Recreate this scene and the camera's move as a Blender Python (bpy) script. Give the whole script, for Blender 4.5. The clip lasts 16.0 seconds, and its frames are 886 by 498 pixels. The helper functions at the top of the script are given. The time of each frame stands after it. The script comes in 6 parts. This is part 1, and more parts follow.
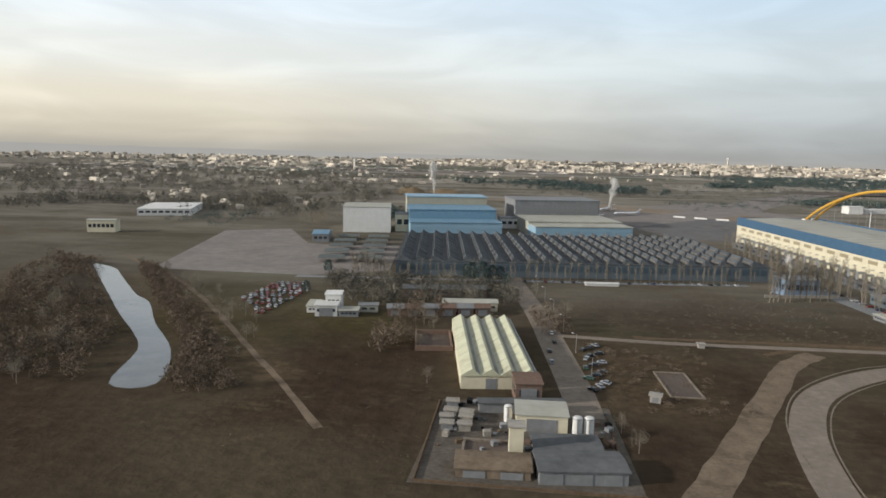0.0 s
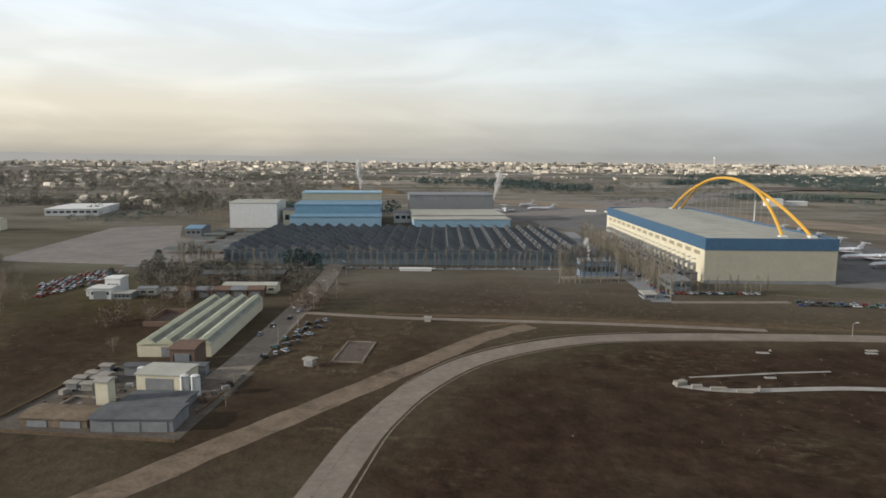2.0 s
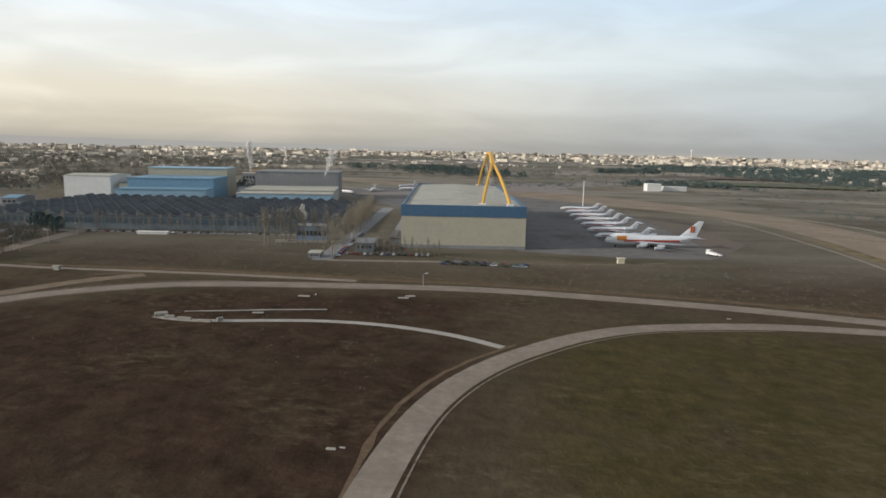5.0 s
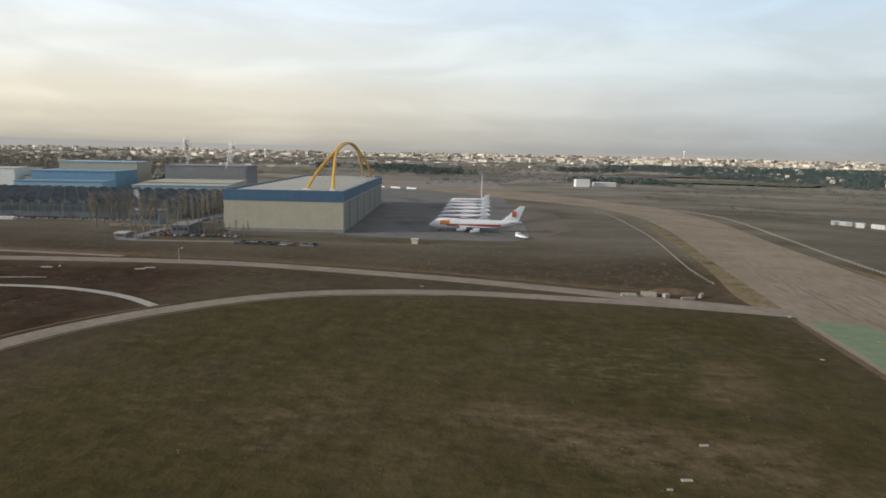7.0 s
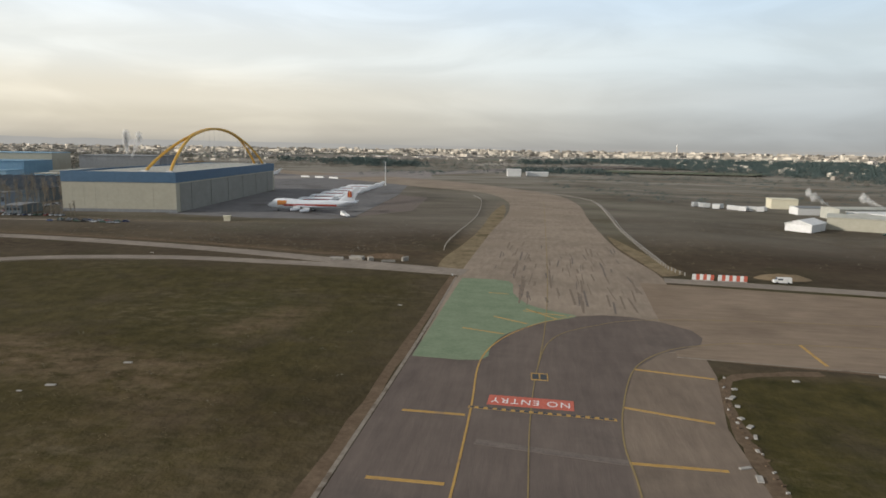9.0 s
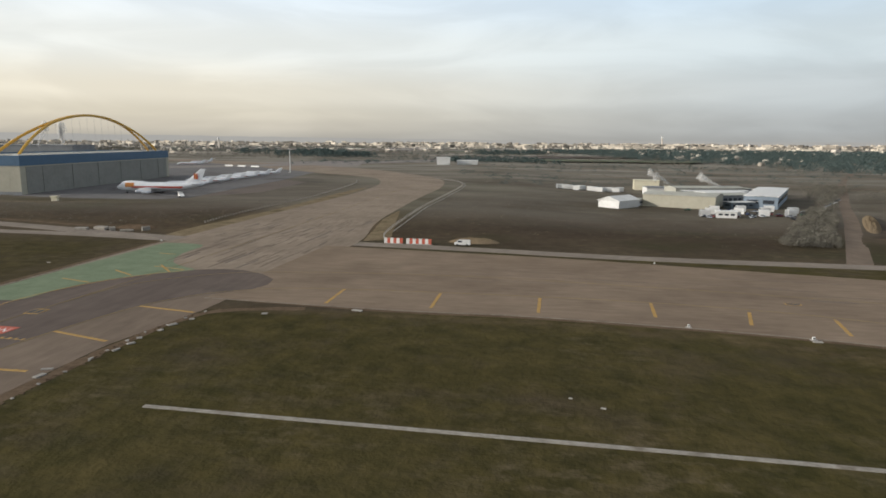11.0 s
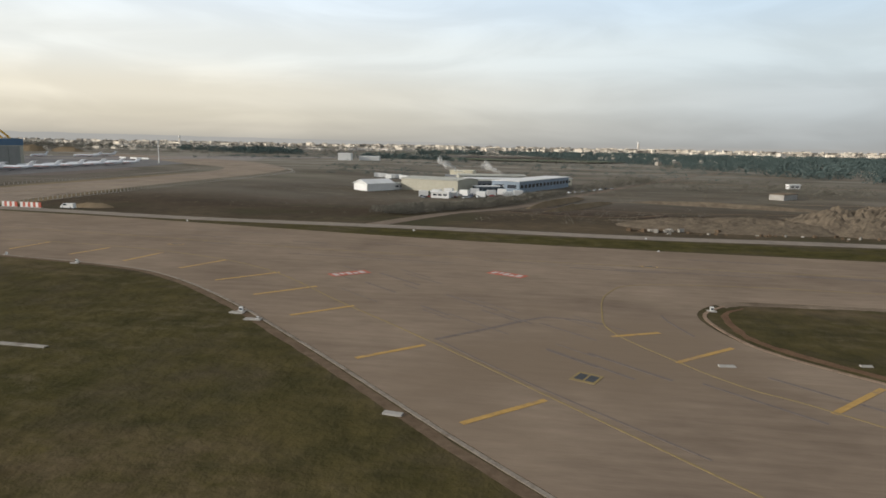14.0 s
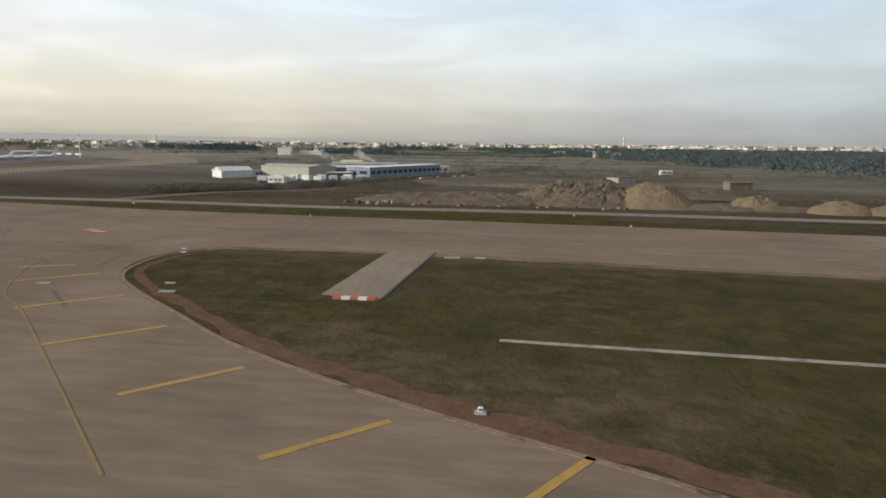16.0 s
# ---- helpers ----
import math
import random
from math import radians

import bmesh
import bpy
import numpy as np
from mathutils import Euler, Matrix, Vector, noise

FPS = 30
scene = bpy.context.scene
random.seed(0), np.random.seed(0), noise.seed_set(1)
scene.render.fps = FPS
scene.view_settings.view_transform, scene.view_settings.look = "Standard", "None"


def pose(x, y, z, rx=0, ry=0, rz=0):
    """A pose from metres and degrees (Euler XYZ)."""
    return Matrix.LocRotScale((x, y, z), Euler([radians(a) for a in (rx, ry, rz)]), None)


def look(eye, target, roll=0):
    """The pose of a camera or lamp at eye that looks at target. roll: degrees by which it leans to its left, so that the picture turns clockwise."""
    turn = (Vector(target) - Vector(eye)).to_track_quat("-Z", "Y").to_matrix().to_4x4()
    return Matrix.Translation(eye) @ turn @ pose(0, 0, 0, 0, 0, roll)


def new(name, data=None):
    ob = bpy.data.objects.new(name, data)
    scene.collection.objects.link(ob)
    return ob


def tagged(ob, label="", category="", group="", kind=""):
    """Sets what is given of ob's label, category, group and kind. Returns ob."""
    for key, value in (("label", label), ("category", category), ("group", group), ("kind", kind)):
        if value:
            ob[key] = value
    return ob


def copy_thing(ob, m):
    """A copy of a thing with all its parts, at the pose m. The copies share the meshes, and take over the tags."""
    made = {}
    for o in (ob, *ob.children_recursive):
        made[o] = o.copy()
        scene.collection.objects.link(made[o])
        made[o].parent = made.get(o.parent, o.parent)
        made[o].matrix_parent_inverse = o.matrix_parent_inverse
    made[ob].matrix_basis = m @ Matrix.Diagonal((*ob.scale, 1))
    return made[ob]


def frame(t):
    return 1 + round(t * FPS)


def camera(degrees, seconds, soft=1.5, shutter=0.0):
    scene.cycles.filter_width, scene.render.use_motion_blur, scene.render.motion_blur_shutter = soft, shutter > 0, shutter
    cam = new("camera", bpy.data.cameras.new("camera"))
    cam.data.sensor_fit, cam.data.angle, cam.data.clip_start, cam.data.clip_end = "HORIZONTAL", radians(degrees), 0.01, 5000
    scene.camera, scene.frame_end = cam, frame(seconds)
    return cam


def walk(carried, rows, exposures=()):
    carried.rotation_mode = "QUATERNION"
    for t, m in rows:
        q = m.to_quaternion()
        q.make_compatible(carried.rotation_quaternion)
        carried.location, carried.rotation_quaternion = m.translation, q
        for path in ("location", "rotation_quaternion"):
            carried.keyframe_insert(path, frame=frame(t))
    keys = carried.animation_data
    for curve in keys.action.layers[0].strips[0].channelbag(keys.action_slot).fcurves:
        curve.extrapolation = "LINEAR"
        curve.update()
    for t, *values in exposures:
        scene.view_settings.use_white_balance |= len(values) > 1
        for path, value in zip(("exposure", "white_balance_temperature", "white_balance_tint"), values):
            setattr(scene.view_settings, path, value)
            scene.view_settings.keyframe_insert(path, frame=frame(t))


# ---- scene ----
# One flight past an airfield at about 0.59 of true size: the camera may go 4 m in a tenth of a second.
# x: along the runway, y: away from it, z: up.
cam = camera(68.0, 16.0, soft=1.7)
PATH = [
    (0.0, 0.00, 0.00, 51.23, 81.65, -1.21, 7.93),
    (0.5, 19.09, 0.37, 50.07, 82.06, -0.57, 7.93),
    (1.0, 38.27, 0.72, 48.85, 82.06, -0.85, 7.62),
    (1.5, 57.25, 1.02, 47.68, 82.18, -0.39, 7.93),
    (2.0, 76.14, 1.23, 46.51, 82.01, -0.39, 7.96),
    (2.5, 94.89, 1.30, 45.37, 81.84, -0.45, 7.88),
    (3.0, 113.79, 1.27, 44.22, 81.61, -0.66, 7.70),
    (3.5, 132.72, 1.18, 43.11, 81.53, -0.73, 7.71),
    (4.0, 151.79, 1.07, 41.99, 81.48, -1.09, 7.44),
    (6.5, 248.78, 0.36, 36.19, 80.79, -1.29, 8.39),
    (7.0, 267.79, 0.38, 34.87, 81.41, -1.16, 8.30),
    (7.5, 286.71, 0.48, 33.61, 81.85, -1.17, 8.61),
    (8.0, 305.75, 0.66, 32.35, 81.95, -1.08, 8.58),
    (8.5, 324.74, 0.94, 31.05, 81.66, -0.97, 8.75),
    (9.0, 343.98, 1.19, 29.61, 81.14, -0.80, 8.78),
    (11.5, 434.21, 1.49, 23.95, 80.63, -0.38, 8.59),
    (12.0, 451.69, 1.69, 22.85, 80.98, -0.89, 8.25),
    (12.5, 468.64, 1.89, 21.71, 81.11, -0.59, 8.58),
    (13.0, 485.77, 1.90, 20.50, 81.04, -1.36, 8.30),
    (13.5, 502.42, 1.76, 19.32, 81.09, -0.78, 8.52),
    (14.0, 519.06, 1.47, 18.27, 80.99, -1.05, 8.21),
    (14.5, 535.22, 1.05, 17.24, 80.89, -0.80, 8.19),
    (15.0, 551.83, 0.63, 16.28, 80.60, -0.93, 7.93),
    (15.5, 567.73, 0.28, 15.34, 80.68, -0.42, 8.26),
    (16.0, 583.99, 0.00, 14.25, 80.86, -0.57, 7.97),]
walk(cam, [(t, pose(x, y, z, rx, ry, rz)) for t, x, y, z, rx, ry, rz in PATH])

# ---- world and sun ----
SUN_FROM = Vector((-0.90, -0.36, 0.30)).normalized()


def build_world():
    world = bpy.data.worlds.new("sky")
    scene.world = world
    world.use_nodes = True
    nt = world.node_tree
    n, l = nt.nodes, nt.links
    n.clear()
    out = n.new("ShaderNodeOutputWorld")
    bg = n.new("ShaderNodeBackground")
    l.new(bg.outputs[0], out.inputs[0])
    sky = n.new("ShaderNodeTexSky")
    sky.sky_type = "NISHITA"
    sky.sun_disc = False
    sky.sun_elevation = math.asin(SUN_FROM.z)
    sky.sun_rotation = math.atan2(SUN_FROM.x, SUN_FROM.y)
    sky.dust_density = 3.0
    dim = n.new("ShaderNodeVectorMath")
    dim.operation = "SCALE"
    dim.inputs["Scale"].default_value = 0.09
    l.new(sky.outputs[0], dim.inputs[0])
    tc = n.new("ShaderNodeTexCoord")
    sep = n.new("ShaderNodeSeparateXYZ")
    l.new(tc.outputs["Generated"], sep.inputs[0])

    def ramp(stops):
        r = n.new("ShaderNodeValToRGB")
        r.color_ramp.interpolation = "EASE"
        el = r.color_ramp.elements
        el[0].position, el[0].color = stops[0][0], (*stops[0][1], 1)
        el[1].position, el[1].color = stops[-1][0], (*stops[-1][1], 1)
        for p, col in stops[1:-1]:
            el.new(p).color = (*col, 1)
        return r

    up = n.new("ShaderNodeMapRange")
    up.inputs["From Min"].default_value, up.inputs["From Max"].default_value = 0.0, 0.4
    l.new(sep.outputs["Z"], up.inputs["Value"])
    # a veil of thin cloud: cream towards the sun's side, bluer away from it
    warm = ramp([(0.0, (0.50, 0.47, 0.41)), (0.05, (0.66, 0.605, 0.50)), (0.09, (0.76, 0.70, 0.57)), (0.16, (0.90, 0.84, 0.70)), (0.32, (0.92, 0.94, 0.90)), (0.52, (0.86, 0.95, 1.02)), (0.7, (0.70, 0.80, 0.90)), (1.0, (0.42, 0.44, 0.46))])
    cool = ramp([(0.0, (0.40, 0.41, 0.405)), (0.05, (0.45, 0.475, 0.48)), (0.16, (0.57, 0.62, 0.64)), (0.32, (0.68, 0.77, 0.81)), (0.52, (0.64, 0.79, 0.92)), (0.7, (0.56, 0.70, 0.84)), (1.0, (0.40, 0.43, 0.47))])
    l.new(up.outputs[0], warm.inputs[0])
    l.new(up.outputs[0], cool.inputs[0])
    side = n.new("ShaderNodeMapRange")
    side.interpolation_type = "SMOOTHSTEP"
    side.inputs["From Min"].default_value, side.inputs["From Max"].default_value = -0.62, 0.45
    l.new(sep.outputs["X"], side.inputs["Value"])
    veil = n.new("ShaderNodeMix")
    veil.data_type = "RGBA"
    l.new(side.outputs[0], veil.inputs["Factor"])
    l.new(warm.outputs[0], veil.inputs["A"])
    l.new(cool.outputs[0], veil.inputs["B"])
    # streaky cloud
    mp = n.new("ShaderNodeMapping")
    mp.inputs["Scale"].default_value = (2.6, 2.6, 12.0)
    mp.inputs["Rotation"].default_value = (0.0, 0.12, 0.0)
    l.new(tc.outputs["Generated"], mp.inputs[0])
    no = n.new("ShaderNodeTexNoise")
    no.inputs["Scale"].default_value = 1.6
    no.inputs["Detail"].default_value = 6.0
    no.inputs["Distortion"].default_value = 0.6
    l.new(mp.outputs[0], no.inputs["Vector"])
    puff = n.new("ShaderNodeMapRange")
    puff.interpolation_type = "SMOOTHSTEP"
    puff.inputs["From Min"].default_value, puff.inputs["From Max"].default_value = 0.35, 0.72
    puff.inputs["To Min"].default_value, puff.inputs["To Max"].default_value = 0.93, 1.07
    l.new(no.outputs[0], puff.inputs["Value"])
    lit = n.new("ShaderNodeVectorMath")
    lit.operation = "SCALE"
    l.new(veil.outputs["Result"], lit.inputs[0])
    l.new(puff.outputs[0], lit.inputs["Scale"])
    both = n.new("ShaderNodeMix")
    both.data_type = "RGBA"
    both.inputs["Factor"].default_value = 0.95
    l.new(dim.outputs[0], both.inputs["A"])
    l.new(lit.outputs[0], both.inputs["B"])
    l.new(both.outputs["Result"], bg.inputs["Color"])
    bg.inputs["Strength"].default_value = 1.0


build_world()
lamp = bpy.data.lights.new("sun", "SUN")
lamp.energy, lamp.angle, lamp.color = 3.9, radians(2.5), (0.96, 0.91, 0.83)
new("sun", lamp).matrix_world = look(SUN_FROM * 100, (0, 0, 0))


# ---- materials ----
def winter(c):
    """The cool, bluish veil of haze, put into every base colour here."""
    return (c[0] * 0.975, c[1], c[2] * 1.07)


def mat(name, a, b, size=3.0, rough=0.85, bump=0.0, metal=0.0, fine=0.25, spots=None, tint=0.0, coat=0.0, grain=None):
    """A surface between colours a and b, mottled at two scales (size in metres, and fine times that). tint: how far one object differs from the next."""
    a, b = winter(a), winter(b)
    spots = winter(spots) if spots else None
    m = bpy.data.materials.new(name)
    m.use_nodes = True
    nt = m.node_tree
    n, l = nt.nodes, nt.links
    p = n["Principled BSDF"]
    p.inputs["Roughness"].default_value, p.inputs["Metallic"].default_value = rough, metal
    p.inputs["Coat Weight"].default_value = coat
    if rough >= 0.85:
        p.inputs["Specular IOR Level"].default_value = 0.02
    tc = n.new("ShaderNodeTexCoord")

    def noise_at(scale, detail=5.0):
        t = n.new("ShaderNodeTexNoise")
        t.inputs["Scale"].default_value, t.inputs["Detail"].default_value = scale, detail
        t.inputs["Roughness"].default_value = 0.62
        l.new(tc.outputs["Object"], t.inputs["Vector"])
        return t

    big, small = noise_at(1.0 / size), noise_at(1.0 / (size * fine))
    if grain:
        mp = n.new("ShaderNodeMapping")
        mp.inputs["Scale"].default_value = grain
        l.new(tc.outputs["Object"], mp.inputs[0])
        l.new(mp.outputs[0], small.inputs["Vector"])
    mixv = n.new("ShaderNodeMix")
    mixv.inputs["Factor"].default_value = 0.42
    l.new(big.outputs[0], mixv.inputs["A"])
    l.new(small.outputs[0], mixv.inputs["B"])
    r = n.new("ShaderNodeMapRange")
    r.inputs["From Min"].default_value, r.inputs["From Max"].default_value = 0.32, 0.68
    l.new(mixv.outputs[0], r.inputs["Value"])
    c = n.new("ShaderNodeMix")
    c.data_type = "RGBA"
    c.inputs["A"].default_value, c.inputs["B"].default_value = (*a, 1), (*b, 1)
    l.new(r.outputs[0], c.inputs["Factor"])
    col = c.outputs["Result"]
    if spots:
        s = noise_at(1.0 / (size * 2.3), 7.0)
        sr = n.new("ShaderNodeMapRange")
        sr.inputs["From Min"].default_value, sr.inputs["From Max"].default_value = 0.54, 0.66
        l.new(s.outputs[0], sr.inputs["Value"])
        c2 = n.new("ShaderNodeMix")
        c2.data_type = "RGBA"
        c2.inputs["B"].default_value = (*spots, 1)
        l.new(sr.outputs[0], c2.inputs["Factor"])
        l.new(col, c2.inputs["A"])
        col = c2.outputs["Result"]
    if tint:
        oi = n.new("ShaderNodeObjectInfo")
        tr = n.new("ShaderNodeMapRange")
        tr.inputs["To Min"].default_value, tr.inputs["To Max"].default_value = 1 - tint, 1 + tint
        l.new(oi.outputs["Random"], tr.inputs["Value"])
        sc = n.new("ShaderNodeVectorMath")
        sc.operation = "SCALE"
        l.new(col, sc.inputs[0])
        l.new(tr.outputs[0], sc.inputs["Scale"])
        col = sc.outputs[0]
    l.new(col, p.inputs["Base Color"])
    if bump:
        bp = n.new("ShaderNodeBump")
        bp.inputs["Strength"].default_value, bp.inputs["Distance"].default_value = bump, size * 0.05
        l.new(small.outputs[0], bp.inputs["Height"])
        l.new(bp.outputs[0], p.inputs["Normal"])
    return m


def isle(m, lo, hi):
    """Varies a joined mesh's material from piece to piece."""
    nt = m.node_tree
    n, l = nt.nodes, nt.links
    p = n["Principled BSDF"]
    src = p.inputs["Base Color"].links[0].from_socket
    g = n.new("ShaderNodeNewGeometry")
    r = n.new("ShaderNodeMapRange")
    r.inputs["To Min"].default_value, r.inputs["To Max"].default_value = lo, hi
    l.new(g.outputs["Random Per Island"], r.inputs["Value"])
    s = n.new("ShaderNodeVectorMath")
    s.operation = "SCALE"
    l.new(src, s.inputs[0])
    l.new(r.outputs[0], s.inputs["Scale"])
    l.new(s.outputs[0], p.inputs["Base Color"])
    return m


ASPHALT = mat("taxiway_asphalt", (0.155, 0.113, 0.078), (0.292, 0.218, 0.150), 18, 0.9, 0.15, fine=0.07, grain=(0.22, 1.0, 1.0), spots=(0.205, 0.150, 0.100))
ASPHALT_CROSS = mat("cross_taxiway_asphalt", (0.185, 0.142, 0.103), (0.335, 0.264, 0.190), 20, 0.9, 0.15, fine=0.07, grain=(1.0, 0.22, 1.0), spots=(0.245, 0.190, 0.135))
ASPHALT_DARK = mat("dark_asphalt", (0.105, 0.082, 0.068), (0.172, 0.134, 0.106), 12, 0.9, 0.15, fine=0.12, grain=(1.0, 0.15, 1.0), spots=(0.098, 0.080, 0.066))
ASPHALT_MID = mat("brown_asphalt", (0.140, 0.106, 0.078), (0.235, 0.178, 0.128), 14, 0.9, 0.15, fine=0.1, grain=(1.0, 0.2, 1.0), spots=(0.125, 0.098, 0.073))
ROAD = mat("worn_road", (0.190, 0.157, 0.122), (0.300, 0.248, 0.192), 6, 0.9, 0.2, spots=(0.215, 0.180, 0.140))
CONCRETE = mat("pale_concrete", (0.296, 0.269, 0.224), (0.430, 0.394, 0.340), 4, 0.9, 0.2)
APRON = mat("apron_concrete", (0.205, 0.176, 0.154), (0.292, 0.257, 0.220), 18, 0.9, 0.1)
APRON_DARK = mat("grey_apron", (0.135, 0.127, 0.118), (0.205, 0.190, 0.172), 14, 0.85, 0.1, spots=(0.125, 0.112, 0.098))
EARTH = mat("bare_earth", (0.098, 0.066, 0.041), (0.178, 0.126, 0.080), 2.5, 0.95, 0.5)
RED_EARTH = mat("red_earth", (0.102, 0.058, 0.034), (0.179, 0.109, 0.063), 1.6, 0.95, 0.5)
DIRT = mat("dirt_track", (0.125, 0.092, 0.062), (0.262, 0.200, 0.138), 4, 0.95, 0.4, fine=0.18, spots=(0.115, 0.085, 0.056))
YELLOW = mat("yellow_marking", (0.330, 0.185, 0.038), (0.480, 0.280, 0.066), 0.8, 0.8, spots=(0.25, 0.155, 0.07))
FADED = mat("faded_yellow_line", (0.22, 0.165, 0.085), (0.30, 0.215, 0.09), 0.8, 0.85)
STRAW_SOIL = mat("straw_strewn_soil", (0.125, 0.092, 0.052), (0.270, 0.205, 0.120), 5, 0.95, 0.4, spots=(0.115, 0.090, 0.048))
STRAW = mat("dry_stalks", (0.15, 0.115, 0.065), (0.24, 0.19, 0.11), 3, 0.95)
WHITE_MARK = mat("white_marking", (0.62, 0.56, 0.50), (0.78, 0.72, 0.66), 0.6, 0.8)
RED_MARK = mat("red_marking", (0.410, 0.072, 0.039), (0.525, 0.132, 0.078), 0.7, 0.8)
GREEN_MARK = mat("green_painted_asphalt", (0.144, 0.181, 0.107), (0.224, 0.259, 0.162), 4, 0.9, 0.1, fine=0.15)
BLACK = mat("black_paint", (0.02, 0.02, 0.02), (0.04, 0.04, 0.04), 1, 0.7)
GUTTER = mat("worn_gutter", (0.165, 0.135, 0.102), (0.305, 0.256, 0.196), 0.9, 0.9, 0.2, spots=(0.14, 0.11, 0.08))
STAIN_SOFT = mat("faint_tyre_stain", (0.140, 0.108, 0.080), (0.240, 0.185, 0.135), 1.2, 0.9, fine=0.2)
GUTTER_RED = mat("soil_stained_gutter", (0.185, 0.120, 0.078), (0.330, 0.235, 0.160), 0.8, 0.9, 0.2, spots=(0.12, 0.085, 0.06))
DUCT = mat("weathered_duct_concrete", (0.235, 0.210, 0.170), (0.410, 0.370, 0.305), 1.6, 0.9, 0.2, spots=(0.20, 0.17, 0.13))
STAIN = mat("tyre_stain", (0.118, 0.095, 0.079), (0.205, 0.166, 0.133), 1.0, 0.9, fine=0.2)
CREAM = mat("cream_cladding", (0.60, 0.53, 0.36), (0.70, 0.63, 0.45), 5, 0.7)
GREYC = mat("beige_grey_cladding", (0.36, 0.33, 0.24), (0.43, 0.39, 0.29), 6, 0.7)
BLUE = mat("blue_fascia", (0.043, 0.098, 0.160), (0.060, 0.128, 0.200), 6, 0.55)
LBLUE = mat("pale_blue_cladding", (0.230, 0.363, 0.441), (0.310, 0.451, 0.525), 5, 0.6)
MBLUE = mat("blue_roof_sheet", (0.121, 0.228, 0.310), (0.182, 0.309, 0.379), 5, 0.6)
ROOFG = mat("pale_grey_roof", (0.36, 0.34, 0.27), (0.46, 0.44, 0.36), 9, 0.8, spots=(0.33, 0.31, 0.25))
ROOFD = mat("dark_grey_roof", (0.098, 0.100, 0.098), (0.165, 0.163, 0.155), 6, 0.85)
TEETH = mat("dark_slate_sheet", (0.070, 0.078, 0.082), (0.125, 0.130, 0.130), 6, 0.85, tint=0.15)
ROOFM = mat("mid_grey_roof", (0.17, 0.17, 0.165), (0.25, 0.25, 0.24), 7, 0.8)
CARPORT = mat("grey_green_sheet", (0.075, 0.088, 0.078), (0.125, 0.138, 0.122), 2, 0.8, tint=0.15)
SHEETD = mat("darker_grey_sheet", (0.165, 0.160, 0.122), (0.250, 0.240, 0.185), 2.5, 0.8, tint=0.18)
GREENR = mat("pale_sheet_roof", (0.46, 0.45, 0.29), (0.58, 0.56, 0.39), 2.5, 0.7, tint=0.08, spots=(0.43, 0.40, 0.26))
WALLD = mat("dull_blue_grey_wall", (0.090, 0.112, 0.122), (0.135, 0.160, 0.168), 5, 0.7)
BRICK = mat("dull_brick_wall", (0.150, 0.098, 0.072), (0.215, 0.148, 0.110), 1.2, 0.9)
WHITE = mat("white_wall", (0.614, 0.586, 0.521), (0.744, 0.716, 0.651), 4, 0.7, tint=0.1)
PAINT = mat("white_aircraft_paint", (0.66, 0.65, 0.62), (0.80, 0.79, 0.76), 5, 0.35, coat=0.3)
SILVER = mat("bare_metal_wing", (0.42, 0.43, 0.44), (0.55, 0.56, 0.57), 3, 0.45, metal=0.4)
RED_TRIM = mat("red_trim_paint", (0.33, 0.05, 0.03), (0.42, 0.08, 0.05), 3, 0.4)
ORANGE_TRIM = mat("orange_trim_paint", (0.50, 0.17, 0.03), (0.62, 0.25, 0.05), 3, 0.4)
ARCHY = mat("yellow_steel_paint", (0.58, 0.30, 0.03), (0.72, 0.40, 0.05), 4, 0.5)
GLASS = mat("dark_window_glass", (0.03, 0.035, 0.04), (0.06, 0.065, 0.07), 3, 0.15)
TYRE = mat("black_rubber", (0.015, 0.015, 0.015), (0.03, 0.03, 0.03), 1, 0.9)
STEEL = mat("galvanised_steel", (0.30, 0.30, 0.29), (0.42, 0.42, 0.40), 2, 0.5, metal=0.5)
BARK = mat("pale_bark", (0.195, 0.160, 0.123), (0.330, 0.280, 0.210), 1.0, 0.95)
TWIG = isle(mat("bare_twigs", (0.195, 0.164, 0.120), (0.330, 0.285, 0.205), 3, 0.95), 0.7, 1.3)
PINE = isle(mat("pine_needles", (0.060, 0.083, 0.076), (0.104, 0.128, 0.112), 5, 0.95), 0.75, 1.25)
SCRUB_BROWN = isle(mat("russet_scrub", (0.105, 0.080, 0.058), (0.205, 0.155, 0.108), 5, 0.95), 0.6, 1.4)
SCRUB = isle(mat("brown_scrub", (0.109, 0.098, 0.078), (0.192, 0.173, 0.131), 5, 0.95), 0.6, 1.4)
CITYW = isle(mat("sunlit_render", (0.44, 0.37, 0.28), (0.78, 0.68, 0.53), 40, 0.8), 0.25, 1.35)
CITYWT = mat("city_wall", (0.60, 0.51, 0.40), (0.86, 0.76, 0.62), 20, 0.8, tint=0.22)
CITYR = mat("city_roof", (0.40, 0.36, 0.32), (0.58, 0.54, 0.49), 20, 0.8, tint=0.3)
WATER = mat("still_water", (0.12, 0.125, 0.12), (0.17, 0.17, 0.16), 20, 0.16)


# ---- building blocks ----
def fall(x, y):
    """How far the land lies below the airfield: it drops a little beyond the service road."""
    u, v = min(max((x - 395) / 55, 0), 1), min(max((y - 165) / 60, 0), 1)
    return -1.8 * u * u * (3 - 2 * u) * v * v * (3 - 2 * v)


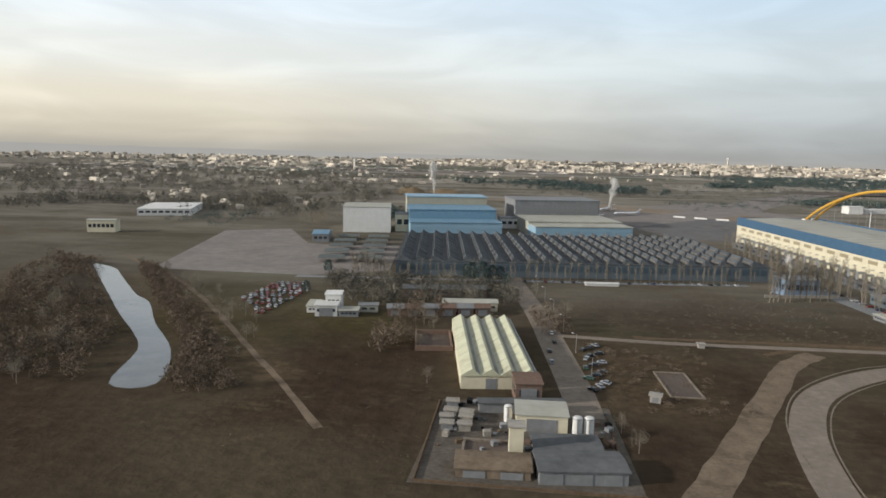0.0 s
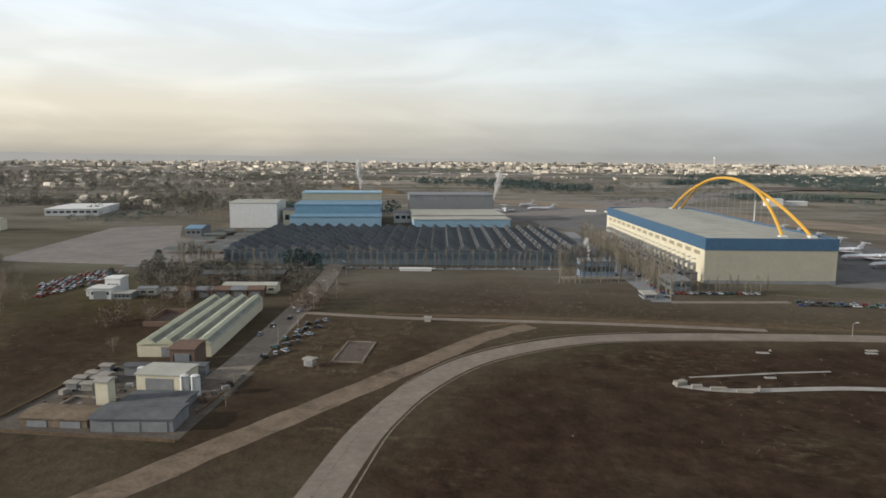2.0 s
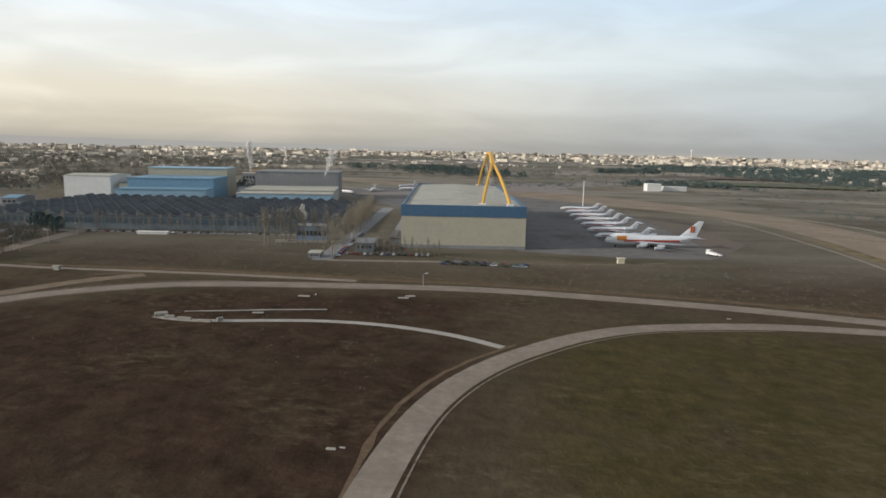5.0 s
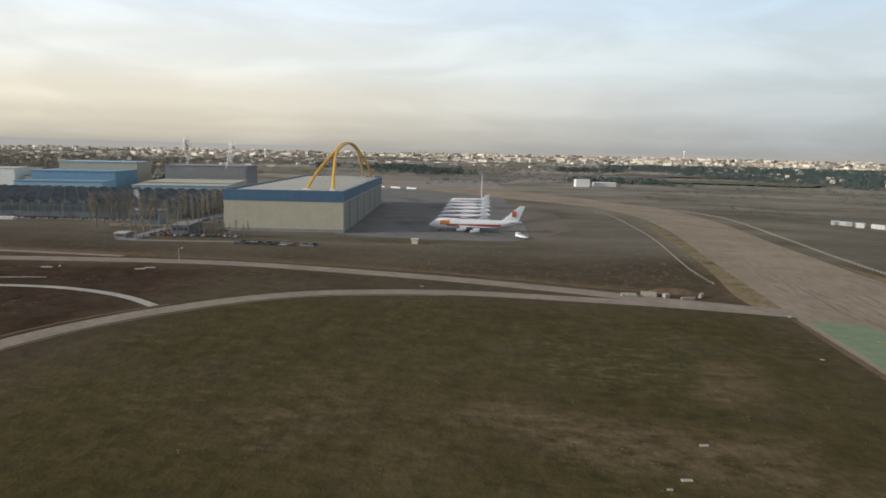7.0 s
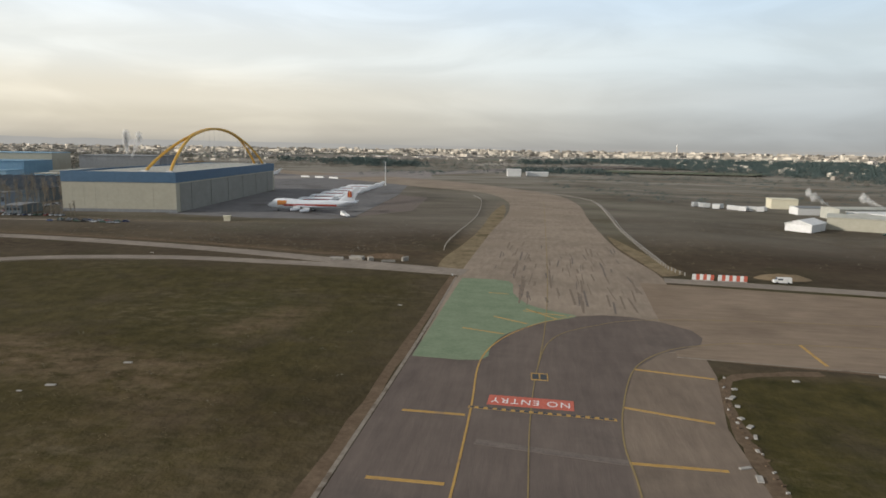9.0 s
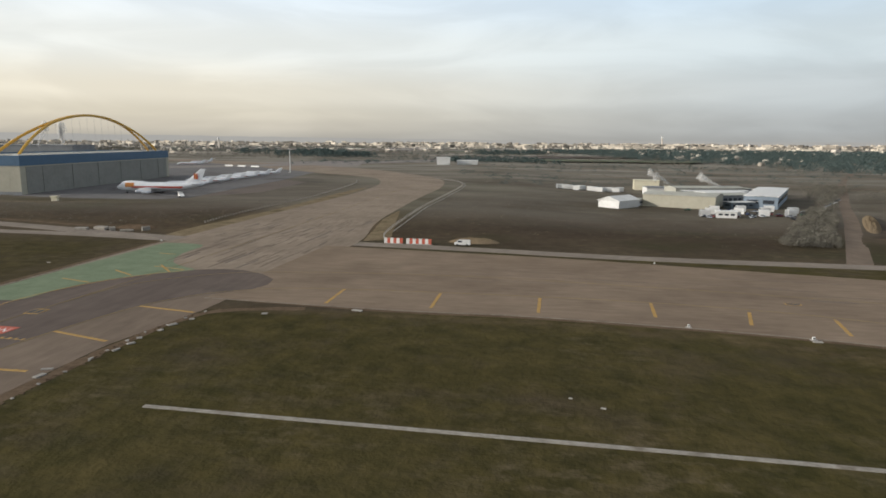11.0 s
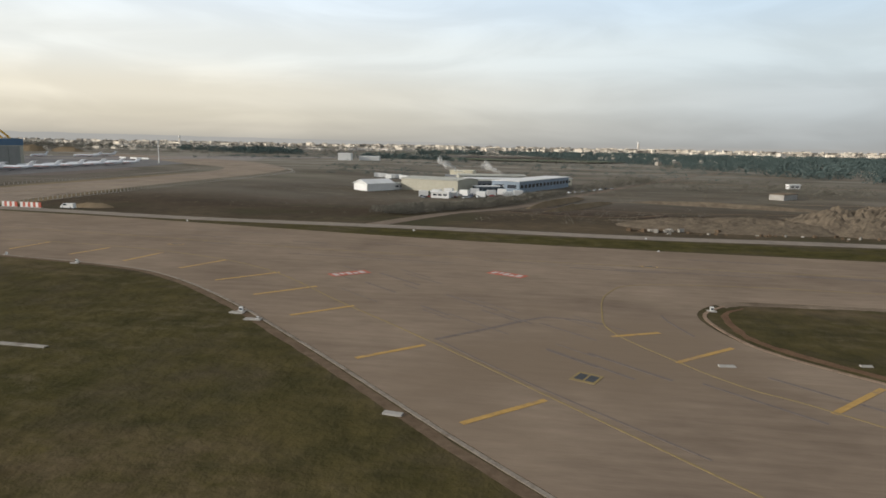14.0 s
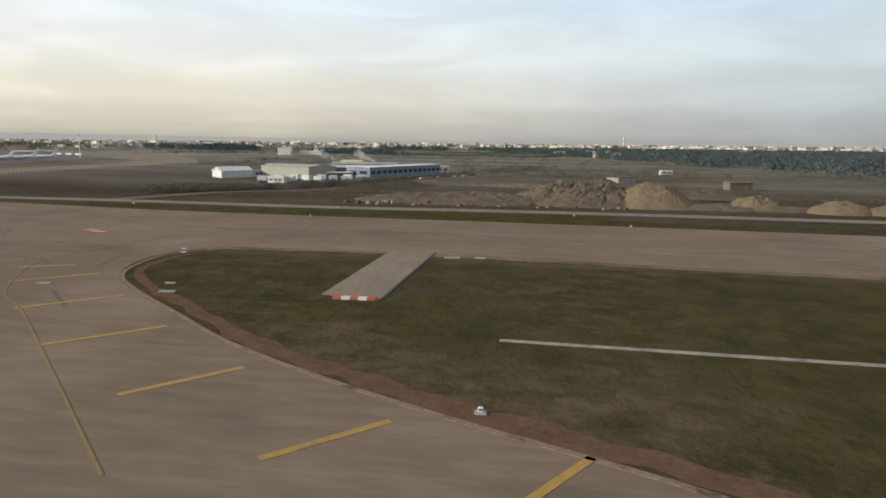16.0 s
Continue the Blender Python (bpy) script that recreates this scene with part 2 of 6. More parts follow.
def link(name, bm, material, parent=None, label="", smooth=False):
    me = bpy.data.meshes.new(name)
    bmesh.ops.recalc_face_normals(bm, faces=bm.faces)
    bm.to_mesh(me)
    bm.free()
    me.materials.append(material)
    if smooth:
        me.polygons.foreach_set("use_smooth", [True] * len(me.polygons))
    ob = new(name, me)
    ob.parent = parent
    if label:
        ob["label"] = label
    return ob


part = link


def raw(name, verts, faces, material, parent=None, label=""):
    me = bpy.data.meshes.new(name)
    me.from_pydata(verts, [], faces)
    me.materials.append(material)
    ob = new(name, me)
    ob.parent = parent
    if label:
        ob["label"] = label
    return ob


def thing(name, label, category, x=0, y=0, z=0, rz=0, group="", kind=""):
    ob = new(name)
    ob.empty_display_size = 0.5
    ob.matrix_basis = pose(x, y, z + fall(x, y), 0, 0, rz)
    return tagged(ob, label, category, group, kind)


def box(bm, x0, x1, y0, y1, z0, z1, bevel=0.0):
    vs = [bm.verts.new(p) for p in ((x0, y0, z0), (x1, y0, z0), (x1, y1, z0), (x0, y1, z0), (x0, y0, z1), (x1, y0, z1), (x1, y1, z1), (x0, y1, z1))]
    fs = [bm.faces.new([vs[i] for i in f]) for f in ((0, 3, 2, 1), (4, 5, 6, 7), (0, 1, 5, 4), (1, 2, 6, 5), (2, 3, 7, 6), (3, 0, 4, 7))]
    if bevel:
        bmesh.ops.bevel(bm, geom=list({e for f in fs for e in f.edges}), offset=bevel, segments=1, affect="EDGES")
    return bm


def B(*a, **k):
    return box(bmesh.new(), *a, **k)


def tube(bm, pts, radii, sides=10, cap=True):
    """A round tube through pts with a radius at each."""
    rings = []
    for i, p in enumerate(pts):
        p = Vector(p)
        d = (Vector(pts[min(i + 1, len(pts) - 1)]) - Vector(pts[max(i - 1, 0)])).normalized()
        a = d.orthogonal().normalized() if abs(d.z) > 0.95 else d.cross(Vector((0, 0, 1))).normalized()
        b = d.cross(a)
        r = radii[i] if isinstance(radii, (list, tuple)) else radii
        rings.append([bm.verts.new(p + (a * math.cos(2 * math.pi * k / sides) + b * math.sin(2 * math.pi * k / sides)) * r) for k in range(sides)])
    for u, v in zip(rings, rings[1:]):
        for k in range(sides):
            bm.faces.new((u[k], u[(k + 1) % sides], v[(k + 1) % sides], v[k]))
    if cap:
        bm.faces.new(rings[0])
        bm.faces.new(rings[-1])
    return bm


def T(pts, radii, sides=10):
    return tube(bmesh.new(), pts, radii, sides)


def prism(bm, profile, x0, x1, axis="x"):
    """A profile of (across, z) points drawn out along an axis."""
    def at(p, s):
        return (s, p[0], p[1]) if axis == "x" else (p[0], s, p[1])
    a = [bm.verts.new(at(p, x0)) for p in profile]
    b = [bm.verts.new(at(p, x1)) for p in profile]
    n = len(profile)
    for i in range(n):
        bm.faces.new((a[i], a[(i + 1) % n], b[(i + 1) % n], b[i]))
    bm.faces.new(a)
    bm.faces.new(b)
    return bm


def smooth_line(pts, steps=6):
    """A rounded line through the given corners."""
    out = []
    p = [Vector(q) for q in pts]
    for i in range(len(p) - 1):
        a, b, c, d = p[max(i - 1, 0)], p[i], p[i + 1], p[min(i + 2, len(p) - 1)]
        for s in range(steps):
            t = s / steps
            out.append(0.5 * ((2 * b) + (c - a) * t + (2 * a - 5 * b + 4 * c - d) * t * t + (3 * b - a - 3 * c + d) * t ** 3))
    out.append(p[-1])
    return out


def ribbon(name, pts, width, material, z=0.03, label="", category="", steps=6, rough_edge=0.0, kind="structure", parent=None, group=""):
    """A strip of paving or earth along a rounded line; a thin slab with sides."""
    line = smooth_line([(q[0], q[1], 0) for q in pts], steps)
    verts, faces = [], []
    for i, q in enumerate(line):
        d = (line[min(i + 1, len(line) - 1)] - line[max(i - 1, 0)]).normalized()
        s = Vector((-d.y, d.x, 0))
        w = width[0] + (width[1] - width[0]) * i / (len(line) - 1) if isinstance(width, tuple) else width
        e1 = 0.5 * w + rough_edge * noise.noise((i * 0.7, w, 1.0)) * w
        e2 = 0.5 * w + rough_edge * noise.noise((i * 0.7, w, 9.0)) * w
        a, b = q + s * e1, q - s * e2
        g = fall(q.x, q.y)
        verts += [(a.x, a.y, g - 0.1), (a.x, a.y, g + z), (b.x, b.y, g + z), (b.x, b.y, g - 0.1)]
    for i in range(len(line) - 1):
        k = 4 * i
        faces += [(k, k + 4, k + 5, k + 1), (k + 1, k + 5, k + 6, k + 2), (k + 2, k + 6, k + 7, k + 3)]
    ob = raw(name, verts, faces, material, parent)
    return ob if parent else tagged(ob, label, category, group, kind)


def slab(name, pts, material, z=0.03, label="", category="", kind="structure", parent=None, group=""):
    bm = bmesh.new()
    top = [bm.verts.new((q[0], q[1], z)) for q in pts]
    low = [bm.verts.new((q[0], q[1], -0.1)) for q in pts]
    f = bm.faces.new(top)
    n = len(pts)
    for i in range(n):
        bm.faces.new((top[i], low[i], low[(i + 1) % n], top[(i + 1) % n]))
    bmesh.ops.triangulate(bm, faces=[f])
    ob = link(name, bm, material, parent)
    return ob if parent else tagged(ob, label, category, group, kind)


# ---- the ground ----
def soft(v, lo, hi):
    t = np.clip((v - lo) / (hi - lo), 0, 1)
    return t * t * (3 - 2 * t)


def inside(px, py, poly, feather):
    """1 well inside a polygon, 0 well outside, by distance to its edges."""
    sign = np.zeros(px.shape, bool)
    dist = np.full(px.shape, 1e9)
    n = len(poly)
    for i in range(n):
        (x0, y0), (x1, y1) = poly[i], poly[(i + 1) % n]
        cross = ((y0 > py) != (y1 > py)) & (px < (x1 - x0) * (py - y0) / ((y1 - y0) or 1e-9) + x0)
        sign ^= cross
        dx, dy = x1 - x0, y1 - y0
        t = np.clip(((px - x0) * dx + (py - y0) * dy) / (dx * dx + dy * dy), 0, 1)
        dist = np.minimum(dist, np.hypot(px - x0 - t * dx, py - y0 - t * dy))
    return soft(np.where(sign, dist, -dist), -feather, feather)


# grass that has greened, where the airfield keeps it
GREENS = [
    (((378, 153.5), (430, 146.5), (540, 136.5), (600, 136), (600, 121), (540, 125), (430, 144)), 1.5, 0.95),
    (((-100, 205), (-60, 175), (-35, 170), (-40, 205), (-90, 240)), 12, 0.55), (((364, 200), (373, 190), (373, 360), (362, 360)), 2, 0.6),
    (((-205, 300), (-165, 270), (-195, 380), (-240, 430)), 14, 0.5),
    (((364, 17), (366, 90), (414, 95), (451, 90), (475, 80), (495, 61), (517, 38), (533, 20), (500, 15)), 1.5, 0.75),
    (((540, 60), (538, 80), (560, 86), (760, 70), (1000, 55), (1000, 14), (600, 20)), 1.5, 0.70),
    (((370, 152), (450, 139), (600, 127), (1000, 100), (1000, 92), (600, 119), (450, 130)), 2.5, 0.9),
    (((190, 60), (196, 138), (225, 152), (322, 150), (323, 16), (190, 16)), 14, 0.62),
    (((-40, 205), (-35, 250), (-120, 250), (-125, 200)), 15, 0.45),
    (((-130, 165), (-40, 165), (-45, 195), (-120, 195)), 15, 0.30),
    (((150, 236), (270, 240), (272, 250), (150, 246)), 4, 0.65),
    (((-270, 360), (-180, 300), (-180, 380), (-260, 440)), 25, 0.45),
]
# bare, dark, turned soil
SOILS = [
    (((40, 205), (130, 205), (112, 246), (50, 246)), 10, 0.6), (((509, 197), (536, 268), (546, 262), (516, 193)), 3, 0.95), (((519, 189), (548, 252), (600, 236), (640, 180), (545, 182)), 4, 0.8),
    (((266, 250), (316, 200), (316, 340), (262, 430)), 12, 0.5), (((16, 90), (50, 95), (50, 125), (60, 160), (20, 178)), 7, 0.6),
    (((52, 90), (70, 140), (105, 168), (180, 172), (180, 90), (170, 15), (60, 15)), 9, 0.95),
    (((190, 30), (196, 84), (250, 92), (322, 84), (323, 16), (190, 16)), 12, 0.45),
    (((20, 200), (120, 200), (110, 240), (20, 250)), 9, 0.5),
    (((-55, 110), (-20, 110), (-20, 180), (-60, 175)), 9, 0.75),
    (((380, 165), (490, 160), (500, 210), (450, 250), (372, 330)), 14, 0.3),
    (((240, 195), (322, 165), (322, 300), (270, 370), (250, 250)), 12, 0.4),
    (((380, 330), (560, 350), (640, 450), (420, 560), (350, 480)), 30, 0.1),
    (((500, 160), (700, 160), (720, 320), (560, 320)), 25, 0.12),
    (((-160, 150), (-90, 120), (-60, 60), (-260, 60), (-260, 240)), 15, 0.70),
]
# dry straw-coloured and trodden ground
DRYS = [
    (((255, 84), (270, 74), (300, 68), (303, 84), (282, 84), (264, 90)), 4, 0.95), (((292, 96), (303, 94), (304, 114), (296, 116)), 3, 0.9),
    (((317.5, 158), (326, 157), (327, 300), (321, 384), (318, 330)), 1.5, 0.95), (((363, 158), (375, 163), (374, 205), (366, 220)), 2, 0.9),
    (((541, 79), (546, 82), (578, 81.4), (700, 70), (700, 66), (590, 77), (560, 79)), 1.2, 0.9), (((562, 48), (577, 37), (582, 40), (570, 50)), 2, 0.7),
    (((60, 186), (150, 190), (230, 184), (310, 168), (311, 174), (230, 190), (150, 197), (62, 194)), 3, 0.8), (((180, 226), (262, 240), (264, 246), (180, 236)), 3, 0.6),
    (((-116, 212), (-60, 138), (-70, 136), (-128, 205)), 3, 0.95), (((366, 91), (400, 92.5), (440, 90), (462, 82), (460, 79), (436, 87), (400, 90)), 1.2, 0.6),
    (((315, 165), (324, 150), (327, 230), (320, 260)), 4, 0.9), (((368, 170), (380, 162), (372, 200), (366, 230)), 3, 0.8),
    (((290, 60), (310, 62), (312, 76), (290, 72)), 5, 0.6), (((225, 70), (262, 60), (262, 90), (230, 95)), 7, 0.35),
    (((10, 130), (44, 130), (44, 172), (12, 176)), 6, 0.5), (((60, 184), (150, 186), (150, 196), (60, 192)), 4, 0.55),
    (((560, 36), (590, 30), (600, 36), (570, 44)), 3, 0.7), (((500, 150), (640, 146), (660, 158), (500, 160)), 5, 0.6),
    (((180, 205), (310, 180), (312, 188), (182, 212)), 5, 0.4), (((-160, 240), (-60, 130), (-50, 140), (-150, 256)), 4, 0.8),
    (((470, 20), (520, 20), (500, 40), (475, 34)), 5, 0.5), (((268, 62), (325, 58), (325, 20), (262, 20)), 9, 0.40),
]


def build_ground():
    def lines(lo, a, b, hi, step):
        near = np.arange(a, b + 0.1, step)
        left = a - np.cumsum(step * 1.22 ** np.arange(1, 40))
        right = b + np.cumsum(step * 1.22 ** np.arange(1, 40))
        return np.concatenate([[lo], left[left > lo + 50][::-1], near, right[right < hi - 50], [hi]])

    xs, ys = lines(-6500, -200, 700, 6500, 2.5), lines(-1500, 16, 400, 6000, 2.5)
    gx, gy = np.meshgrid(xs, ys)
    nx, ny = len(xs), len(ys)
    px, py = gx.ravel(), gy.ravel()
    wob = np.array([noise.noise((x * 0.06, y * 0.06, 0.0)) * 5 + noise.noise((x * 0.3, y * 0.3, 3.0)) * 2 for x, y in zip(px, py)])
    wob2 = np.array([noise.noise((x * 0.05, y * 0.05, 7.0)) * 5 for x, y in zip(px, py)])
    green, soil, dry = (np.zeros(len(px)) for _ in range(3))
    for target, zones in ((green, GREENS), (soil, SOILS), (dry, DRYS)):
        for poly, feather, amount in zones:
            k = min(1.0, feather / 5)
            np.maximum(target, amount * inside(px + wob * k, py + wob2 * k, poly, feather), out=target)
    me = bpy.data.meshes.new("ground")
    idx = np.arange(nx * ny).reshape(ny, nx)
    quads = np.stack([idx[:-1, :-1], idx[:-1, 1:], idx[1:, 1:], idx[1:, :-1]], -1).reshape(-1, 4)
    drop = -1.8 * soft(px, 395, 450) * soft(py, 165, 225)
    me.from_pydata(np.stack([px, py, drop], 1).tolist(), [], quads.tolist())
    at = me.color_attributes.new("cover", "FLOAT_COLOR", "POINT")
    at.data.foreach_set("color", np.stack([green, soil, dry, px * 0 + 1], 1).ravel())
    # haze put into the ground colour: far stubble turns paler and greyer
    st = me.attributes.new("stubble_haze", "FLOAT", "POINT")
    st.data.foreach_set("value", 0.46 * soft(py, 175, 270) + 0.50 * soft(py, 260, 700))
    m = mat("open_ground", (0.046, 0.035, 0.022), (0.106, 0.080, 0.050), 30, 0.95, 0.3, fine=0.10, spots=(0.060, 0.054, 0.028))
    nt = m.node_tree
    n, l = nt.nodes, nt.links
    p = n["Principled BSDF"]
    col = p.inputs["Base Color"].links[0].from_socket
    src = n.new("ShaderNodeAttribute")
    src.attribute_name = "cover"
    sp = n.new("ShaderNodeSeparateColor")
    l.new(src.outputs["Color"], sp.inputs[0])
    tc = n.new("ShaderNodeTexCoord")

    def pattern(scale, lo, hi, stretch=(1, 1, 1)):
        mp = n.new("ShaderNodeMapping")
        mp.inputs["Scale"].default_value = stretch
        l.new(tc.outputs["Object"], mp.inputs[0])
        t = n.new("ShaderNodeTexNoise")
        t.inputs["Scale"].default_value, t.inputs["Detail"].default_value, t.inputs["Roughness"].default_value = scale, 7.0, 0.68
        l.new(mp.outputs[0], t.inputs["Vector"])
        r = n.new("ShaderNodeMapRange")
        r.inputs["From Min"].default_value, r.inputs["From Max"].default_value = lo, hi
        l.new(t.outputs[0], r.inputs["Value"])
        return r.outputs[0]

    def two(f, a, b):
        c = n.new("ShaderNodeMix")
        c.data_type = "RGBA"
        c.inputs["A"].default_value, c.inputs["B"].default_value = (*a, 1), (*b, 1)
        l.new(f, c.inputs["Factor"])
        return c.outputs["Result"]

    def cover(base, top, amount, broken):
        mul = n.new("ShaderNodeMath")
        mul.operation, mul.use_clamp = "MULTIPLY", True
        l.new(amount, mul.inputs[0])
        l.new(broken, mul.inputs[1])
        c = n.new("ShaderNodeMix")
        c.data_type = "RGBA"
        l.new(mul.outputs[0], c.inputs["Factor"])
        l.new(base, c.inputs["A"])
        l.new(top, c.inputs["B"])
        return c.outputs["Result"]

    col = cover(col, two(pattern(0.16, 0.35, 0.65), (0.027, 0.017, 0.0115), (0.062, 0.039, 0.027)), sp.outputs["Green"], pattern(0.05, 0.15, 0.5))
    col = cover(col, two(pattern(0.22, 0.34, 0.66), (0.031, 0.031, 0.008), (0.084, 0.068, 0.022)), sp.outputs["Red"], pattern(0.07, 0.22, 0.5))
    col = cover(col, two(pattern(0.3, 0.35, 0.65), (0.093, 0.065, 0.038), (0.167, 0.124, 0.077)), sp.outputs["Blue"], pattern(0.42, 0.36, 0.60, (0.6, 1, 1)))
    col = cover(col, two(pattern(0.4, 0.35, 0.65), (0.10, 0.078, 0.046), (0.165, 0.13, 0.082)), pattern(0.50, 0.48, 0.74, (0.6, 1, 1)), pattern(0.03, 0.46, 0.66))
    # pale haze tone mixed over the fields by distance
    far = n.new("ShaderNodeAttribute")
    far.attribute_name = "stubble_haze"
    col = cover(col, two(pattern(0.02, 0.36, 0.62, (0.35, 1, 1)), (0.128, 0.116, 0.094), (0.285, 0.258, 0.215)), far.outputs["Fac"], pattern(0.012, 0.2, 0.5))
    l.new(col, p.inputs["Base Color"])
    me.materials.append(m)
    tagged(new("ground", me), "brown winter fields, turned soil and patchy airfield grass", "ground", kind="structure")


build_ground()

# ---- taxiways and roads ----
FAR_EDGE = [(366, 151), (395, 147), (424, 143), (462, 135), (503, 127), (540, 123), (593, 119), (700, 110), (1000, 90)]
NEAR_EDGE = [(364, 97), (396, 94.6), (414, 94.6), (436, 92.4), (451, 90), (464, 86.6), (475, 79.8), (486.5, 69.8), (495, 61.2), (502, 54), (508.5, 47), (517, 38), (535, 20)]
ISLAND_EDGE = [(600, 20), (592, 26), (580, 32), (571, 37), (562, 43), (554, 50), (545, 58), (540, 64), (537.5, 71), (537.5, 77), (541, 82), (546, 84), (565, 84), (578, 83), (623, 78), (760, 68), (1000, 53)]


def flat(pts, steps=5):
    return [(q.x, q.y) for q in smooth_line([(a, b, 0) for a, b in pts], steps)]


slab("taxiway_parallel", flat(FAR_EDGE) + (flat(NEAR_EDGE) + flat(ISLAND_EDGE))[::-1], ASPHALT, 0.030, "wide sun-bleached asphalt taxiway with tyre stains", "taxiway")
LEFT_EDGE = [(326, 17), (326, 98), (325, 149), (326, 230), (328, 310), (322, 380), (300, 440), (255, 480), (190, 545), (128, 605), (40, 680), (-60, 740)]
RIGHT_EDGE = [(368, 97), (368, 120), (372, 157), (366, 203), (363, 282), (362, 360), (350, 430), (318, 490), (270, 560), (200, 625), (117, 680), (-20, 770)]
slab("taxiway_cross", flat(LEFT_EDGE) + flat(RIGHT_EDGE)[::-1], ASPHALT_CROSS, 0.022, "long grey-brown taxiway curving away past the hangar", "taxiway")
slab("taxiway_throat", [(326, 17), (326, 98), (338, 105), (368, 102), (362, 98), (357, 90), (354, 76), (353, 66), (353, 17)], ASPHALT_DARK, 0.026, "darker asphalt throat joining the runway", "taxiway")
slab("taxiway_shoulder", [(353, 17), (353, 66), (354, 76), (357, 90), (362, 98), (368, 101), (367.5, 89), (364.5, 72), (364.5, 17)], ASPHALT_MID, 0.0255, "paler asphalt shoulder beside the throat", "taxiway")
slab("runway", [(-700, -16), (1400, -16), (1400, 15), (-700, 15)], ASPHALT, 0.035, "long grey asphalt runway", "runway")
ribbon("perimeter_road", [(50, 15), (47.5, 60), (48, 90), (49.5, 109), (54.5, 130), (65, 150), (85, 167), (108, 175), (149, 181), (180, 183), (212, 180), (245, 175), (275, 168), (301, 160.5), (326, 155)], 6.5, ROAD, 0.03, "worn two-lane perimeter road with pale edges", "road")
ribbon("loop_road", [(173, 15), (173, 60), (174.5, 86), (178, 103), (184, 117), (192, 129), (204, 142), (220, 151.5), (247, 158), (275, 158), (301, 156.5), (326, 153)], 5.4, ROAD, 0.036, "worn service road in a wide loop", "road")
ribbon("concrete_path", [(106, 137.5), (117, 136), (141, 141), (158, 141), (174, 136.5), (186, 129.5)], 2.2, CONCRETE, 0.03, "narrow pale concrete path", "path")
ribbon("service_road", [(372, 155), (400, 152), (440, 146.5), (492, 144.5), (541, 140.5), (601, 140), (760, 128), (1000, 108)], 5.5, ROAD, 0.03, "pale service road along the taxiway", "road")
ribbon("dirt_track", [(14, 70), (28, 98), (43, 127), (56, 152), (65, 169), (76, 181)], (6.5, 5.5), DIRT, 0.02, "broad pale dirt track", "track", rough_edge=0.12)
ribbon("access_road", [(6, 186), (30, 184.5), (47, 184.5), (94, 187), (140, 187)], 3.0, ROAD, 0.025, "narrow service lane", "road")
ribbon("yard_road", [(12, 126), (11, 142), (7, 176), (3, 208), (-4, 250), (-8, 274)], 7.5, ROAD, 0.028, "dusty works road between sheds", "road")
ribbon("field_track", [(-190, 285), (-166, 261), (-146, 245.6), (-116.4, 213.8), (-89.2, 179.8), (-68.5, 152.8), (-56, 136.8), (-38, 112)], 1.7, DIRT, 0.02, "straw-coloured field track", "track", rough_edge=0.2)
ribbon("country_road", [(482.5, 147), (491.0, 168), (507, 207), (526, 254), (545, 304.5), (570, 366), (625, 500), (690, 640)], (5.0, 4.0), ASPHALT_MID, 0.026, "straight country road", "road")
ribbon("hangar_street", [(118.5, 219), (117, 240), (114.5, 262), (110, 310), (98, 420)], 7, ROOFM, 0.026, "grey street between the halls", "road")
ribbon("hangar_forecourt", [(121, 219.5), (140, 222.5), (160, 226)], 3.2, ROAD, 0.03, "pale parking strip before the hangar", "road")
ribbon("frontage_road", [(-95, 254), (-40, 261), (0, 266), (45, 271), (88, 278)], 3.6, ROOFM, 0.024, "street along the factory front", "road")
slab("apron_west", [(-161, 262), (-191, 388), (-156, 409), (-123, 348), (-103, 343), (-72, 352), (-61, 276), (-91, 257), (-152, 256)], APRON, 0.02, "empty bleached concrete apron", "apron")
slab("apron_hangar", [(186, 257), (226, 252), (258, 256), (266, 264), (262, 316), (256, 394), (246, 460), (234, 545), (120, 640), (40, 640), (20, 560), (100, 430), (170, 412)], APRON_DARK, 0.018, "grey aircraft apron beside the hangar", "apron")
slab("worn_stand", [(266.5, 268), (284, 300), (277, 380), (256.5, 396), (262.5, 316)], STAIN, 0.012, "dark broken asphalt stand beside the apron", "apron")
slab("apron_far", [(20, 500), (160, 500), (240, 620), (200, 800), (60, 640)], APRON, 0.014, "pale concrete apron on the far side", "apron")
ribbon("far_taxiway", [(60, 520), (112, 580), (165, 642), (240, 770), (300, 872)], (52, 48), APRON, 0.028, "far pale taxiway", "taxiway")
ribbon("far_taxiway", [(290, 856), (320, 905), (500, 1150), (760, 1400), (1300, 1650)], (48, 46), APRON, 0.86, "far pale taxiway running on", "taxiway")
ribbon("far_runway", [(-1200, 1480), (-186, 1620), (300, 1690), (1266, 1800), (2600, 1960)], 70, APRON, 0.95, "distant pale runway", "runway")
ribbon("far_runway", [(-900, 1800), (-67, 1940), (424, 2060), (1034, 2130), (2600, 2330)], 60, APRON, 0.96, "distant pale runway", "runway")
ribbon("far_road", [(226, 720), (422, 700), (520, 640), (640, 560), (900, 480)], 9, DIRT, 0.02, "distant pale track", "track", rough_edge=0.1)
ribbon("far_lane", [(380, 640), (466, 534), (502, 470), (620, 420)], 4, DIRT, 0.02, "distant dirt lane", "track", rough_edge=0.2)
slab("pond", flat([(-192, 262), (-175, 253), (-160, 236), (-137, 209), (-125, 198), (-109, 175), (-90, 151), (-80, 128), (-90, 126), (-98, 149), (-108, 163), (-125, 182), (-146, 207), (-172, 238)], 4), WATER, 0.015, "still grey pond between bare trees", "pond", kind="structure")
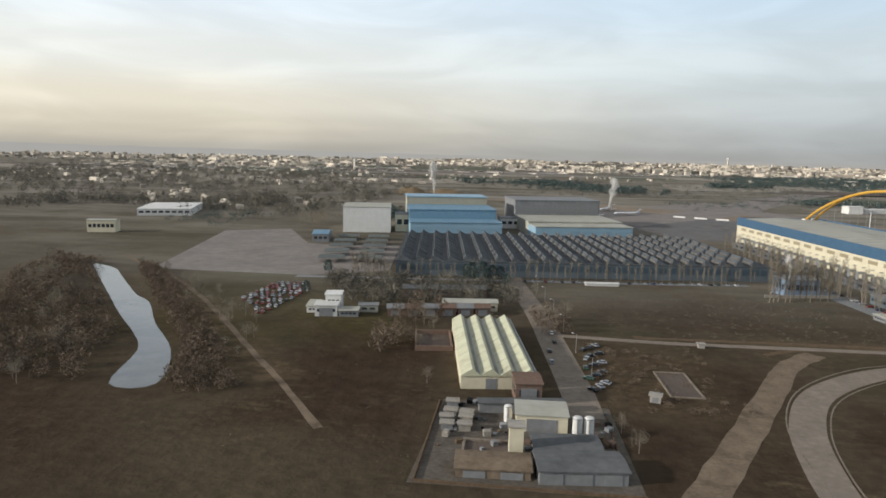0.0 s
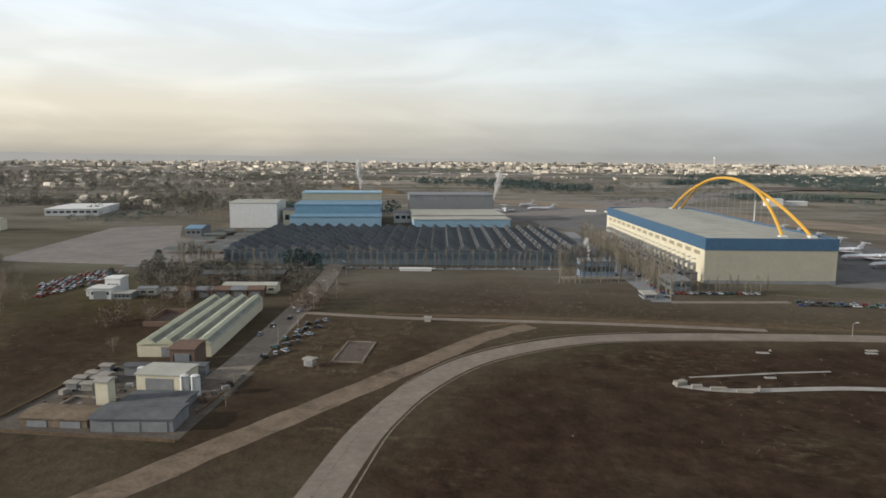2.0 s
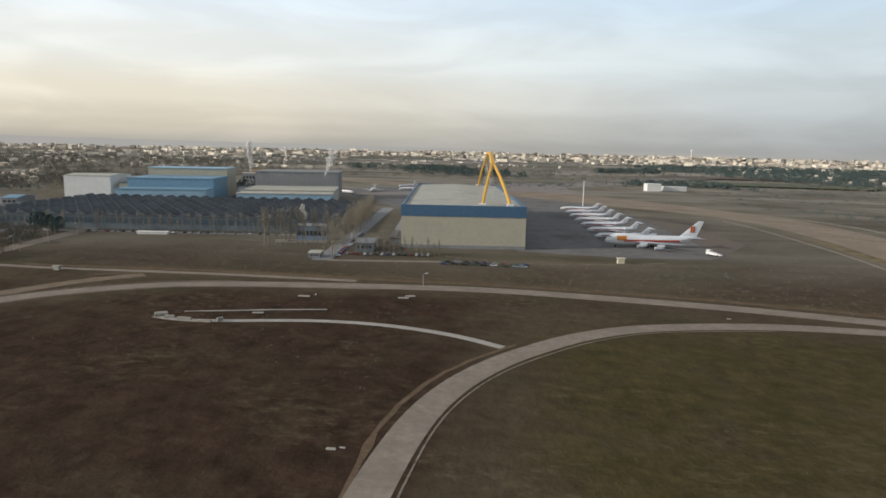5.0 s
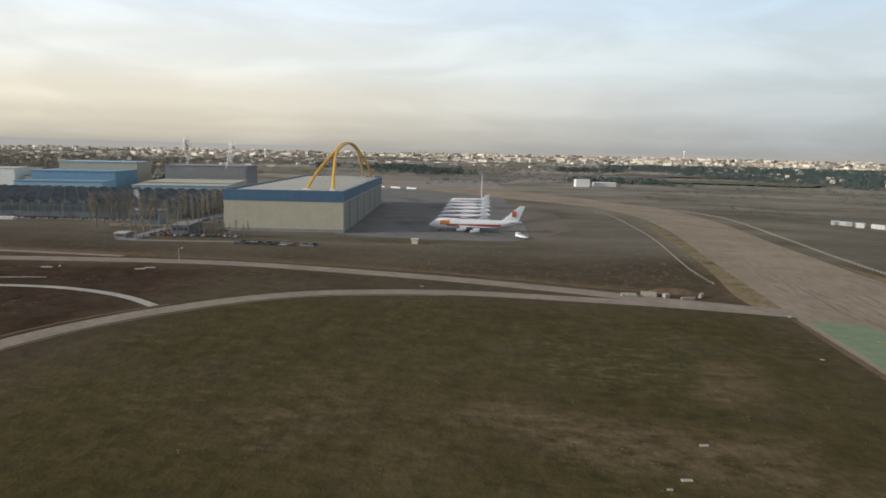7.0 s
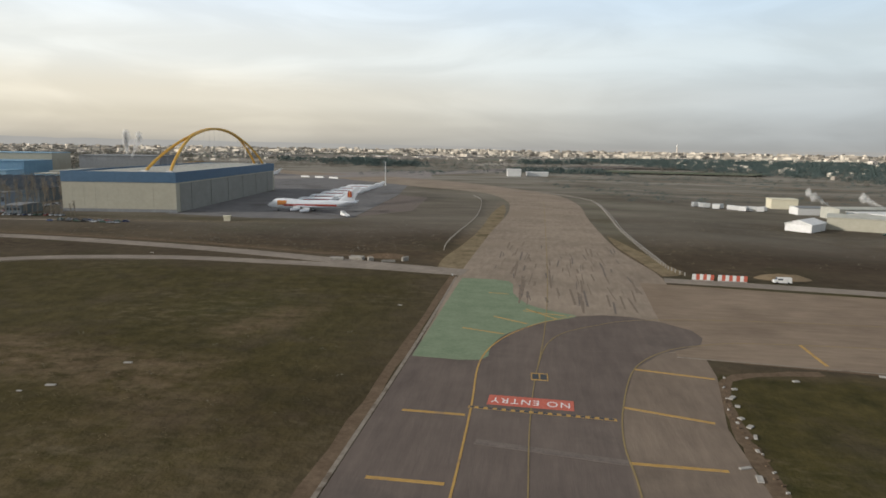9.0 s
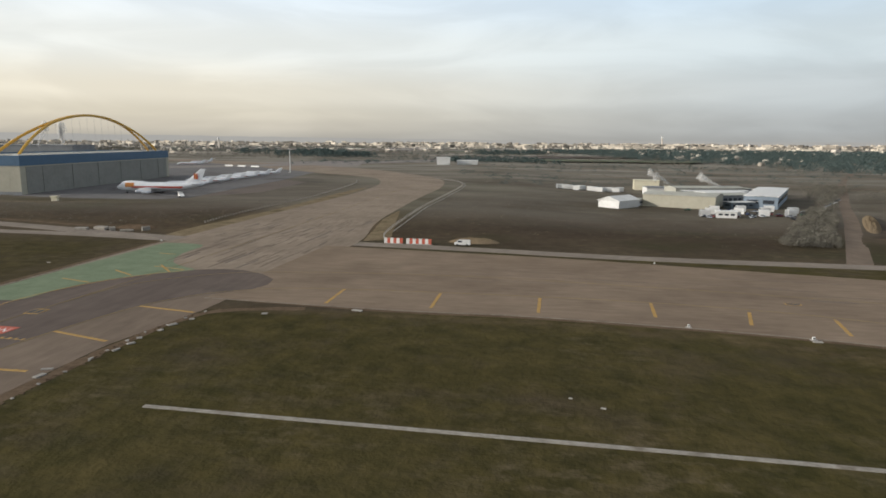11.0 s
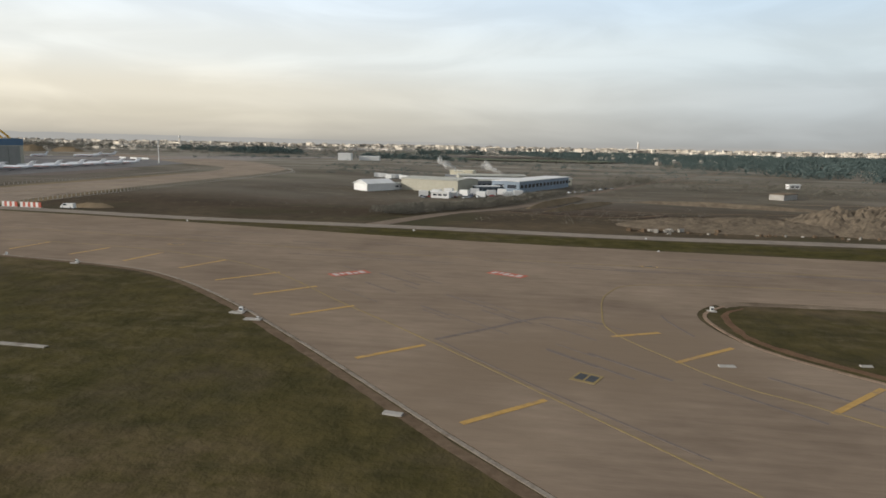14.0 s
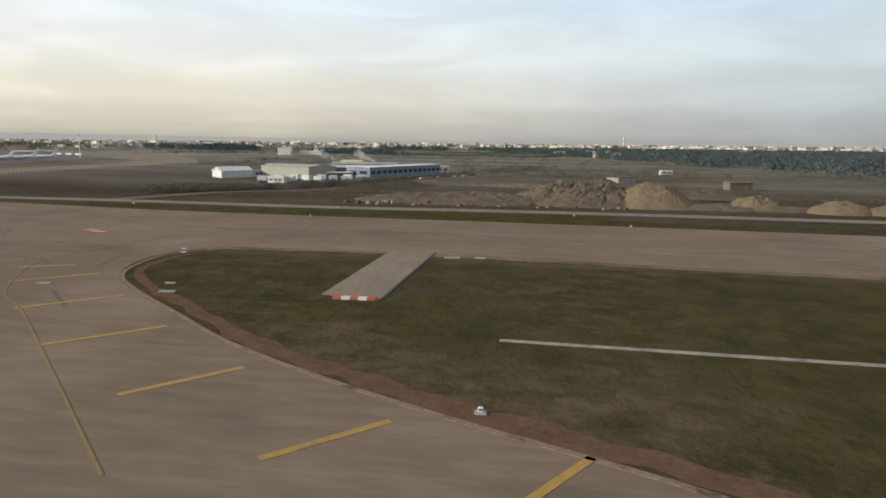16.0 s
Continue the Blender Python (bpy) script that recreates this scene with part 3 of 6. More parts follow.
slab("soil_fan", flat([(325.8, 158), (326.2, 190), (327, 240), (327, 300), (323.5, 345), (321, 300), (321.5, 240), (320, 200), (318, 175), (318.5, 160)], 3), STRAW_SOIL, 0.008, "trodden pale soil beside the taxiway mouth", "soil")
slab("soil_fan", flat([(372.5, 160), (378, 164), (376, 178), (371, 205), (366, 232), (366.5, 205)], 3), STRAW_SOIL, 0.008, "trodden pale soil beside the taxiway mouth", "soil")
slab("yard_ground", [(-18, 95), (19, 96), (17, 132), (-17, 131)], mat("dusty_yard", (0.085, 0.072, 0.056), (0.17, 0.145, 0.115), 3.5, 0.95, 0.3), 0.012, "dusty works yard", "yard")
ribbon("footpath", [(160, 238), (180, 233), (200, 231), (216, 235), (240, 243)], 1.0, DIRT, 0.016, "trodden earth footpath", "path", rough_edge=0.3)
ribbon("straw_verge", [(30, 188.5), (60, 190), (95, 192), (140, 191)], 2.6, EARTH, 0.010, "straw-coloured grass verge", "verge", rough_edge=0.45)
ribbon("straw_verge", [(62, 178), (78, 186), (110, 189.5), (180, 190), (240, 184), (300, 170)], 1.8, EARTH, 0.009, "straw-coloured grass verge", "verge", rough_edge=0.45)
ribbon("straw_verge", [(110, 143), (130, 149), (142, 152)], 0.8, CONCRETE, 0.03, "broken pale concrete edging", "verge", rough_edge=0.4)


# ---- the great hangar ----
HANG_RZ = 7.6


def window_row(parent, n, x0, x1, y, z0, z1, material=GLASS, axis="x", fill=0.7, depth=0.06):
    """n separate windows in a row on a wall at y (or at x, for axis y), each let in behind a frame edge."""
    step = (x1 - x0) / n
    w = step * fill
    me = None
    for i in range(n):
        c = x0 + (i + 0.5) * step
        if me is None:
            bm = B(-w / 2, w / 2, -depth, depth, 0, z1 - z0) if axis == "x" else B(-depth, depth, -w / 2, w / 2, 0, z1 - z0)
            ob = part("window", bm, material, parent)
            me = ob.data
        else:
            ob = new("window", me)
            ob.parent = parent
        ob.location = (c, y, z0) if axis == "x" else (y, c, z0)


def great_hangar():
    h = thing("aircraft_hangar", "huge beige aircraft hangar with a blue fascia band", "hangar", 139.7, 255.0, 0, HANG_RZ)
    W, D, H, band = 49.4, 152.0, 17.2, 12.7
    # sun and shade painted: cream on the sunlit side, beige-grey on the others
    part("wall", B(0, W, 0, 0.8, 0, band), GREYC, h, "front cladding in a shaded beige-grey tone")
    part("wall", B(0, 0.8, 0.8, D, 0, band), CREAM, h, "side cladding in a sunlit cream tone")
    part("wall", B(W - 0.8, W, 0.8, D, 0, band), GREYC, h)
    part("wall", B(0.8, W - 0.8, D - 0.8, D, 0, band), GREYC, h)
    part("fascia", B(-0.15, W + 0.15, -0.15, 0.8, band, H), BLUE, h, "dark blue fascia band")
    part("fascia", B(-0.15, 0.8, 0.8, D, band, H), BLUE, h, "dark blue fascia band")
    part("fascia", B(W - 0.8, W + 0.15, 0.8, D, band, H), BLUE, h, "dark blue fascia band")
    part("fascia", B(-0.15, W + 0.15, D, D + 0.15, band, H), BLUE, h, "dark blue fascia band")
    bm = prism(bmesh.new(), [(0.8, H - 0.7), (W / 2, H + 0.1), (W - 0.8, H - 0.7), (W - 0.8, H - 1.2), (0.8, H - 1.2)], 0.8, D - 0.05, "y")
    part("roof", bm, ROOFG, h, "pale ribbed sheet roof")
    for i in range(18):
        y = 6 + i * (D - 12) / 17
        part("roof_rib", prism(bmesh.new(), [(1.2, H - 0.66), (W / 2, H + 0.16), (W - 1.2, H - 0.66), (W - 1.2, H - 0.75), (W / 2, H + 0.04), (1.2, H - 0.75)], y, y + 0.35, "y"), ROOFM, h)
    window_row(h, 15, 3, D - 4, 0.0, 10.2, 11.7, mat("dull_strip_window", (0.30, 0.25, 0.15), (0.36, 0.30, 0.19), 3, 0.4), "y", 0.62)
    # panel seams in the cladding
    for i in range(9):
        part("cladding_seam", B(4.5 + i * 5, 4.56 + i * 5, -0.03, 0.02, 1.4, band - 0.1), GREYC, h)
    part("plinth", B(-0.08, W + 0.08, -0.1, 0.0, 0, 1.3), ROOFM, h, "grey plinth")
    # sliding doors along the apron side
    for i in range(12):
        y = 4 + i * 12
        part("sliding_door", B(W, W + (0.35 if i % 2 else 0.15), y, y + 11.8, 0, 12.2), mat("grey_door_leaf", (0.20, 0.19, 0.16), (0.26, 0.25, 0.21), 6, 0.7) if i == 0 else bpy.data.materials["grey_door_leaf"], h)
    # lean-to workshops with stair and plant along the side
    part("annex", B(-5.0, -0.1, 6, D - 8, 0, 3.0), ROOFD, h, "low lean-to workshop row")
    part("annex_roof", B(-5.2, -0.1, 5.6, D - 7.6, 3.0, 3.3), APRON_DARK, h)
    window_row(h, 20, 8, D - 10, -5.0, 1.2, 2.3, GLASS, "y", 0.6)
    for i in range(24):
        y = 8 + i * 5.7
        bm = B(-3.0, -0.2, y, y + 1.4, 5.6, 6.6)
        box(bm, -3.0, -2.7, y, y + 1.4, 3.3, 5.6)
        box(bm, -0.6, -0.2, y, y + 1.4, 3.3, 5.6)
        part("air_handler", bm, STEEL, h, "galvanised rooftop duct unit")
        part("wall_bracket", B(-1.5, 0.0, y + 0.6, y + 0.9, 8.1, 8.4), STEEL, h)
    return h


def great_arch():
    a = thing("roof_arch", "yellow steel double arch holding up the hangar roof", "arch", 139.7, 255.0, 0, HANG_RZ)
    D, top, z0 = 152.0, 37.3, 16.6
    y0, y1 = 8.0, D - 3.0
    for sx, nm in ((-1, "arch_rib"), (1, "arch_rib")):
        pts = []
        for i in range(41):
            t = i / 40
            y = y0 + (y1 - y0) * t
            z = z0 + (top - z0) * (1 - (2 * t - 1) ** 2) ** 0.92
            spread = (5.2 - 3.0 * t) * max(0.0, (abs(2 * t - 1) - 0.5) / 0.5) + 0.45
            pts.append((38.1 + 2.6 * t + sx * spread, y, z))
        part(nm, T(pts, 0.66, 10), ARCHY, a)
    for i in range(3, 38, 2):
        t = i / 40
        y = y0 + (y1 - y0) * t
        z = z0 + (top - z0) * (1 - (2 * t - 1) ** 2) ** 0.92
        part("hanger_cable", T([(38.1 + 2.6 * t, y, 17.0), (38.1 + 2.6 * t, y, z)], 0.045, 5), STEEL, a)
    for i in range(0, 41, 40):
        t = i / 40
        for sx in (-1, 1):
            x = 38.1 + 2.6 * t + sx * (5.65 - 3.0 * t)
            y = y0 + (y1 - y0) * t
            part("foot_plate", B(x - 1.4, x + 1.4, y - 1.4, y + 1.4, 16.5, 17.5, 0.1), WHITE, a)


great_hangar()
great_arch()


# ---- sheds and halls ----
def hall(name, label, x, y, rz, w, d, h, wall, roof, rise=0.6, category="building", wins=0, doors=0, group="", overhang=0.3, winmat=GLASS):
    """A plain hall: four walls, a ridged roof with thickness, windows and doors."""
    b = thing(name, label, category, x, y, 0, rz, group)
    t = 0.3
    part("wall", B(0, w, 0, t, 0, h), wall, b)
    part("wall", B(0, w, d - t, d, 0, h), wall, b)
    part("wall", B(0, t, t, d - t, 0, h), wall, b)
    part("wall", B(w - t, w, t, d - t, 0, h), wall, b)
    o = overhang
    part("roof", prism(bmesh.new(), [(-o, h), (d / 2, h + rise), (d + o, h), (d + o, h + 0.25), (d / 2, h + rise + 0.25), (-o, h + 0.25)], -o, w + o, "x"), roof, b)
    if rise > 0.3:
        for gx in (0.02, w - t - 0.02):
            part("gable", prism(bmesh.new(), [(0.1, h), (d - 0.1, h), (d / 2, h + rise)], gx, gx + t, "x"), wall, b)
    if wins:
        window_row(b, wins, 0.5, w - 0.5, 0.0, h * 0.42, h * 0.72, winmat)
        window_row(b, max(1, wins * int(d) // max(int(w), 1)), 0.5, d - 0.5, 0.0, h * 0.42, h * 0.72, winmat, "y")
    for i in range(doors):
        c = w * (i + 0.5) / doors
        part("door", B(c - w * 0.3 / doors, c + w * 0.3 / doors, -0.08, 0.06, 0, h * 0.8), ROOFM, b)
    return b


def sawtooth_works():
    w = thing("factory_hall", "low dark factory hall with rows of sawtooth roof lights", "factory", -56, 266, 0, 8.2)
    W, D, H = 158.0, 96.0, 6.0
    part("wall", B(0, W, 0, 0.4, 0, H), WALLD, w, "blue-grey glazed front")
    part("wall", B(0, W, D - 0.4, D, 0, H), WALLD, w)
    part("wall", B(0, 0.4, 0.4, D - 0.4, 0, H), WALLD, w)
    part("wall", B(W - 0.4, W, 0.4, D - 0.4, 0, H), WALLD, w)
    part("roof", B(-0.3, W + 0.3, -0.3, D + 0.3, H, H + 0.4), TEETH, w, "dark roof deck")
    window_row(w, 40, 1, W - 1, 0.0, 2.6, 5.2, mat("blue_factory_glazing", (0.045, 0.068, 0.082), (0.075, 0.105, 0.125), 4, 0.3), "x", 0.86)
    first = None
    rows, cols = 8, 23
    for r in range(rows):
        for c in range(cols):
            if first is None:
                bm = bmesh.new()
                L, wd, hh = 9.6, 4.6, 2.3
                v = [bm.verts.new(p) for p in ((0, 0, 0), (wd, 0, 0), (wd, L, 0), (0, L, 0), (wd * 0.18, 0.4, hh), (wd * 0.18, L - 0.4, hh))]
                for f in ((0, 1, 4), (1, 2, 5, 4), (2, 3, 5), (3, 0, 4, 5), (0, 3, 2, 1)):
                    bm.faces.new([v[i] for i in f])
                ob = part("roof_light", bm, TEETH, w)
                first = ob.data
                glaze = part("glazing", B(-0.02, 0.10, 1.2, 8.4, 0.4, 1.3), mat("pale_roof_glazing", (0.12, 0.11, 0.095), (0.19, 0.17, 0.145), 2, 0.5), ob)
            else:
                ob = new("roof_light", first)
                ob.parent = w
                g = new("glazing", glaze.data)
                g.parent = ob
            ob.location = (1.5 + c * (W - 3) / cols, 0.8 + r * (D - 1.5) / rows, H + 0.4)
    return w


sawtooth_works()
hall("assembly_shed", "plain pale grey assembly shed", -119, 402, 12, 30, 36, 16.0, WHITE, ROOFG, 0.8, "building", 0, 0)


def stepped_hangar(name, label, x, y, rz, w, tiers):
    """A works hangar whose roofs step up away from the front; tiers: (depth, height, wall, roof)."""
    b = thing(name, label, "hangar", x, y, 0, rz)
    y0 = 0.0
    for depth, h, wall, roof in tiers:
        part("wall", B(0, w, y0, y0 + depth, 0, h), wall, b)
        part("roof", B(-0.4, w + 0.4, y0 - 0.4, y0 + depth, h, h + 0.5), roof, b)
        window_row(b, 16, 1, w - 1, y0 - 0.02, h * 0.55, h * 0.8, wall, "x", 0.92, 0.12)
        y0 += depth
    return b


stepped_hangar("works_hangar", "long blue-clad works hangar with stepped roofs", -73, 388, 13, 56, [(22, 9.0, LBLUE, MBLUE), (40, 15.0, MBLUE, MBLUE), (30, 20.5, GREYC, LBLUE)])
stepped_hangar("works_hangar", "grey works hangar with a pale blue front", 2, 402, 13, 61, [(20, 7.5, LBLUE, ROOFG), (45, 8.5, ROOFG, ROOFG), (40, 19.0, ROOFM, ROOFM)])
hall("link_building", "low pale link building between hangars", -22, 455, 13, 26, 14, 7, WHITE, ROOFM, 0.8, wins=6)
hall("plant_room", "tall beige plant room", -88, 415, 13, 14, 18, 11, CREAM, ROOFM, 0.6, wins=3)
hall("guard_cabin", "long low white cabin", 22, 262, 7, 13, 2.4, 0.9, WHITE, WHITE, 0.1, "cabin", 0)
hall("office_block", "small blue office block behind bare poplars", 95, 258, 8, 13, 9, 6.5, mat("blue_panel", (0.13, 0.18, 0.24), (0.20, 0.26, 0.32), 2, 0.5), ROOFM, 0.2, "office", 7)
hall("gate_lodge", "small grey gate lodge", 113, 222, 8, 4, 6, 1.7, ROOFM, ROOFG, 0.2, "lodge", 3)
hall("grey_canteen", "low grey canteen beside the hangar", 125, 240, 7.6, 7, 14, 3.2, WALLD, ROOFM, 0.4, "building", 4)


# ---- the barrel-roofed warehouse and yard beside it ----
def warehouse():
    w = thing("warehouse", "warehouse with four pale ribbed roof bays", "warehouse", -14.2, 137.6, 0, 9.4)
    W, D, H = 17.0, 48.5, 3.2
    part("wall", B(0, W, 0, 0.3, 0, H), CREAM, w)
    part("wall", B(0, W, D - 0.3, D, 0, H), CREAM, w)
    part("wall", B(0, 0.3, 0.3, D - 0.3, 0, H), CREAM, w)
    part("wall", B(W - 0.3, W, 0.3, D - 0.3, 0, H), CREAM, w)
    bay = W / 4
    for i in range(4):
        x0 = i * bay
        prof = [(x0, H), (x0 + bay * 0.58, H + 1.5), (x0 + bay, H + 0.05), (x0 + bay, H - 0.15), (x0, H - 0.15)]
        part("roof_bay", prism(bmesh.new(), prof, -0.3, D + 0.3, "y"), GREENR, w)
        # darker grey sheets along the lower right slope of each bay
        for k in range(12):
            y = 0.3 + k * (D - 0.6) / 12
            part("roof_sheet", prism(bmesh.new(), [(x0 + bay * 0.76, H + 0.88), (x0 + bay * 0.97, H + 0.15), (x0 + bay * 0.97, H + 0.21), (x0 + bay * 0.76, H + 0.94)], y, y + (D - 0.6) / 12 - 0.06, "y"), SHEETD, w)
        for k in range(9):
            y = 2 + k * (D - 4) / 8
            part("roof_seam", prism(bmesh.new(), [(x0 + 0.1, H + 0.05), (x0 + bay * 0.58, H + 1.52), (x0 + bay * 0.58, H + 1.56), (x0 + 0.1, H + 0.1)], y, y + 0.12, "y"), ROOFG, w)
        part("gutter", B(x0 + bay - 0.22, x0 + bay + 0.12, -0.2, D + 0.2, H - 0.1, H + 0.12), STEEL, w)
    part("door", B(5.5, 8.0, -0.06, 0.05, 0, 2.4), ROOFM, w)


warehouse()
hall("brick_house", "small red brick workshop by the yard road", -2.0, 130.6, 8, 5.4, 7, 4.4, BRICK, BRICK, 0.4, "workshop", 3, 1)
hall("cream_shed", "cream shed with a pale flat roof", -1.5, 117.5, 3, 9.5, 7, 3.2, CREAM, ROOFG, 0.25, "shed", 0, 1)
hall("grey_store", "low grey sheet-roofed store", 2.7, 97.8, 8, 14.0, 7, 2.2, ROOFM, ROOFD, 0.4, "shed", 0, 3)
hall("open_shed", "wide dusty sheet-roofed shed", -10.6, 98, 4, 12.0, 6, 1.5, DIRT, DIRT, 0.5, "shed", 0, 2)
hall("lean_to", "small grey lean-to in the yard", 2.0, 106.6, 6, 11.6, 7, 1.3, ROOFM, ROOFD, 0.3, "shed", 0, 1)
hall("yard_canopy", "long grey sheet-metal yard canopy", -9, 124.8, 10, 17, 2.4, 2.0, ROOFM, ROOFD, 0.3, "canopy")


def silo(x, y, r, h, label):
    s = thing("storage_tank", label, "tank", x, y, 0, 0, "tanks in the yard")
    part("shell", T([(0, 0, 0), (0, 0, h * 0.94), (0, 0, h), (0, 0, h * 1.03)], [r, r, r * 0.8, 0.05], 18), WHITE, s)
    part("rim", T([(0, 0, h * 0.92), (0, 0, h * 0.95)], r * 1.04, 18), STEEL, s)
    part("ladder", B(-0.15, 0.15, -r - 0.16, -r - 0.04, 0, h), STEEL, s)


silo(9.6, 116.2, 0.9, 4.2, "tall white storage tank in the yard")
silo(11.7, 116.4, 0.9, 4.2, "tall white storage tank in the yard")
silo(-3.2, 122, 0.8, 3.2, "stout white storage tank")
hall("batching_tower", "narrow cream batching tower", -2.4, 106.5, 5, 2.4, 2.4, 5.4, CREAM, CONCRETE, 0.3, "tower", 0)
r = random.Random(5)
for k in range(7):
    hall("site_cabin", "white portable site cabin in the yard", -15.5 + (k % 2) * 3.1 + r.uniform(-0.4, 0.4), 115 + (k // 2) * 3.6 + r.uniform(-0.8, 0.8), r.uniform(-8, 8), 2.2, 1.5, 1.3, DUCT if k % 2 else ROOFM, DUCT, 0.12, "cabin", 0, 0, "site cabins in the yard")
hall("white_house", "white house with a stepped roof terrace", -66, 192, 10, 7, 6, 3.4, WHITE, WHITE, 0.2, "house", 4, 1)
hall("white_house", "taller white house beside the orchard", -64.5, 198.2, 10, 5, 6, 5.6, WHITE, WHITE, 0.2, "house", 3)
hall("white_annex", "low grey annex beside the white house", -58.6, 193.0, 10, 6, 5, 1.9, ROOFM, ROOFG, 0.2, "annex", 4)
hall("white_annex", "low pale garage row beside the white house", -70, 196, 10, 3.4, 9, 2.0, WHITE, ROOFG, 0.2, "annex", 2)
hall("white_annex", "small grey annex beside the white house", -54, 200, 10, 6, 4, 2.2, ROOFG, ROOFM, 0.5, "annex", 2)
front_wall = thing("low_wall", "low pale wall before the blue offices", "wall", 87.3, 255.6, 0, 9.5)
part("wall_run", B(0, 28, -0.2, 0.2, 0, 0.9), DUCT, front_wall)
part("coping", B(-0.1, 28.1, -0.28, 0.28, 0.9, 1.02), CONCRETE, front_wall)
for k in range(6):
    hall("brick_cottage", "low brick cottage in a terrace", -44 + k * 5.4, 197 + k * 1.3, 12, 5.0, 5, 2.4, BRICK, BRICK if k % 2 else ROOFM, 0.9, "cottage", 2, 1, "terrace of cottages")
hall("long_store", "long low pale store", -28, 208, 9, 18, 6, 2.6, CREAM, ROOFG, 0.6, "shed", 7)
hall("long_store", "long low store with a dark roof", -45, 226, 9, 30, 7, 2.8, BRICK, ROOFD, 0.8, "shed", 9)


def carport(x, y, rz, n):
    c = thing("carport", "open grey-green carport roof over parking", "carport", x, y, 0, rz, "carports on the apron edge")
    part("roof", prism(bmesh.new(), [(-5.5, 2.3), (0, 2.7), (5.5, 2.3), (5.5, 2.45), (0, 2.85), (-5.5, 2.45)], 0, n * 4, "x"), CARPORT, c)
    for i in range(n + 1):
        part("post", B(i * 4 - 0.08, i * 4 + 0.08, -0.08, 0.08, 0, 2.5), STEEL, c)


for i in range(5):
    for j in range(2):
        carport(-98 + j * 17 - i * 3.4, 292 + i * 19 + j * 3, 12, 3)
hall("blue_shed", "blue-roofed shed at the apron edge", -122, 352, 12, 9, 20, 4.5, ROOFM, MBLUE, 1.2, "shed", 3)
hall("farm_hall", "pale flat-roofed hall among fields", -292, 452, 20, 38, 60, 5, WHITE, WHITE, 0.4, "hall", 8)
hall("farm_block", "cream three-storey block in fields", -262, 355, 15, 16, 8, 7, CREAM, ROOFG, 0.5, "block", 6)
hall("pump_hut", "small cream pump hut", 222, 238, 10, 2.3, 1.6, 1.7, CREAM, CREAM, 0.15, "hut", 0)
hall("pump_hut", "small white roofless hut", 26, 137.4, -15, 2.2, 1.7, 1.5, CONCRETE, CONCRETE, 0.1, "hut", 0, 1)
hall("gate_house", "white gate shelter by the lane", 46, 181, 0, 1.7, 1.2, 1.1, CONCRETE, CONCRETE, 0.1, "shelter", 0)

# ---- the depot beyond the taxiway ----
hall("marquee", "white gabled marquee tent", 447.5, 274, 50, 14.7, 10, 2.9, WHITE, WHITE, 1.7, "tent")
hall("cargo_hall", "long cream cargo hall with a pale roof", 459.0, 290, -23, 29, 18, 5.0, GREYC, ROOFG, 0.8, "hall", 0, 0)
hall("cargo_hall", "cream block beside the depot", 468, 386, -4, 13.5, 12, 5.2, CREAM, CREAM, 0.2, "hall", 0)
hall("depot_office", "grey depot office with white canopies", 489, 297, 27, 24, 22, 4.2, ROOFM, ROOFG, 0.3, "office", 9)
hall("depot_office", "blue-grey depot offices with a flat roof", 511.5, 285, 68, 62, 13, 5.0, mat("blue_grey_wall", (0.16, 0.20, 0.23), (0.22, 0.26, 0.29), 3, 0.6), WHITE, 0.2, "office", 14)
hall("loading_dock", "low white loading dock", 493, 283, 22, 11, 5, 2.6, WALLD, WHITE, 0.2, "dock", 4)
hall("loading_dock", "low white loading dock", 504.5, 288, 22, 8, 5, 2.8, WHITE, WHITE, 0.2, "dock", 3)
hall("gate_cabin", "small white cabin at the depot gate", 479, 249.5, -8, 7, 3.5, 2.2, WHITE, WHITE, 0.15, "cabin", 3)
hall("back_store", "low grey store behind the depot", 480, 330, 12, 34, 14, 5.0, ROOFG, ROOFG, 0.6, "store", 0)
hall("back_store", "low white store behind the depot", 470, 352, 5, 16, 10, 3.6, WHITE, ROOFM, 0.4, "store", 0)
r = random.Random(11)
TRAILER_SPOTS = [(425 + k * 2.6 + r.uniform(-0.7, 0.7), 376 - k * 1.1 + r.uniform(-4, 4), r.uniform(-25, 25)) for k in range(13)]
TRAILER_SPOTS += [(474 + k * 3.6, 251 + (k % 3) * 8 + k * 0.8, r.uniform(-20, 20)) for k in range(11)]
for x, y, a in TRAILER_SPOTS:
    b = thing("container", "white cargo container standing in the depot yard", "container", x, y, 0, a, "white containers in the depot")
    part("body", B(0, 3.6, 0, 2.0, 0.25, 2.5, 0.05), WHITE, b)
    part("door", B(-0.05, 0.0, 0.2, 1.8, 0.35, 2.4), STEEL, b)
    part("skid", B(0.2, 3.4, 0.2, 1.8, 0, 0.25), BLACK, b)
hall("depot_shed", "flat white-roofed depot shed", 489, 306, 24, 20, 9, 4.6, ROOFG, WHITE, 0.2, "shed", 8)
hall("depot_shed", "grey depot shed with a white roof edge", 484, 320, 14, 30, 8, 4.2, WALLD, WHITE, 0.2, "shed", 9)
hall("depot_shed", "small pale depot shed", 456, 288, 50, 6, 4, 2.6, WHITE, ROOFG, 0.3, "shed", 2)
hall("depot_shed", "long flat grey depot shed", 500, 345, 30, 26, 9, 3.4, ROOFM, ROOFG, 0.2, "shed", 8)
hall("depot_shed", "low cream depot shed at the back", 528, 352, 40, 12, 8, 3.4, CREAM, WHITE, 0.3, "shed", 3)
hall("far_hall", "white hall beyond the taxiway", 306, 690, 8, 14, 12, 7, WHITE, WHITE, 0.5, "hall")
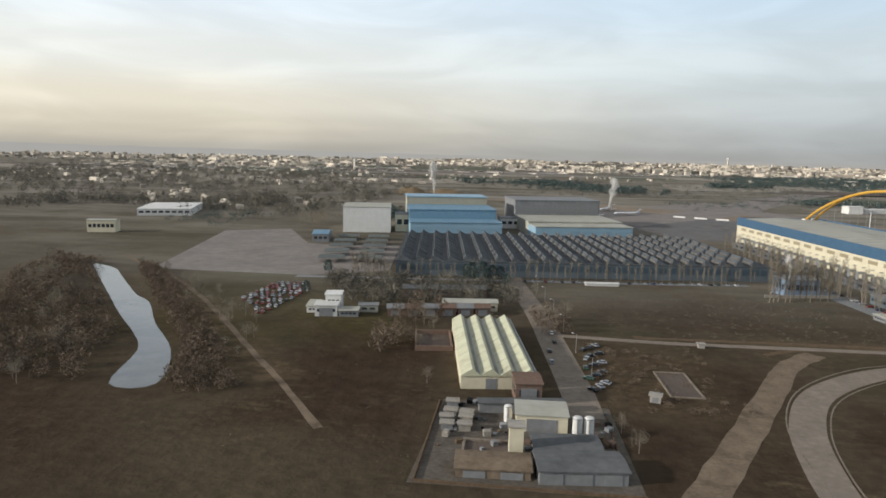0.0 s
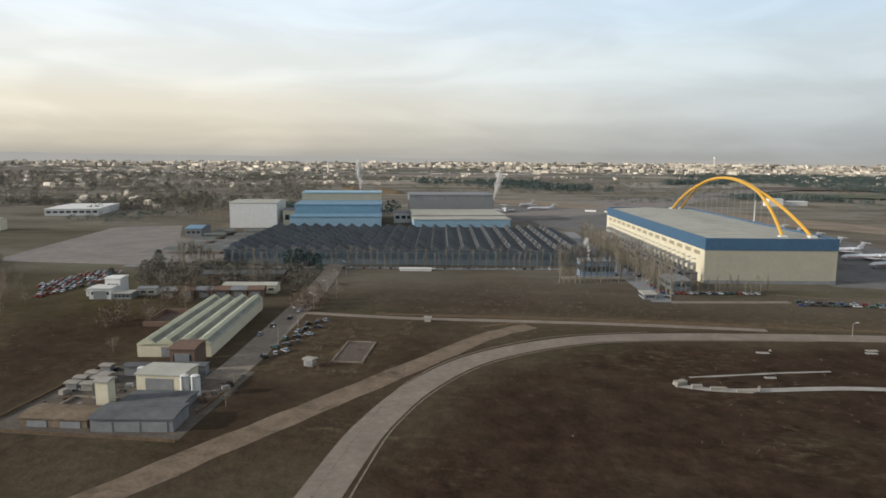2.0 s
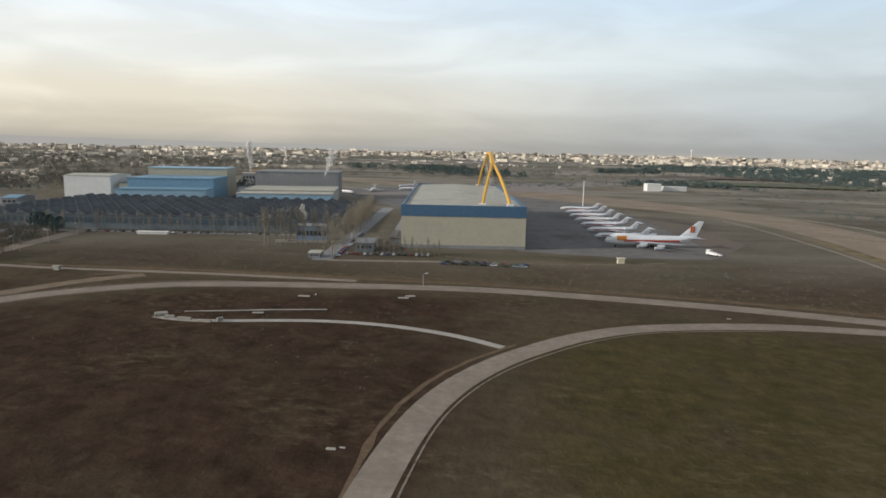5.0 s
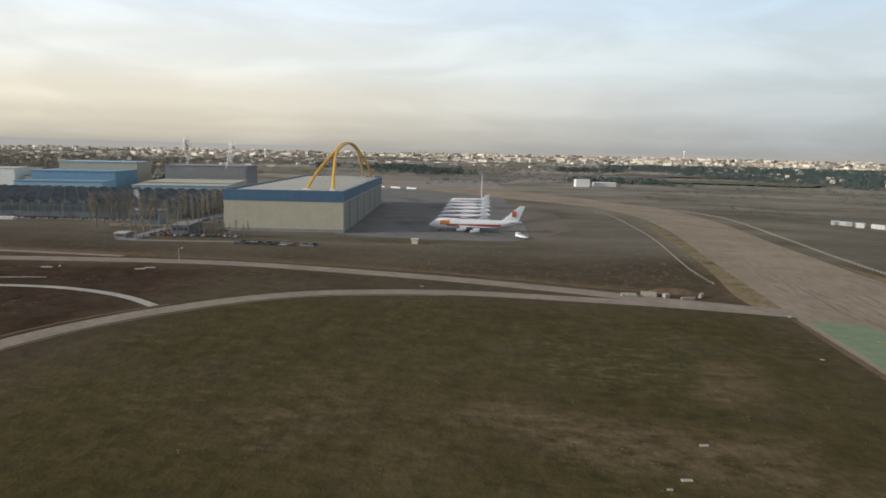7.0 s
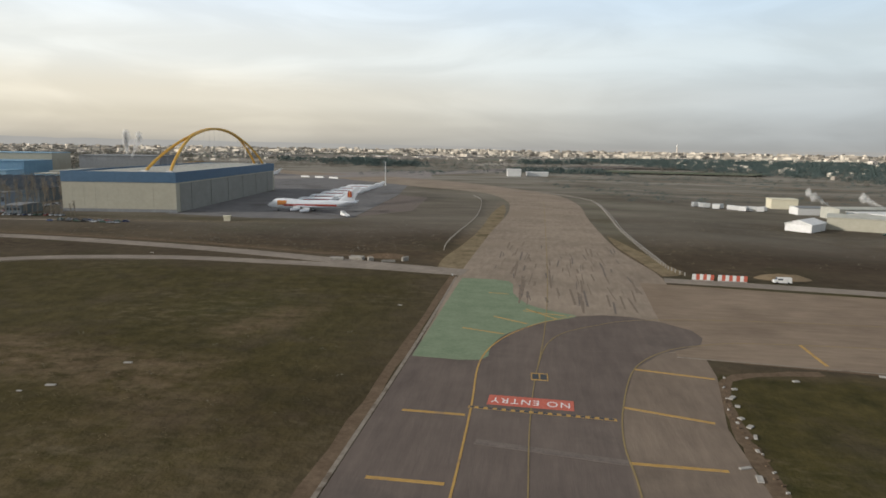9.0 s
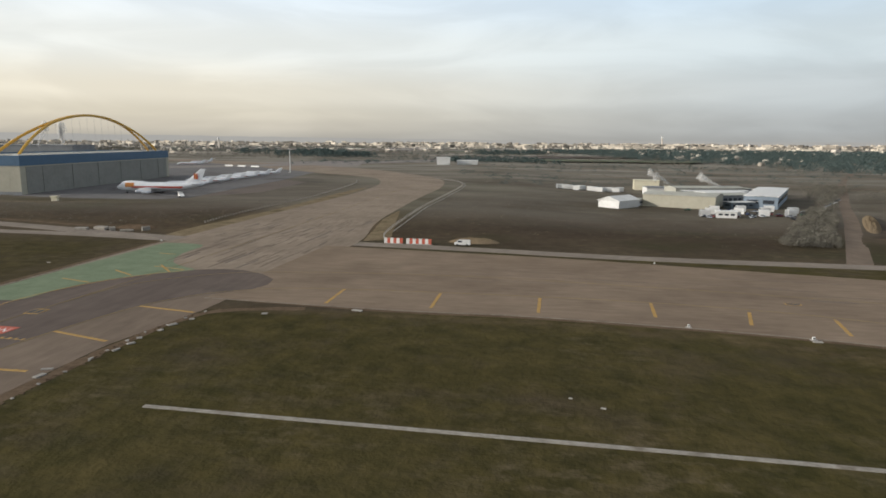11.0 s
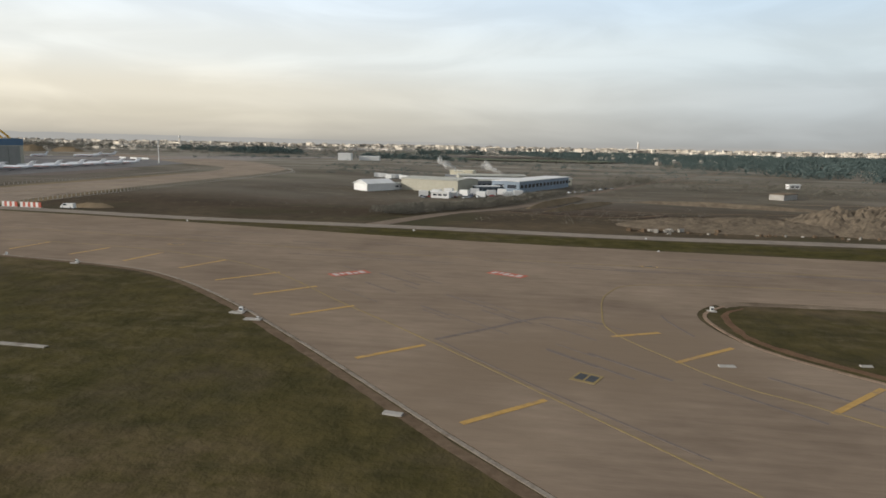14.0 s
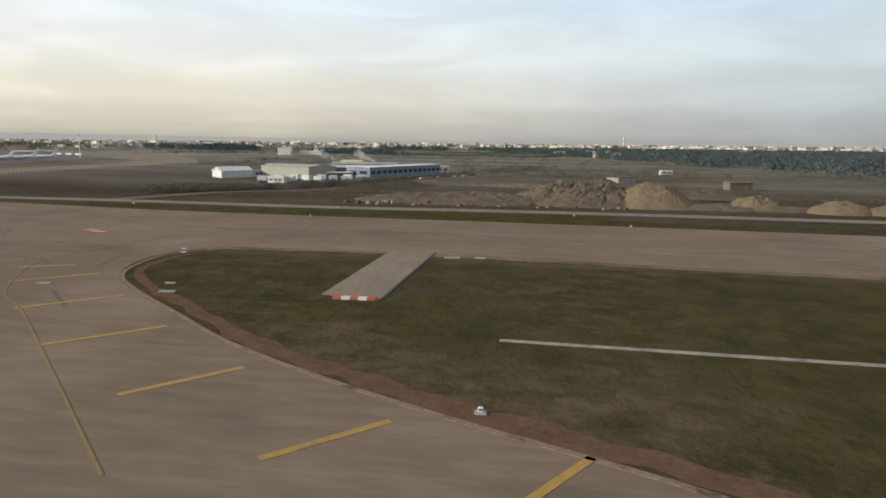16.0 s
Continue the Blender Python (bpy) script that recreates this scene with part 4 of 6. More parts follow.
hall("far_hall", "white hall with a small control cab", 326, 702, 8, 22, 12, 4, WHITE, WHITE, 0.5, "hall")
hall("ruined_house", "roofless pale stone ruin", 619, 287, 48, 13, 6, 2.2, CONCRETE, DIRT, 0.2, "ruin", 0)
hall("ruined_house", "broken pale stone shed", 655, 254, 14, 9, 5, 2.6, DIRT, DIRT, 0.4, "ruin", 0)
hall("farm_shed", "small white shed in the fields", 653, 378, 15, 6.5, 3, 2.0, WHITE, WHITE, 0.2, "shed", 2)


# ---- aircraft ----
def loft(bm, sections, sides=16):
    """A body through (x, z, half width, half height) stations."""
    rings = [[bm.verts.new((x, hw * math.cos(2 * math.pi * k / sides), z + hh * math.sin(2 * math.pi * k / sides))) for k in range(sides)] for x, z, hw, hh in sections]
    for u, v in zip(rings, rings[1:]):
        for k in range(sides):
            bm.faces.new((u[k], u[(k + 1) % sides], v[(k + 1) % sides], v[k]))
    bm.faces.new(rings[0])
    bm.faces.new(rings[-1])
    return bm


def plane_panel(a, b, ca, cb, ta, tb, up=(0, 0, 1)):
    """A wing from root a to tip b: leading-edge points, chords ca and cb along x, thickness ta and tb."""
    bm = bmesh.new()
    up = Vector(up)
    rows = []
    for p, c, t in ((Vector(a), ca, ta), (Vector(b), cb, tb)):
        prof = ((0, 0), (0.12, 0.42), (0.4, 0.5), (1, 0.04), (1, -0.04), (0.4, -0.4), (0.12, -0.35))
        rows.append([bm.verts.new(p + Vector((s * c, 0, 0)) + up * (q * t)) for s, q in prof])
    n = len(rows[0])
    for i in range(n):
        bm.faces.new((rows[0][i], rows[0][(i + 1) % n], rows[1][(i + 1) % n], rows[1][i]))
    bm.faces.new(rows[0])
    bm.faces.new(rows[1])
    return bm


def stripe(parent, name, material, x0, x1, z0, z1, hw, hh, zc, label):
    """A painted band lying on both flanks of a round body."""
    for s in (-1, 1):
        bm = bmesh.new()
        rows = []
        for x in (x0, x1):
            row = []
            for i in range(5):
                z = z0 + (z1 - z0) * i / 4
                y = hw * math.sqrt(max(0.02, 1 - ((z - zc) / hh) ** 2)) + 0.02
                row += [bm.verts.new((x, s * y, z))]
            rows.append(row)
        for i in range(4):
            bm.faces.new((rows[0][i], rows[0][i + 1], rows[1][i + 1], rows[1][i]))
        ob = part(name, bm, material, parent, label)
        ob.data.polygons.foreach_set("use_smooth", [True] * 4)


def jumbo(x, y, rz):
    a = thing("jumbo_jet", "white four-engined jumbo jet with red and orange stripes", "aircraft", x, y, 0, rz)
    S = 0.588
    f = [(0, 4.6, 0.1, 0.1), (1.2, 4.7, 1.2, 1.3), (3.5, 5.2, 2.3, 2.7), (7, 5.7, 3.1, 3.9), (12, 5.8, 3.25, 4.1), (20, 5.6, 3.25, 3.9), (26, 5.3, 3.25, 3.4), (46, 5.3, 3.25, 3.3), (54, 5.8, 2.8, 2.7), (62, 6.6, 1.6, 1.7), (68.5, 7.3, 0.4, 0.5)]
    part("fuselage", loft(bmesh.new(), [tuple(v * S for v in q) for q in f], 20), PAINT, a, smooth=True)
    stripe(a, "flank_stripe", RED_TRIM, 13 * S, 53 * S, 4.2 * S, 5.7 * S, 3.3 * S, 3.45 * S, 5.3 * S, "dark red flank stripe")
    stripe(a, "flank_patch", ORANGE_TRIM, 8 * S, 15 * S, 5.0 * S, 8.3 * S, 3.28 * S, 4.1 * S, 5.8 * S, "orange flank patch")
    for s in (-1, 1):
        part("wing", plane_panel((20 * S, s * 3 * S, 3.9 * S), (44 * S, s * 29.8 * S, 6.2 * S), 15 * S, 4 * S, 1.6 * S, 0.4 * S), SILVER, a)
        part("tailplane", plane_panel((58 * S, s * 1.2 * S, 7.2 * S), (66 * S, s * 11 * S, 8.0 * S), 8 * S, 2.6 * S, 0.7 * S, 0.25 * S), SILVER, a)
        for ex, ey in ((24, 11.7), (33, 21)):
            e = part("engine", T([((ex - 4) * S, s * ey * S, 2.3 * S), ((ex - 3.4) * S, s * ey * S, 2.3 * S), ((ex + 0.5) * S, s * ey * S, 2.35 * S), ((ex + 3) * S, s * ey * S, 2.5 * S)], [0.95 * S, 1.12 * S, 1.05 * S, 0.5 * S], 14), SILVER, a)
            part("pylon", B((ex - 2) * S, (ex + 3) * S, (s * ey - 0.2) * S, (s * ey + 0.2) * S, 3.4 * S, 5.0 * S), PAINT, e)
        for gx in (31, 35):
            part("main_wheel", T([(gx * S, s * 1.6 * S, 0.62 * S), (gx * S, s * 3.2 * S, 0.62 * S)], 0.62 * S, 12), TYRE, a)
            part("gear_leg", B((gx - 0.2) * S, (gx + 0.2) * S, (s * 2.4 - 0.2) * S, (s * 2.4 + 0.2) * S, 0.6 * S, 3 * S), STEEL, a)
    fin = part("fin", plane_panel((53.5 * S, 0, 8.2 * S), (66.5 * S, 0, 19.2 * S), 12.5 * S, 4.2 * S, 0.9 * S, 0.4 * S, (0, 1, 0)), PAINT, a)
    for k, (m, w) in enumerate(((RED_TRIM, 3.0), (ORANGE_TRIM, 0.9))):
        part("fin_emblem", B((61.2 + k) * S, (61.2 + k + w) * S, -0.52 * S - k * 0.02, 0.52 * S + k * 0.02, 11.2 * S, 15.6 * S), m, fin, "dark square emblem")
    part("nose_wheel", T([(8 * S, -0.6 * S, 0.6 * S), (8 * S, 0.6 * S, 0.6 * S)], 0.6 * S, 12), TYRE, a)
    part("nose_leg", B(7.8 * S, 8.2 * S, -0.15 * S, 0.15 * S, 0.6 * S, 2.4 * S), STEEL, a)
    bm = B(3.2 * S, 4.6 * S, -1.6 * S, 1.6 * S, 7.0 * S, 7.7 * S)
    part("cockpit_window", bm, GLASS, a)
    return a


def twinjet():
    a = thing("twin_jet", "white rear-engined twin jet with a high tailplane", "aircraft", 0, 0, 0, 0, "stored twin jets in a row")
    S = 0.588
    f = [(0, 2.6, 0.08, 0.08), (1.2, 2.8, 0.9, 0.9), (4, 3.1, 1.6, 1.7), (7, 3.2, 1.67, 1.8), (33, 3.2, 1.67, 1.8), (38, 3.7, 1.2, 1.3), (43, 4.2, 0.3, 0.5)]
    part("fuselage", loft(bmesh.new(), [tuple(v * S for v in q) for q in f], 14), PAINT, a, smooth=True)
    stripe(a, "flank_stripe", RED_TRIM, 5 * S, 33 * S, 2.5 * S, 3.1 * S, 1.68 * S, 1.8 * S, 3.2 * S, "thin red flank stripe")
    for s in (-1, 1):
        part("wing", plane_panel((19 * S, s * 1.2 * S, 2.0 * S), (28 * S, s * 16.4 * S, 3.1 * S), 7 * S, 2 * S, 0.8 * S, 0.25 * S), PAINT, a)
        part("tailplane", plane_panel((41.5 * S, s * 0.1 * S, 8.9 * S), (44 * S, s * 6.1 * S, 8.8 * S), 3.8 * S, 1.8 * S, 0.35 * S, 0.2 * S), PAINT, a)
        e = part("engine", T([(31 * S, s * 2.7 * S, 3.9 * S), (31.5 * S, s * 2.7 * S, 3.9 * S), (36 * S, s * 2.7 * S, 3.9 * S), (37.5 * S, s * 2.7 * S, 3.9 * S)], [0.8 * S, 0.95 * S, 0.9 * S, 0.6 * S], 12), PAINT, a)
        part("pylon", B(32.5 * S, 36 * S, (s * 2.1 - 0.5) * S, (s * 2.1 + 0.5) * S, 3.75 * S, 4.05 * S), PAINT, e)
        part("main_wheel", T([(23.5 * S, s * 2.2 * S, 0.5 * S), (23.5 * S, s * 2.9 * S, 0.5 * S)], 0.5 * S, 10), TYRE, a)
        part("gear_leg", B(23.3 * S, 23.7 * S, (s * 2.5 - 0.12) * S, (s * 2.5 + 0.12) * S, 0.5 * S, 2.2 * S), STEEL, a)
    part("fin", plane_panel((36 * S, 0, 4.6 * S), (41.5 * S, 0, 9.0 * S), 6.5 * S, 4.2 * S, 0.6 * S, 0.4 * S, (0, 1, 0)), PAINT, a)
    part("nose_wheel", T([(4 * S, -0.3 * S, 0.4 * S), (4 * S, 0.3 * S, 0.4 * S)], 0.4 * S, 10), TYRE, a)
    part("nose_leg", B(3.9 * S, 4.1 * S, -0.1 * S, 0.1 * S, 0.4 * S, 1.8 * S), STEEL, a)
    return a


jumbo(221.5, 280.6, 9.0)
first_twin = twinjet()
TWINS = [(219.5 - 1.7 * i, 303.5 + 22.6 * i, 12 + (i % 3) * 0.8) for i in range(7)]
first_twin.matrix_basis = pose(*TWINS[0][:2], 0, 0, 0, TWINS[0][2])
for x, y, a in TWINS[1:]:
    copy_thing(first_twin, pose(x, y, 0, 0, 0, a))
for x, y, a in ((45, 528, 150), (52, 556, 95), (62, 628, 60), (70, 590, 20)):
    tagged(copy_thing(first_twin, pose(x, y, 0, 0, 0, a)), "white twin jet parked beyond the halls", group="twin jets on the far apron")


def stand_truck(x, y, rz):
    t = thing("stair_truck", "white flat airport stair truck", "vehicle", x, y, 0, rz)
    part("bed", prism(bmesh.new(), [(0, 0.5), (6.5, 0.5), (6.5, 0.8), (2.2, 1.5), (0, 1.5)], -0.9, 0.9, "y"), WHITE, t)
    part("cab", B(0, 1.6, -0.9, 0.9, 1.5, 2.2, 0.1), WHITE, t)
    for wx in (1.2, 5.4):
        for s in (-0.85, 0.85):
            part("wheel", T([(wx, s - 0.12, 0.4), (wx, s + 0.12, 0.4)], 0.4, 10), TYRE, t)


stand_truck(260, 268.5, -52)


def light_mast(x, y, h, label="tall grey apron lighting mast"):
    m = thing("light_mast", label, "mast", x, y, 0, 0, "apron lighting masts")
    part("pole", T([(0, 0, 0), (0, 0, h)], [0.42, 0.22], 8), WHITE, m)
    part("lamp_ring", T([(0, 0, h - 0.5), (0, 0, h)], 1.1, 12), STEEL, m)
    part("base", B(-0.7, 0.7, -0.7, 0.7, 0, 0.5), CONCRETE, m)


light_mast(227, 480, 18)


def footing(x, y, rz, w, d, h, label):
    """The low broken walls of a building that is gone."""
    f = thing("foundation_walls", label, "foundation", x, y, 0, rz)
    for q in ((0, w, 0, 0.5), (0, w, d - 0.5, d), (0, 0.5, 0.5, d - 0.5), (w - 0.5, w, 0.5, d - 0.5)):
        part("wall", B(*q, -0.05, h, 0.05), GUTTER if h < 0.6 else BRICK, f)
    part("floor", B(0.5, w - 0.5, 0.5, d - 0.5, -0.05, 0.05), ASPHALT_DARK, f)


footing(31, 141, 3, 7.5, 17, 0.25, "low pale foundation walls in the weeds")
footing(-29, 163, 10, 10, 16, 1.4, "roofless brick enclosure beside the warehouse")
footing(-10.5, 103, 2, 9, 9, 0.5, "low yard walls round rubble")
yard_wall = thing("yard_wall", "low pale wall round the works yard", "wall", -17, 95.5, 0, 1)
for q in ((0, 36, -0.15, 0.15), (-0.15, 0.15, 0.15, 34), (33.5, 33.8, 12, 30)):
    part("wall_run", B(*q, 0, 0.45), EARTH, yard_wall)
r = random.Random(60)
for k in range(80):
    w = r.uniform(0.3, 1.5)
    ob = link("yard_clutter", B(-w / 2, w / 2, -w * 0.4, w * 0.4, 0, w * r.uniform(0.3, 0.8), 0.05), r.choice((STEEL, ROOFM, DUCT, BRICK, ROOFD, EARTH, DIRT, TYRE)))
    ob.matrix_basis = pose(r.choice((r.uniform(-15, -3), r.uniform(-14, 1), r.uniform(13.8, 16))), r.choice((r.uniform(106, 124), r.uniform(127, 131), r.uniform(113, 124))), 0.0, 0, 0, r.uniform(0, 90))
    tagged(ob, "crates and scrap lying in the yard", "scrap", "clutter in the yard")
for x, y in ((120, 588), (136, 581), (152, 574)):
    b = thing("blast_fence", "white blast fence panel on the apron", "fence", x, y, 0, -22, "white blast fences")
    part("panel", prism(bmesh.new(), [(0, 0), (0.8, 0), (0.35, 1.3), (0.2, 1.3)], 0, 10, "x"), WHITE, b)
    for k in range(4):
        part("prop", B(0.5 + k * 3, 0.7 + k * 3, 0.5, 1.4, 0, 0.5), STEEL, b)


# ---- painted markings ----
def line(name, pts, width, material, z, label, category="marking", steps=6, group=""):
    return ribbon(name, pts, width, material, z, label, category, steps, kind="", group=group)


def bar(x0, y0, x1, y1, w=0.5, z=0.05):
    line("shoulder_bar", [(x0, y0), (x1, y1)], w, YELLOW, z, "worn yellow bar on the taxiway shoulder", steps=1, group="yellow shoulder bars")


for q in ((416.6, 96.5, 416.8, 106), (433.4, 97.0, 434, 105.5), (445.9, 94.9, 447.7, 102.3), (457.4, 91.7, 458.8, 100.3), (468.4, 88.3, 471.8, 96.2), (477.3, 81.6, 483.4, 88.7),
          (485.7, 74.9, 491.5, 81), (493.5, 66.6, 499, 72.1), (504.2, 54.2, 509.4, 59.1), (514.7, 42.5, 520.3, 47.7), (526.8, 65.4, 531.8, 67.8), (531.6, 58.4, 537.7, 63.8),
          (540.4, 48.9, 546.5, 55), (550, 40, 556, 46), (561, 32.5, 566, 38), (572, 26.5, 577, 31.5), (584, 24.6, 587, 29), (400.5, 96.5, 400.5, 106.5), (384, 96.5, 384, 106.5),
          (357, 90, 367, 88), (354, 76, 363.5, 73.2), (353, 62, 362, 62), (353, 48, 362, 48), (329, 70.6, 336.2, 70.5), (329, 55, 336.2, 55)):
    bar(*q)
line("edge_line", [(337, 40), (337, 55), (336.6, 73), (336, 89), (338, 100), (343, 110), (350, 117.6)], 0.24, YELLOW, 0.052, "curved yellow taxiway edge line")
line("edge_line", [(353, 36), (353.3, 57), (353, 66), (354, 76), (357, 90), (362, 98.5), (368, 103), (377, 106), (400, 107), (434, 106), (460, 101), (480, 91), (497, 73.5), (510, 60), (520.3, 48.7), (531.5, 36.2), (540, 27)], 0.16, FADED, 0.054, "long yellow taxiway edge line")
line("edge_line", [(566, 24), (542.1, 47.8), (535.9, 53), (531.6, 58.9), (527.2, 66.9), (526.7, 73.5), (528.5, 85.2), (535, 92), (560, 93), (620, 88), (760, 79)], 0.16, FADED, 0.054, "yellow taxiway edge line round a corner")
line("centre_line", [(344, 30), (343.6, 54), (343.4, 70), (344, 88), (346, 102), (352, 110.5), (365, 118), (400, 121), (440, 117), (500, 108), (600, 103), (760, 92)], 0.13, FADED, 0.056, "faint yellow taxiway centre line")
line("lead_in_line", [(344, 88), (345, 110), (345.5, 150), (345, 250), (344, 380)], 0.13, FADED, 0.058, "faint yellow centre line running on")
infill = slab("green_infill", flat([(326.2, 90), (336, 90), (337, 97), (339, 104), (344, 111.5), (350.5, 117.2), (347, 120), (342, 124.5), (338.5, 134), (337, 146), (326.2, 147.5)], 3), GREEN_MARK, 0.045, "faded green painted no-taxi area", "marking", kind="")
for q in ((338.5, 103.6, 331.5, 106), (342, 110.5, 336, 114.5), (347, 114.8, 341.5, 121), (337.6, 133, 333.5, 133.5), (348.6, 117.2, 341, 119.5)):
    ribbon("hatch_bar", [q[:2], q[2:]], 0.4, YELLOW, 0.06, steps=1, parent=infill)


def sign_panel(x, y, rz, w, h, words):
    """A red panel painted on the asphalt, with white words."""
    p = thing("no_entry_marking", "red painted panel with white words", "marking", x, y, 0, rz)
    part("panel", B(-w / 2, w / 2, -h / 2, h / 2, -0.05, 0.062), RED_MARK, p)
    cu = bpy.data.curves.new("words", "FONT")
    cu.body, cu.size, cu.align_x, cu.align_y, cu.space_character = words, h * 0.80, "CENTER", "CENTER", 1.18
    cu.extrude = 0.002
    ob = new("words_curve", cu)
    me = bpy.data.meshes.new_from_object(ob)
    bpy.data.objects.remove(ob)
    xs = [v.co.x for v in me.vertices]
    k = w * 0.92 / (max(xs) - min(xs))
    me.transform(Matrix.Diagonal((k, 0.92, 1, 1)))
    me.materials.clear()
    me.materials.append(WHITE_MARK)
    t = new("words", me)
    t.parent = p
    t.location = (0, 0, 0.07)
    return p


sign_panel(343.35, 75.4, 178.5, 10.0, 3.0, "NO ENTRY")
hold = thing("holding_line", "broken black and yellow holding line", "marking", 336.3, 72.9, 0, -2.6)
part("backing", B(0, 16.6, -0.28, 0.28, -0.05, 0.059), YELLOW, hold)
for i in range(16):
    part("dash", B(0.15 + i * 1.04, 0.70 + i * 1.04, -0.26, 0.26, 0.0, 0.063), BLACK, hold)


def panel_bars(name, label, x, y, rz, w, h, back, fore, bars):
    """A painted panel whose unreadable writing is plain bars."""
    p = thing(name, label, "marking", x, y, 0, rz)
    part("panel", B(-w / 2, w / 2, -h / 2, h / 2, -0.05, 0.062), back, p)
    for bx, by, bw, bh in bars:
        part("bar", B((bx - bw / 2) * w, (bx + bw / 2) * w, (by - bh / 2) * h, (by + bh / 2) * h, 0.0, 0.066), fore, p)


RED_WORN = mat("worn_red_marking", (0.36, 0.095, 0.060), (0.46, 0.16, 0.105), 0.6, 0.85, spots=(0.24, 0.16, 0.12))
WHITE_WORN = mat("worn_white_marking", (0.40, 0.34, 0.29), (0.55, 0.48, 0.42), 0.5, 0.85)
panel_bars("location_marking", "black location panel edged in yellow", 344.3, 84.5, 2, 2.2, 2.7, YELLOW, BLACK, [(-0.24, 0, 0.40, 0.75), (0.24, 0, 0.40, 0.75)])
panel_bars("location_marking", "worn yellow and black location panel", 523.6, 53.0, -25, 2.1, 2.2, FADED, BLACK, [(-0.22, 0, 0.36, 0.66), (0.22, 0, 0.36, 0.66)])
panel_bars("location_marking", "black location panel edged in yellow", 456.1, 108.8, -6, 2.4, 1.2, YELLOW, BLACK, [(0, 0, 0.86, 0.74)])
panel_bars("location_marking", "black location panel edged in yellow", 536.9, 105.9, -6, 2.4, 1.2, YELLOW, BLACK, [(0, 0, 0.86, 0.74)])
for x, y, a in ((493.2, 90.2, 42), (515.3, 94.6, -28)):
    panel_bars("runway_sign_marking", "red painted panel with white bars", x, y, a, 5.8, 2.2, RED_WORN, WHITE_WORN, [(-0.36, 0, 0.12, 0.66), (-0.19, 0.1, 0.1, 0.45), (-0.02, 0, 0.12, 0.66), (0.15, -0.1, 0.1, 0.45), (0.33, 0, 0.14, 0.66)])

# tyre stains, patches and sealed cracks, each with a shape of its own
r = random.Random(21)
for k in range(70):
    x = r.uniform(400, 720)
    y0 = np.interp(x, [400, 540, 600, 700], [122, 104, 100, 93]) + r.gauss(0, 5)
    L, w = r.uniform(6, 30), r.uniform(0.12, 0.55)
    line("tyre_mark", [(x, y0), (x + L / 2, y0 - 0.05 * L + r.uniform(-0.3, 0.3)), (x + L, y0 - 0.09 * L)], w, STAIN if k % 2 else STAIN_SOFT, 0.040 + 0.0002 * k, "dark rubber streak along the taxiway", "tyre mark", 4, "rubber streaks on the asphalt")
for k in range(110):
    x, y0 = r.uniform(331, 365), 120 + 80 * r.random() ** 1.5
    x = max(x, 352) if y0 < 124 else max(x, 340) if y0 < 149 else x
    L = r.uniform(4, 15)
    line("tyre_mark", [(x, y0), (x + r.uniform(-0.6, 0.6), y0 + L)], r.uniform(0.12, 0.5), STAIN_SOFT if k % 3 else STAIN, 0.041 + 0.0001 * k, "dark rubber streak along the taxiway", "tyre mark", 3, "rubber streaks on the asphalt")
for k in range(24):
    s = r.uniform(0, 1)
    x, y0 = 478 + 50 * s + r.uniform(-4, 16), 92 - 48 * s + r.uniform(0, 16)
    L = r.uniform(3, 10)
    line("tyre_mark", [(x, y0), (x + L * 0.72, y0 - L * 0.70)], r.uniform(0.12, 0.4), STAIN, 0.042 + 0.0002 * k, "thin dark streak on the exit", "tyre mark", 3, "rubber streaks on the asphalt")
line("sealed_crack", [(510, 61), (515.5, 66.5), (520.6, 71.6), (526.4, 69.9)], 0.45, STAIN, 0.048, "black sealed crack in the asphalt", "crack", 2)
line("sealed_crack", [(533.2, 75), (533.6, 72), (535, 67)], 0.25, STAIN, 0.048, "black sealed crack in asphalt", "crack", 3)
line("sealed_crack", [(510, 61.3), (519, 51), (530, 40)], 0.2, STAIN, 0.049, "long thin sealed crack", "crack", 3)
line("sealed_crack", [(338, 64), (353, 62)], 1.1, STAIN, 0.048, "broad dark seam across the throat", "crack", 3)


slab("asphalt_patch", flat([(337, 96), (341, 108), (350.5, 117.5), (360, 119), (369, 112), (368.6, 103.4), (361, 98)], 2), ASPHALT_DARK, 0.032, "dark resurfaced taxiway area", "patch", kind="")

# gutters and bare soil along the grass
SOIL_EDGE = NEAR_EDGE[:1] + [(x, y - 1.0) for x, y in NEAR_EDGE[1:4]] + [(x - 0.7, y - 0.8) for x, y in NEAR_EDGE[4:]]
ribbon("soil_strip", SOIL_EDGE, 0.9, EARTH, 0.012, "bare soil along the taxiway edge", "soil", rough_edge=0.25)
ribbon("edge_gutter", [(x - 0.1, y - 0.3) for x, y in NEAR_EDGE], 0.35, GUTTER, 0.050, "narrow pale concrete gutter", "gutter")
ribbon("soil_strip", [(x + 1.6, y + 1.0) for x, y in ISLAND_EDGE[:8]] + [(540, 70), (540.5, 77), (543.5, 80.5)], (2.4, 0.4), RED_EARTH, 0.012, "reddish bare soil along the exit", "soil", rough_edge=0.55)
ribbon("edge_gutter", [(x + 0.2, y + 0.2) for x, y in ISLAND_EDGE[:8]] + [(538.2, 71), (538.2, 76.5), (541.5, 81.2)], 0.42, GUTTER_RED, 0.050, "narrow pale concrete gutter", "gutter")
ribbon("soil_strip", [(541, 81), (546, 83), (565, 83.2), (578, 82), (623, 77), (760, 67)], 1.8, DIRT, 0.012, "bare pale soil along the taxiway", "soil", rough_edge=0.35)
